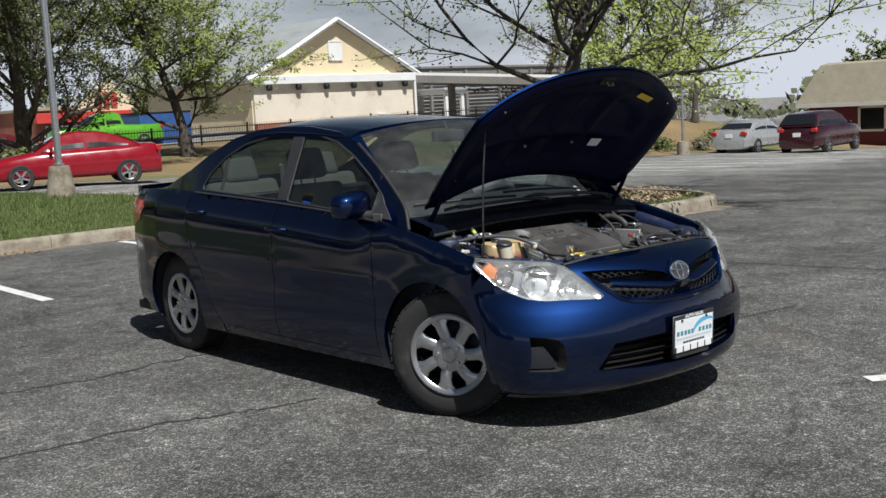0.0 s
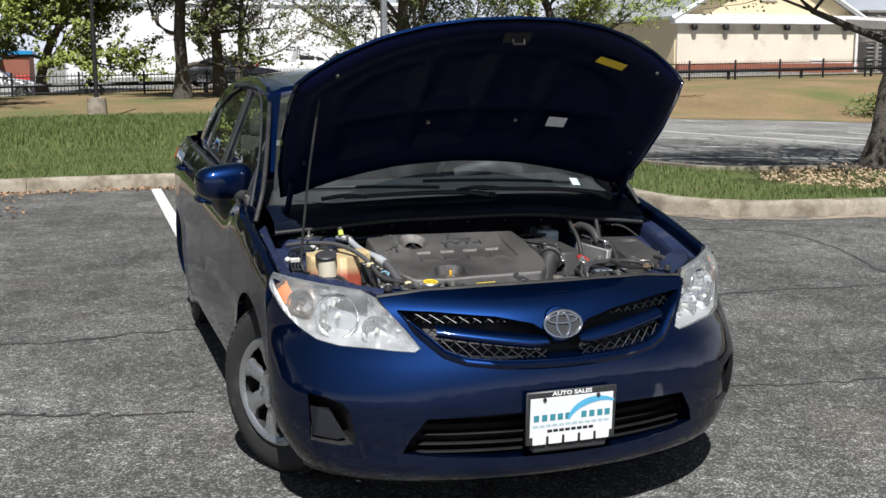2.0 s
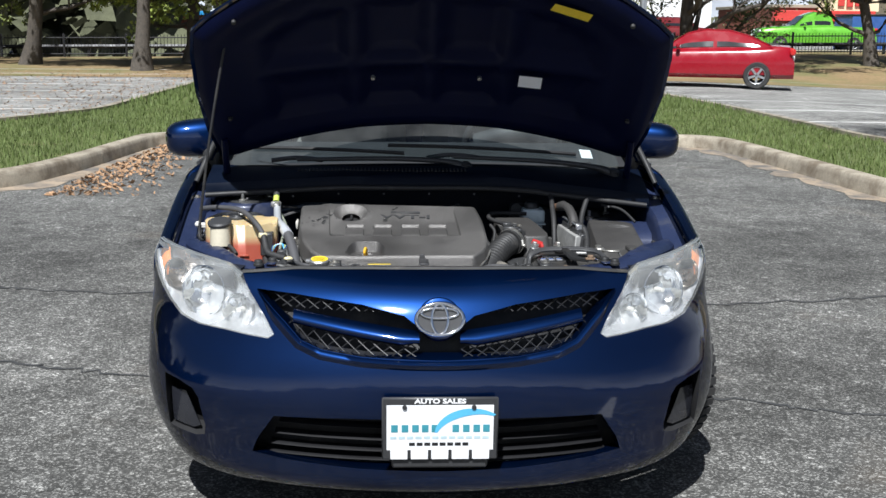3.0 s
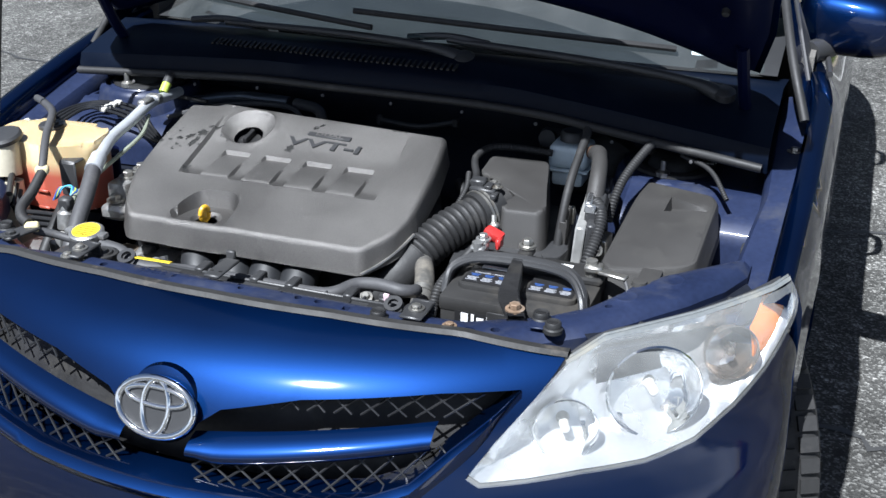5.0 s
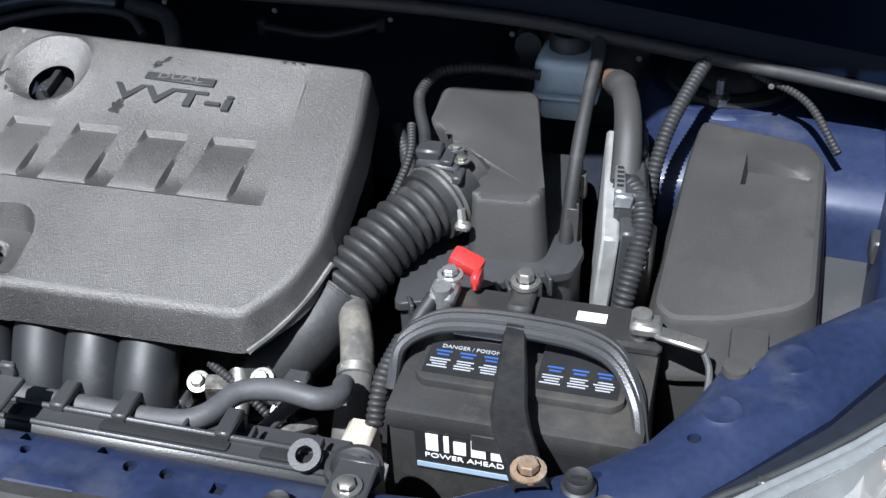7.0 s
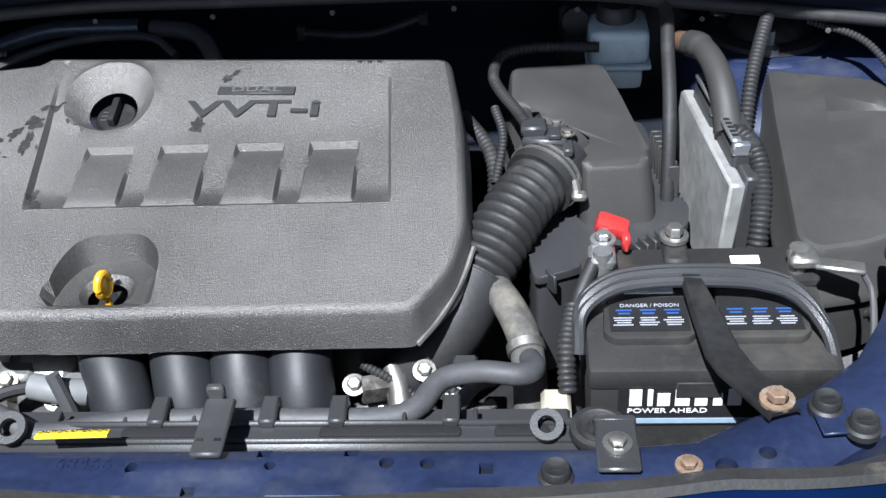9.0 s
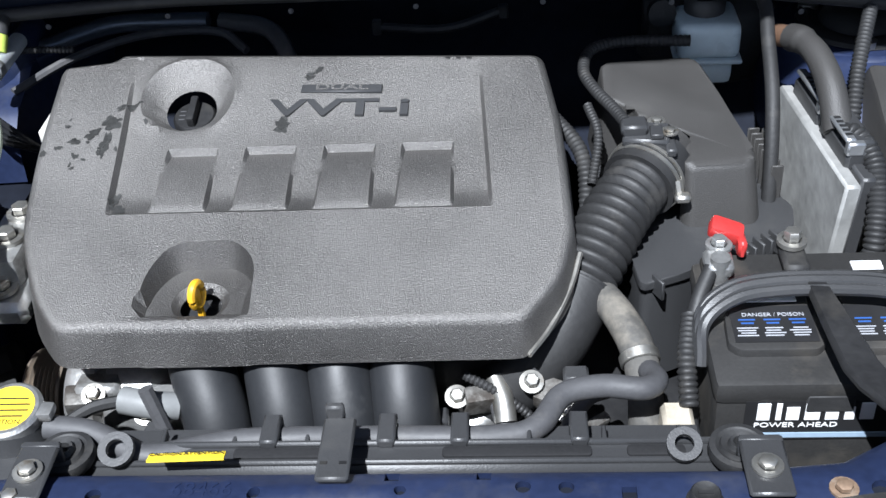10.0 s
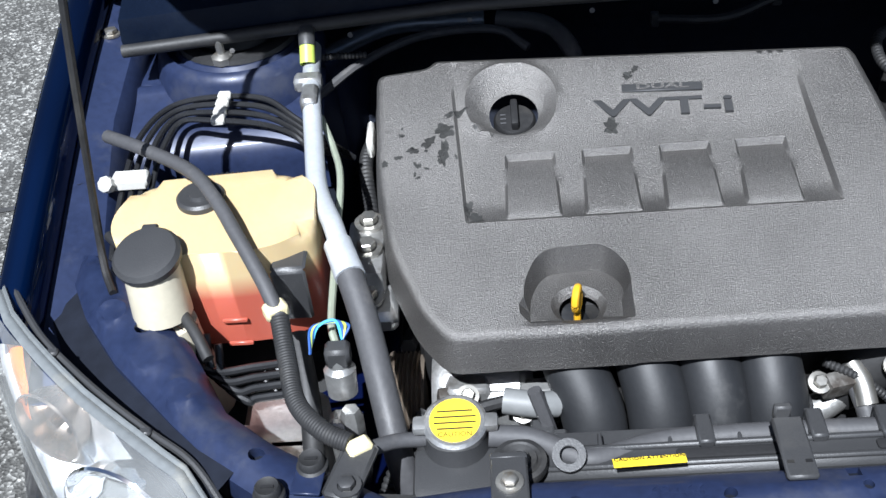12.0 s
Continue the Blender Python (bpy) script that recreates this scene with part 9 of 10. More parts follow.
# lamp post on its concrete foot
post = thing("lamp_post", "pale metal lamp post on a concrete foot", "lamp post", (4.72, 18.15, 0.1))
part("concrete_foot", lathe([(0.30, 0.0), (0.24, 0.45), (0.20, 0.64), (0.0, 0.66)], Matrix.Translation((4.72, 18.15, 0.12)), 10), CONCRETE, post, "tapered concrete foot")
part("pole", lathe([(0.11, 0.78), (0.11, 0.82), (0.07, 0.83), (0.06, 8.2), (0, 8.2)], Matrix.Translation((4.72, 18.15, 0.0)), 20), SILVER, post, "pale metal pole")
part("lamp_head", join(box((4.72, 17.75, 8.2), (0.35, 0.75, 0.14), 0.03), tube([(4.72, 18.15, 8.15), (4.72, 17.95, 8.2)], 0.04, 8)), SILVER, post)
for x, y, hh in ((-0.6, 27.2, 7.0), (33.5, 24.6, 6.5)):
    p2 = thing("sign_post" if x > 0 else "lamp_post", "thin grey post on a small concrete foot", "post", (x, y, height(x, y)))
    part("pole", lathe([(0.06, -0.1), (0.05, hh), (0, hh)], Matrix.Translation((x, y, height(x, y))), 10), SILVER if x > 0 else DARK, p2)
    part("concrete_foot", lathe([(0.28, -0.1), (0.24, 0.55), (0, 0.57)], Matrix.Translation((x, y, height(x, y))), 10), CONCRETE, p2)

# iron fence along the bank
fence = thing("fence", "black iron picket fence along the bank", "fence", (0, 41.5, 0))
pk, pf = [], []
x = -44.0
while x < 44:
    z0 = height(x, 41.5)
    part("post", box((x, 41.5, z0 + 0.43), (0.08, 0.08, 0.94), 0.01), IRON, fence)
    x2 = x + 2.4
    z1 = height(x2, 41.5)
    for dz in (0.12, 0.74):
        part("rail", tube([(x, 41.5, z0 + dz), (x2, 41.5, z1 + dz)], 0.022, 4), IRON, fence)
    for k in range(1, 18):
        t = k / 18
        px, pz = x + 2.4 * t, z0 + (z1 - z0) * t
        n0 = len(pk)
        pk += [(px - 0.011, 41.5, pz + 0.05), (px + 0.011, 41.5, pz + 0.05), (px + 0.011, 41.5, pz + 0.86), (px - 0.011, 41.5, pz + 0.86),
               (px, 41.489, pz + 0.05), (px, 41.511, pz + 0.05), (px, 41.511, pz + 0.86), (px, 41.489, pz + 0.86)]
        pf += [(n0, n0 + 1, n0 + 2, n0 + 3), (n0 + 4, n0 + 5, n0 + 6, n0 + 7)]
    x = x2
me = bpy.data.meshes.new("picket")
me.from_pydata(pk, [], pf)
me.materials.append(IRON)
pickets = tagged(new("picket", me), kind="stuff")
pickets.parent, pickets.location = fence, (0, -41.5, 0)
for x0, x1 in ((-34, 10), (10, 50)):
    tagged(part("kerb", strip((x0, bank_foot(x0)), (x1, bank_foot(x1)), 0.18, 0.10), CONCRETE), "pale concrete kerb at the foot of the bank", "kerb", kind="structure")
guard = thing("guard_rail", "dark steel guard rail behind the picket fence", "guard rail", (0, 42.0, 0))
for k in range(22):
    xa, xb = -44.0 + 4 * k, -40.0 + 4 * k
    part("beam", tube([(xa, 42.0, height(xa, 42.0) + 0.40), (xb, 42.0, height(xb, 42.0) + 0.40)], 0.085, 6), IRON, guard)
    part("post", box((xa, 42.06, height(xa, 42.0) + 0.20), (0.12, 0.10, 0.50), 0.01), IRON, guard)
tagged(part("pavement", strip((-44, 47.2), (66, 47.2), 3.0, 0.05), CONCRETE), "pale concrete pavement behind the fence", "pavement", kind="structure")


def saloon(name, label, category, x, y, turn, paint, length=4.5, width=1.78, tall=1.45, kind="saloon", group=""):
    """A parked car, its nose along its own -y, made of a lofted body, a glazed cabin and four wheels."""
    z0 = height(x, y)
    ob = thing(name, label, category, (x, y, z0), group)
    m = Matrix.Translation((x, y, z0)) @ Euler((0, 0, radians(turn))).to_matrix().to_4x4()
    L, Wd = length / 2, width / 2
    if kind == "saloon":
        deck = [(-1, 0.55), (-0.97, 0.68), (-0.80, 0.80), (-0.45, 0.92), (0.55, 0.98), (0.80, 1.02), (0.97, 1.00), (1, 0.72)]
        roof = [(-0.48, 0.92), (-0.18, 1.34), (0.02, tall), (0.28, tall - 0.02), (0.50, 1.28), (0.76, 1.02)]
    elif kind == "suv":
        deck = [(-1, 0.65), (-0.97, 0.85), (-0.85, 1.0), (-0.42, 1.08), (0.60, 1.12), (0.93, 1.12), (0.99, 1.0), (1, 0.75)]
        roof = [(-0.45, 1.08), (-0.22, 1.52), (0.0, tall), (0.45, tall), (0.80, tall - 0.08), (0.97, 1.10)]
    else:
        deck = [(-1, 0.70), (-0.97, 0.95), (-0.75, 1.05), (-0.38, 1.10), (0.25, 1.12), (0.60, 1.08), (0.99, 1.08), (1, 0.75)]
        roof = [(-0.40, 1.10), (-0.20, 1.60), (-0.05, tall), (0.14, tall), (0.22, tall - 0.1), (0.27, 1.10)]
    body = bmesh.new()
    rows = []
    n = 36
    for i in range(n + 1):
        k = -1 + 2 * i / n
        top = lerp(deck, k)
        w = Wd * (1 - 0.16 * abs(k) ** 6 - 0.04 * k * k)
        rows.append([body.verts.new(m @ Vector((sx * w * fx, k * L, z))) for sx, fx, z in
                     ((-1, 0.80, 0.24), (-1, 0.98, 0.34), (-1, 1.0, 0.58), (-1, 0.97, top - 0.10), (-1, 0.86, top), (0, 0, top + 0.03), (1, 0.86, top), (1, 0.97, top - 0.10), (1, 1.0, 0.58), (1, 0.98, 0.34), (1, 0.80, 0.24))])
    for a, b in zip(rows, rows[1:]):
        for j in range(10):
            body.faces.new((a[j], b[j], b[j + 1], a[j + 1]))
    body.faces.new(rows[0])
    body.faces.new(list(reversed(rows[-1])))
    part("body", body, paint, ob, "", 45)
    cab = bmesh.new()
    gl = []
    rows = []
    k0, k1 = roof[0][0], roof[-1][0]
    for i in range(n + 1):
        k = k0 + (k1 - k0) * i / n
        top, base = lerp(roof, k), lerp(deck, k)
        h = max(0.02, top - base)
        w = Wd * 0.86
        t = w - 0.36 * h
        rows.append([cab.verts.new(m @ Vector((px, k * L, pz))) for px, pz in ((-w, base - 0.02), (-t - 0.02, top - 0.05), (-t + 0.10, top), (t - 0.10, top), (t + 0.02, top - 0.05), (w, base - 0.02))])
    for a, b in zip(rows, rows[1:]):
        for j in range(5):
            cab.faces.new((a[j], b[j], b[j + 1], a[j + 1]))
    part("cabin", cab, paint, ob, "", 45)
    def glazing(nm, fn):
        part(nm, grid(lambda u, v: m @ Vector(fn(u, v)), 8, 4), SHOP_GLASS, ob, "dark glass")
    for sx in (-1, 1):
        for a0, a1, nm in ((k0 + 0.10, (k0 + k1) / 2 - 0.03, "side_window"), ((k0 + k1) / 2 + 0.01, k1 - (0.14 if kind == "saloon" else 0.06), "side_window")):
            def side_fn(u, v, a0=a0, a1=a1, sx=sx):
                k = a0 + (a1 - a0) * u
                top, base = lerp(roof, k), lerp(deck, k)
                h = max(0.03, top - base)
                w, t = Wd * 0.86, Wd * 0.86 - 0.36 * h - 0.02
                q = 0.10 + 0.78 * v
                return (sx * (w + (t - w) * q + 0.012), k * L, base + (h - 0.05) * q)
            glazing(nm, side_fn)
    for f0, f1, nm in ((0, 1, "windscreen"), (len(roof) - 1, len(roof) - 2, "rear_window")):
        def scr(u, v, f0=f0, f1=f1):
            (ka, za), (kb, zb) = roof[f0], roof[f1]
            q = 0.12 + 0.78 * v
            k, z = ka + (kb - ka) * q, za + (zb - za) * q
            wv = (Wd * 0.80) * (1 - 0.24 * q)
            return ((2 * u - 1) * wv, k * L + (-0.02 if f0 == 0 else 0.02), z + 0.02)
        glazing(nm, scr)
    for sx in (-1, 1):
        for ky in (-0.62, 0.60):
            c = m @ Vector((sx * (Wd - 0.10), ky * L, 0.32))
            wm = Matrix.Translation(c) @ Euler((0, 0, radians(turn))).to_matrix().to_4x4() @ Euler((0, radians(sx * 90), 0)).to_matrix().to_4x4()
            wh = part("wheel", lathe([(0.20, 0.02), (0.21, 0.10), (0.30, 0.105), (0.325, 0.07), (0.325, -0.09), (0.2, -0.1)], wm, 28), TYRE, ob)
            rim = bmesh.new()
            add_lathe(rim, [(0.215, 0.075), (0.205, 0.095), (0.195, 0.09)], wm, 24)
            for j in range(5):
                a = 2 * math.pi * j / 5
                add_box(rim, (0, 0, 0), (0.19, 0.055, 0.02), 0)
                for v in list(rim.verts)[-8:]:
                    v.co = wm @ Euler((0, 0, a)).to_matrix().to_4x4() @ (v.co + Vector((0.105, 0, 0.085)))
            part("rim", rim, SILVER, wh)
        part("head_lamp", moved(box((sx * Wd * 0.66, -L * 0.955, lerp(deck, -0.955) - 0.08), (0.34, 0.16, 0.13), 0.03), m), LAMP_SILVER, ob)
        part("tail_lamp", moved(box((sx * Wd * 0.74, L * 0.975, lerp(deck, 0.95) - 0.12), (0.26, 0.14, 0.16), 0.03), m), LAMP_RED, ob)
        part("door_mirror", moved(box((sx * (Wd + 0.04), k0 * L + 0.45, lerp(deck, k0 + 0.1) + 0.08), (0.18, 0.10, 0.12), 0.03), m), paint, ob)
    part("front_grille", moved(box((0, -L * 0.995, 0.50), (0.9, 0.06, 0.16), 0.02), m), BLACK_PLASTIC, ob)
    part("plate", moved(box((0, L * 1.0, 0.78), (0.32, 0.03, 0.16), 0.005), m), PRINT_WHITE, ob)
    return ob


def gloss(name, col):
    return mat(name, col, 0.3, 0.3, 0.05, 3, 600, 0.01, coat=1.0)


saloon("parked_car", "bright red saloon car parked behind the lawn", "car", 7.8, 24.8, -108, mat("red_car_paint", (0.24, 0.006, 0.014), 0.25, 0, 0.05, 3, 600, 0.01, coat=0.6, spec=0.3), 4.35, 1.78, 1.43)
saloon("parked_car", "silver saloon car parked across the lot", "car", 37.6, 24.0, 98, gloss("silver_car_paint", (0.42, 0.43, 0.43)), 4.6, 1.8, 1.42)
saloon("parked_car", "maroon sport utility car parked across the lot", "car", 37.4, 20.7, 98, gloss("maroon_car_paint", (0.045, 0.007, 0.011)), 4.6, 1.86, 1.66, "suv")
saloon("parked_car", "dark car parked beside the restaurant", "car", 52.5, 20.8, -20, gloss("black_car_paint", (0.012, 0.012, 0.014)), 4.8, 1.9, 1.6, "suv")
saloon("pickup_truck", "bright green pickup truck behind the fence", "pickup truck", 19.4, 48.5, -95, gloss("green_truck_paint", (0.12, 0.40, 0.025)), 5.4, 1.95, 1.75, "pickup")
saloon("pickup_truck", "white pickup truck behind the fence", "pickup truck", 10.6, 53.5, 88, gloss("white_truck_paint", (0.70, 0.70, 0.69)), 5.6, 1.95, 1.85, "pickup")
saloon("parked_car", "black saloon car behind the fence", "car", 6.2, 50.5, 92, gloss("dark_saloon_paint", (0.02, 0.021, 0.024)), 4.8, 1.85, 1.45)
saloon("parked_car", "dark red car behind the fence", "car", 13.2, 50.0, 92, gloss("dark_red_paint", (0.16, 0.014, 0.016)), 4.6, 1.85, 1.55, "suv")
saloon("parked_car", "white car behind the fence", "car", -4.6, 52.0, 90, gloss("white_car_paint", (0.66, 0.66, 0.66)), 4.6, 1.8, 1.5)
saloon("parked_car", "white van by the pale building", "car", 52.0, 66.0, 80, gloss("white_van_paint", (0.70, 0.70, 0.70)), 4.9, 1.9, 1.75, "suv")
skip = thing("skip_container", "blue metal waste container behind the fence", "container", (22.4, 49, height(22.4, 49)))
part("container_body", prism([(21.0, 47.9), (23.8, 47.9), (23.8, 50.0), (21.0, 50.0)], height(22.4, 49), height(22.4, 49) + 1.55, 0.05), mat("blue_container_paint", (0.025, 0.075, 0.24), 0.5), skip)
part("container_lid", box((22.4, 48.95, height(22.4, 49) + 1.60), (2.85, 2.15, 0.08), 0.02), DARK, skip)


def building(name, label, x0, x1, y0, y1, z0, z1, wall_mat, roof_mat=None, gable=0.0, category="building"):
    """Walls with a flat or gabled roof; returns the thing for its openings."""
    ob = thing(name, label, category, ((x0 + x1) / 2, y0, z0))
    cx = (x0 + x1) / 2
    if gable > 0:
        bm = bmesh.new()
        rows = [[bm.verts.new((x, y, z)) for x, z in ((x0, z0), (x1, z0), (x1, z1), (cx, z1 + gable), (x0, z1))] for y in (y0, y1)]
        for j in range(5):
            if j not in (2, 3):
                bm.faces.new((rows[0][j], rows[0][(j + 1) % 5], rows[1][(j + 1) % 5], rows[1][j]))
        bm.faces.new(rows[0])
        bm.faces.new(rows[1])
        part("wall", bm, wall_mat, ob, "", 0)
        for sx in (-1, 1):
            xe = x0 - 0.6 if sx < 0 else x1 + 0.6
            ze = z1 - 0.6 * gable / (cx - x0)
            rf = bmesh.new()
            vs = [[rf.verts.new((x, y, z + dz)) for x, z in ((cx, z1 + gable + 0.05), (xe, ze + 0.05))] for y in (y0 - 0.7, y1 + 0.7) for dz in (0, 0.22)]
            for a, b in ((0, 2), (1, 3), (0, 1), (2, 3)):
                rf.faces.new((vs[a][0], vs[a][1], vs[b][1], vs[b][0]))
            rf.faces.new((vs[0][1], vs[1][1], vs[3][1], vs[2][1]))
            part("roof", rf, roof_mat, ob, "", 0)
            part("barge_board", tube([(cx, y0 - 0.72, z1 + gable + 0.05), (xe, y0 - 0.72, ze + 0.05)], 0.22, 4), WHITE_WALL, ob)
    else:
        part("wall", box((cx, (y0 + y1) / 2, (z0 + z1) / 2), (x1 - x0, y1 - y0, z1 - z0)), wall_mat, ob, "", 0)
        part("roof", box((cx, (y0 + y1) / 2, z1 + 0.12), (x1 - x0 + 0.4, y1 - y0 + 0.4, 0.25), 0.03), roof_mat or GREY_ROOF, ob)
    return ob


def opening(ob, nm, x0, x1, y, z0, z1, glass_mat=None, frame_mat=None):
    w = part(nm, box(((x0 + x1) / 2, y, (z0 + z1) / 2), (x1 - x0, 0.12, z1 - z0)), glass_mat or SHOP_GLASS, ob)
    for a, b, c, d in ((x0 - 0.06, x0 + 0.04, z0, z1), (x1 - 0.04, x1 + 0.06, z0, z1), (x0 - 0.06, x1 + 0.06, z1 - 0.02, z1 + 0.08), (x0 - 0.06, x1 + 0.06, z0 - 0.08, z0 + 0.02)):
        part("frame", box(((a + b) / 2, y - 0.04, (c + d) / 2), (b - a, 0.12, d - c)), frame_mat or WHITE_WALL, w)


hall = building("store_building", "pale yellow gabled store with a white fascia", 47.0, 65.0, 80, 110, -0.4, 6.3, STUCCO, GREY_ROOF, 4.9)
part("lower_wall", box((56.0, 79.85, 3.4), (17.8, 0.3, 4.6)), CREAM, hall, "cream lower wall")
part("fascia", box((56.0, 79.6, 6.0), (19.0, 0.9, 0.75), 0.05), WHITE_WALL, hall, "white fascia band")
part("plinth", box((56.0, 79.6, 1.75), (17.9, 0.5, 1.2)), BRICK, hall, "red brick plinth")
for k in range(6):
    part("wall_lamp", box((48.5 + 3.0 * k, 79.4, 5.35), (0.45, 0.5, 0.5), 0.1), DARK, hall)
part("downpipe", tube([(64.6, 79.3, 5.7), (64.6, 79.3, 1.0)], 0.12, 8), WHITE_WALL, hall)
opening(hall, "door", 60.2, 61.5, 79.65, 1.0, 2.6, WHITE_WALL)
opening(hall, "gable_vent", 55.3, 56.7, 79.95, 7.7, 9.3, WHITE_WALL)
porch = building("porch", "white porch roof on slim posts", 65.4, 68.2, 76, 82, 4.2, 4.5, WHITE_WALL, GREY_ROOF)
for x in (65.8, 67.8):
    part("porch_post", box((x, 76.3, 2.6), (0.3, 0.3, 3.4)), WHITE_WALL, porch)
# the store stands on lower ground than the lot
hall.location.z -= 1.25
porch.location.z -= 1.25
shed = building("storage_shed", "long grey slatted shed behind the trees", 69.4, 92.8, 84.0, 91, -0.6, 6.9, SHED, SHED)
for k in range(14):
    part("slat", box((81.1, 83.9, 1.5 + 0.37 * k), (23.4, 0.12, 0.12)), GREY_ROOF if k % 3 == 0 else SHED, shed)
for k in range(5):
    part("shed_post", box((70.3 + 4.8 * k, 83.7, 3.6), (0.3, 0.3, 6.2)), SHED, shed)
shed.location.z -= 1.25
red = building("store_building", "brick store with a red band and sign", 25.5, 32.6, 78, 92, -0.6, 3.5, BRICK, SHINGLE)
sg = bmesh.new()
rows = [[sg.verts.new((x, y, z)) for x, z in ((28.6, 3.3), (33.0, 3.3), (33.0, 4.0), (31.2, 5.7), (28.9, 4.0))] for y in (77.6, 78.3)]
for j in range(5):
    sg.faces.new((rows[0][j], rows[0][(j + 1) % 5], rows[1][(j + 1) % 5], rows[1][j]))
sg.faces.new(rows[0])
sg.faces.new(rows[1])
part("sign_gable", sg, STUCCO, red, "tan sign gable", 0)
part("sign_band", box((29.0, 77.6, 2.95), (7.4, 0.5, 0.75), 0.03), RED_BAND, red, "red awning band")
for k in range(3):
    part("sign_bar", box((30.2 + 0.62 * k, 77.5, 4.15), (0.48, 0.1, 1.1 - 0.1 * (k != 1)), 0.03), RED_BAND, red, "red lettering bar")
for k in range(2):
    opening(red, "shop_window", 26.2 + 3.2 * k, 28.8 + 3.2 * k, 77.95, 0.3, 2.3)
red.location.x, red.location.z = red.location.x + 2.0, red.location.z - 0.6
white = building("warehouse", "long plain white warehouse", -1.0, 25.2, 86, 110, -1.2, 6.4, WHITE_WALL, WHITE_WALL)
for k in range(4):
    part("wall_rib", box((0 + 7.0 * k, 85.9, 3.4), (0.3, 0.2, 6.0)), WHITE_WALL, white)
white.location.z -= 0.6
shop = building("shop_building", "brick shop with blue front panels", -14.0, -3.2, 70, 84, -1.2, 1.9, BRICK, BLUE_WALL)
part("front_panel", box((-5.1, 69.8, -0.25), (1.5, 0.2, 2.1), 0.02), BLUE_WALL, shop, "blue front panel")
part("awning", box((-8.0, 69.3, 1.75), (6.5, 1.2, 0.35), 0.05), BLUE_WALL, shop)
for x in (-9.0, -5.3):
    part("awning_post", box((x, 68.9, 0.2), (0.16, 0.16, 2.8)), WHITE_WALL, shop)
opening(shop, "shop_window", -6.6, -5.9, 69.95, -0.5, 0.8, SHOP_GLASS)
opening(shop, "entrance", -8.9, -7.0, 69.95, -1.1, 1.0, SHOP_GLASS, DARK)
opening(shop, "shop_window", -12.8, -10.0, 69.95, -0.5, 0.9)
part("post_box", box((-3.55, 67.5, -0.15), (0.75, 0.7, 1.7), 0.06), RED_BAND, None)
bpy.data.objects["post_box"].name = "red_kiosk"
tagged(bpy.data.objects["red_kiosk"], "small red kiosk beside the brick shop", "kiosk")
def build_canopy():
    """A filling station roof on posts, with a red sign beside it."""
    ob = thing("canopy", "grey canopy roof with a white edge on slim posts", "canopy", (47, 46, -1.2))
    a, b = Vector((41.0, 50.6, 3.25)), Vector((53.0, 38.6, 2.05))
    across = Vector((0.70, 0.71, 0)) * 9
    for nm, lo, hi, m in (("roof", 0.0, 0.45, SHED), ("edge_board", 0.45, 0.62, WHITE_WALL)):
        bm = bmesh.new()
        rows = [[bm.verts.new(p + Vector((0, 0, z))) for p in (a, b, b + across, a + across)] for z in (lo, hi)]
        for j in range(4):
            bm.faces.new((rows[0][j], rows[0][(j + 1) % 4], rows[1][(j + 1) % 4], rows[1][j]))
        bm.faces.new(rows[0])
        bm.faces.new(rows[1])
        part(nm, bm, m, ob, "", 0)
    for k in (0.12, 0.5, 0.88):
        p = a.lerp(b, k) + across * 0.3
        part("post", box((p.x, p.y, p.z - 2.0), (0.35, 0.35, 4.2)), SHED, ob)
    part("sign", box((50.3, 41.2, 0.95), (1.0, 1.0, 0.75), 0.04), RED_BAND, ob, "red sign with white bars")
    part("sign_post", box((50.9, 41.6, -0.6), (0.2, 0.2, 2.6)), SHED, ob)


build_canopy()
rest = building("restaurant", "maroon restaurant under a tan shingle roof", 71.0, 96.0, 8.0, 41.6, -1.4, 1.85, MAROON)
bm = bmesh.new()
rows = [[bm.verts.new((x, y, z)) for x, y, z in ((71.0 - d, 8.0 - d, zz), (96 + d, 8.0 - d, zz), (96 + d, 41.6 + d, zz), (71.0 - d, 41.6 + d, zz))] for d, zz in ((0.7, 1.72), (0.7, 1.92), (-0.6, 4.7), (-1.0, 4.85))]
for a, b in zip(rows, rows[1:]):
    for j in range(4):
        bm.faces.new((a[j], a[(j + 1) % 4], b[(j + 1) % 4], b[j]))
bm.faces.new(rows[-1])
part("mansard_roof", bm, SHINGLE, rest, "tan shingle mansard roof", 0)
part("eave_board", box((70.28, 24.8, 1.80), (0.08, 34.9, 0.26)), WHITE_WALL, rest, "white eave board")
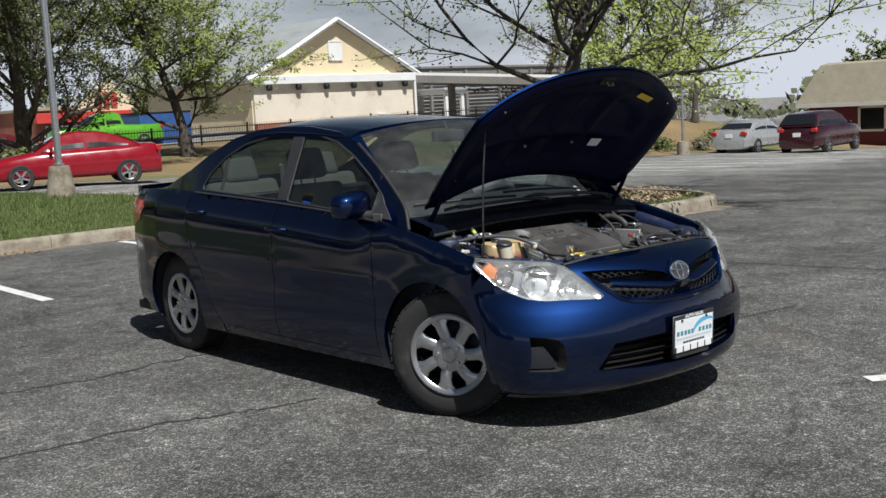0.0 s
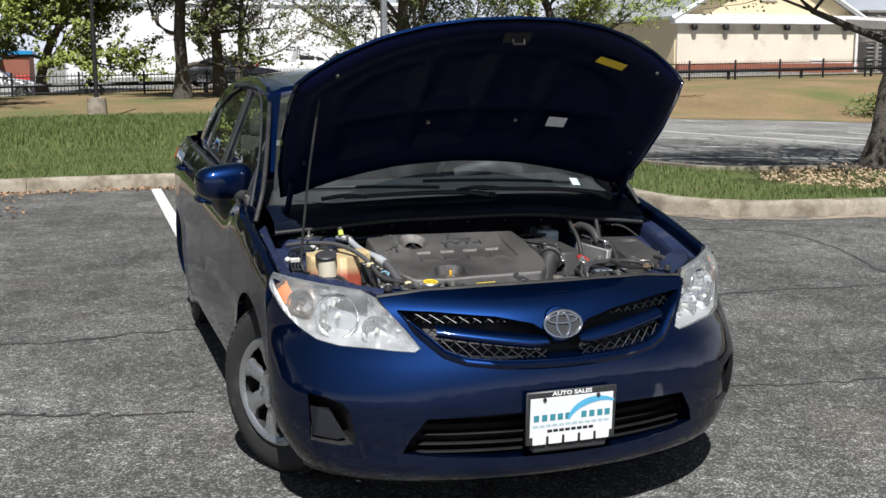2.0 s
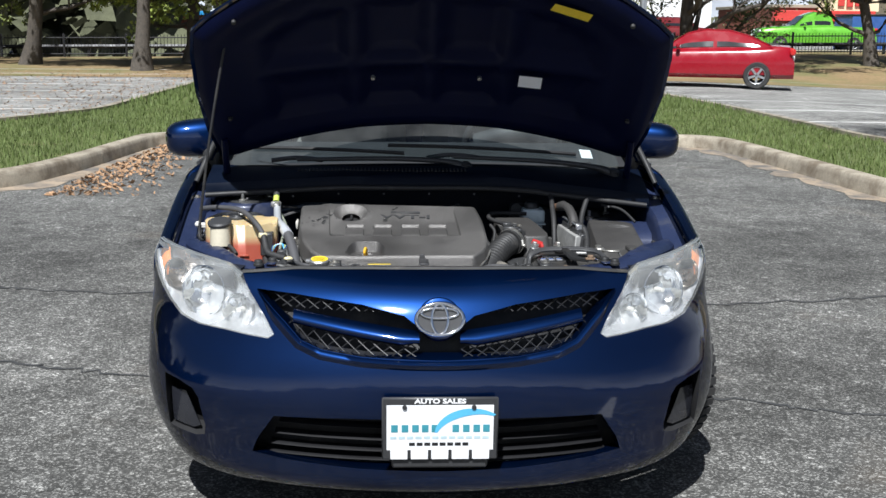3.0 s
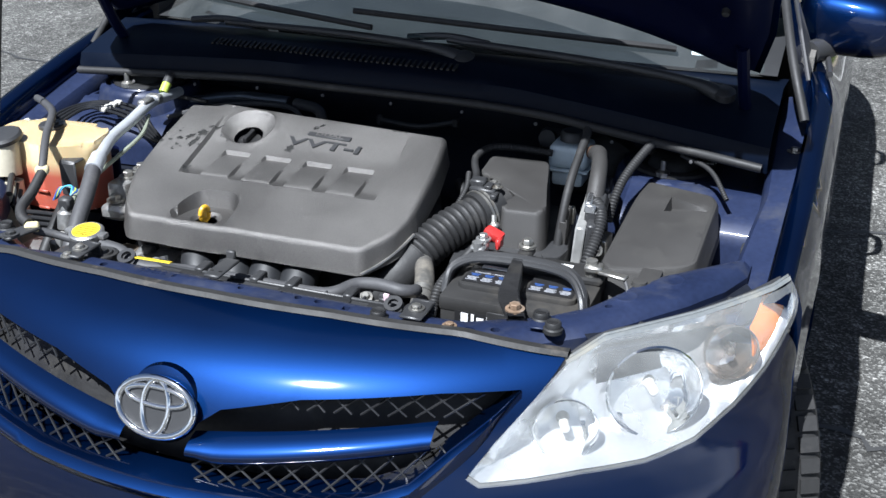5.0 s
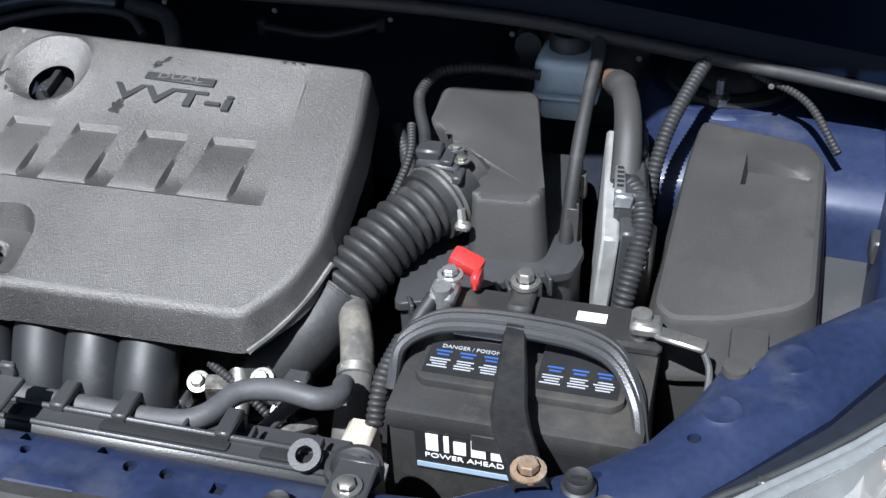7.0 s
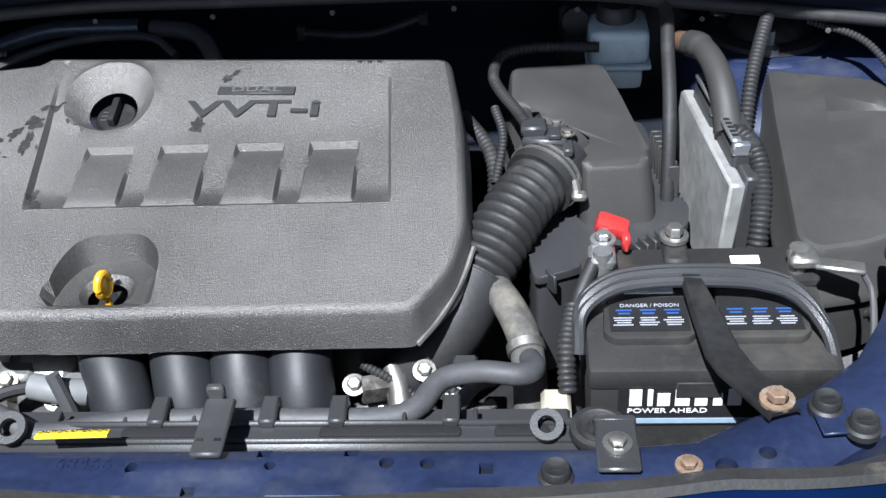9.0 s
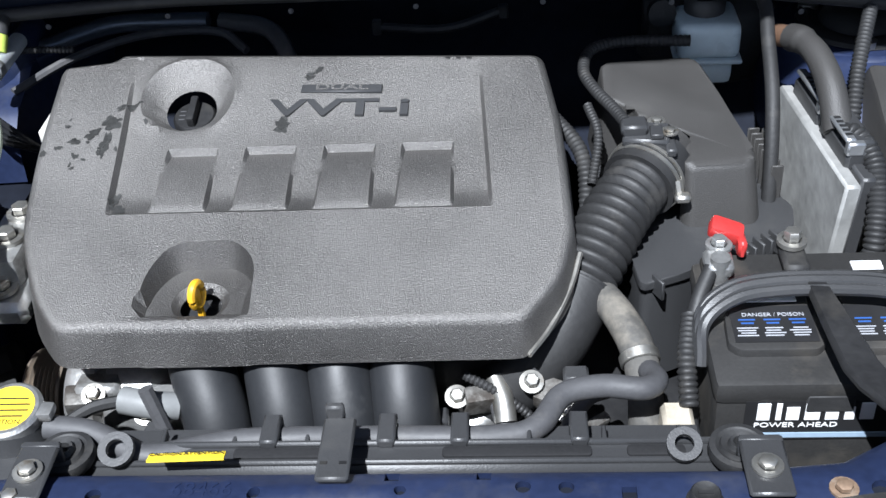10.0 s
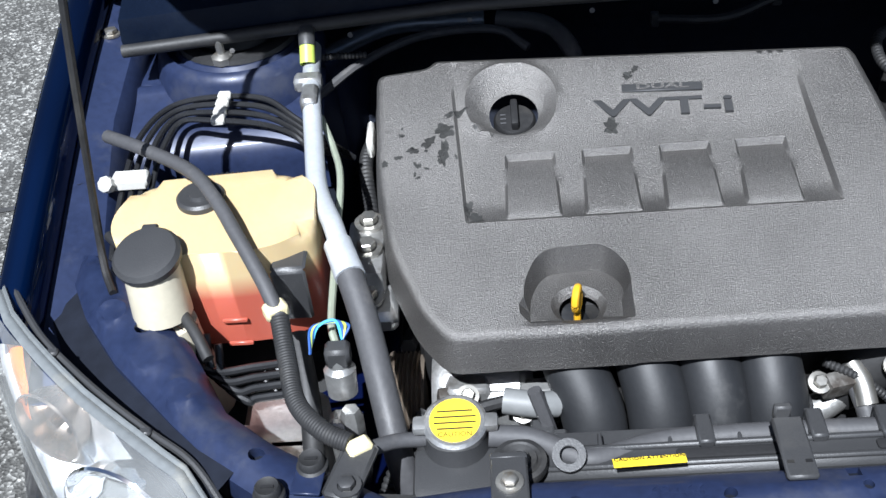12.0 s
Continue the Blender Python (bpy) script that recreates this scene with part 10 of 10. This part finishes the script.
for y in (36.6, 31.0, 25.0, 19.0):
    w = part("window", box((70.97, y, 0.75), (0.10, 1.8, 1.5)), SHOP_GLASS, rest)
    for dy, dz, sy, sz in ((-0.98, 0, 0.16, 1.8), (0.98, 0, 0.16, 1.8), (0, 0.83, 2.1, 0.16), (0, -0.83, 2.1, 0.16)):
        part("frame", box((70.92, y + dy, 0.75 + dz), (0.14, sy, sz)), WHITE_WALL, w)
part("door", box((70.96, 39.6, -0.2), (0.1, 1.1, 2.1)), WHITE_WALL, rest)
rest.location.z -= 1.45

# woods along the lot's open sides, continuing the row of trees at its edge
wv, wf = [], []
rng = random.Random(78)
for k in range(11000):
    a = rng.uniform(radians(101), radians(196))
    d = rng.uniform(56, 76)
    z = rng.random() ** 0.8 * 15.0 * (0.75 + 0.15 * math.sin(a * 23) + 0.10 * math.sin(a * 61 + 1)) - 1.0
    s = rng.uniform(0.5, 1.3)
    u = Vector((rng.gauss(0, 1), rng.gauss(0, 1), rng.gauss(0, 1))).normalized() * s
    w = u.orthogonal().normalized() * s * 0.8
    p = Vector((d * math.cos(a), d * math.sin(a), z))
    k0 = len(wv)
    wv += [tuple(p - u), tuple(p + w), tuple(p + u), tuple(p - w)]
    wf.append((k0, k0 + 1, k0 + 2, k0 + 3))
me = bpy.data.meshes.new("woods")
me.from_pydata(wv, [], wf)
me.materials.append(WOODS)
tagged(new("woods", me), "olive spring woods along the car park's edge", "woods", kind="stuff")

# far woods close the horizon
wv, wf = [], []
rng = random.Random(77)
for k in range(26000):
    a = rng.uniform(0, 2 * math.pi)
    d = rng.uniform(150, 190)
    z = rng.random() * 9.0 * (0.45 + 0.3 * math.sin(a * 23) + 0.25 * math.sin(a * 61 + 1)) - 1.5
    cx, cy = d * math.cos(a), d * math.sin(a) + 20
    s = rng.uniform(0.35, 0.95)
    u = Vector((rng.gauss(0, 1), rng.gauss(0, 1), rng.gauss(0, 1))).normalized() * s
    w = u.orthogonal().normalized() * s * 0.8
    p = Vector((cx, cy, z))
    k0 = len(wv)
    wv += [tuple(p - u), tuple(p + w), tuple(p + u), tuple(p - w)]
    wf.append((k0, k0 + 1, k0 + 2, k0 + 3))
me = bpy.data.meshes.new("far_woods")
me.from_pydata(wv, [], wf)
me.materials.append(WOODS)
tagged(new("far_woods", me), "distant olive woods on the horizon", "woods", kind="stuff")
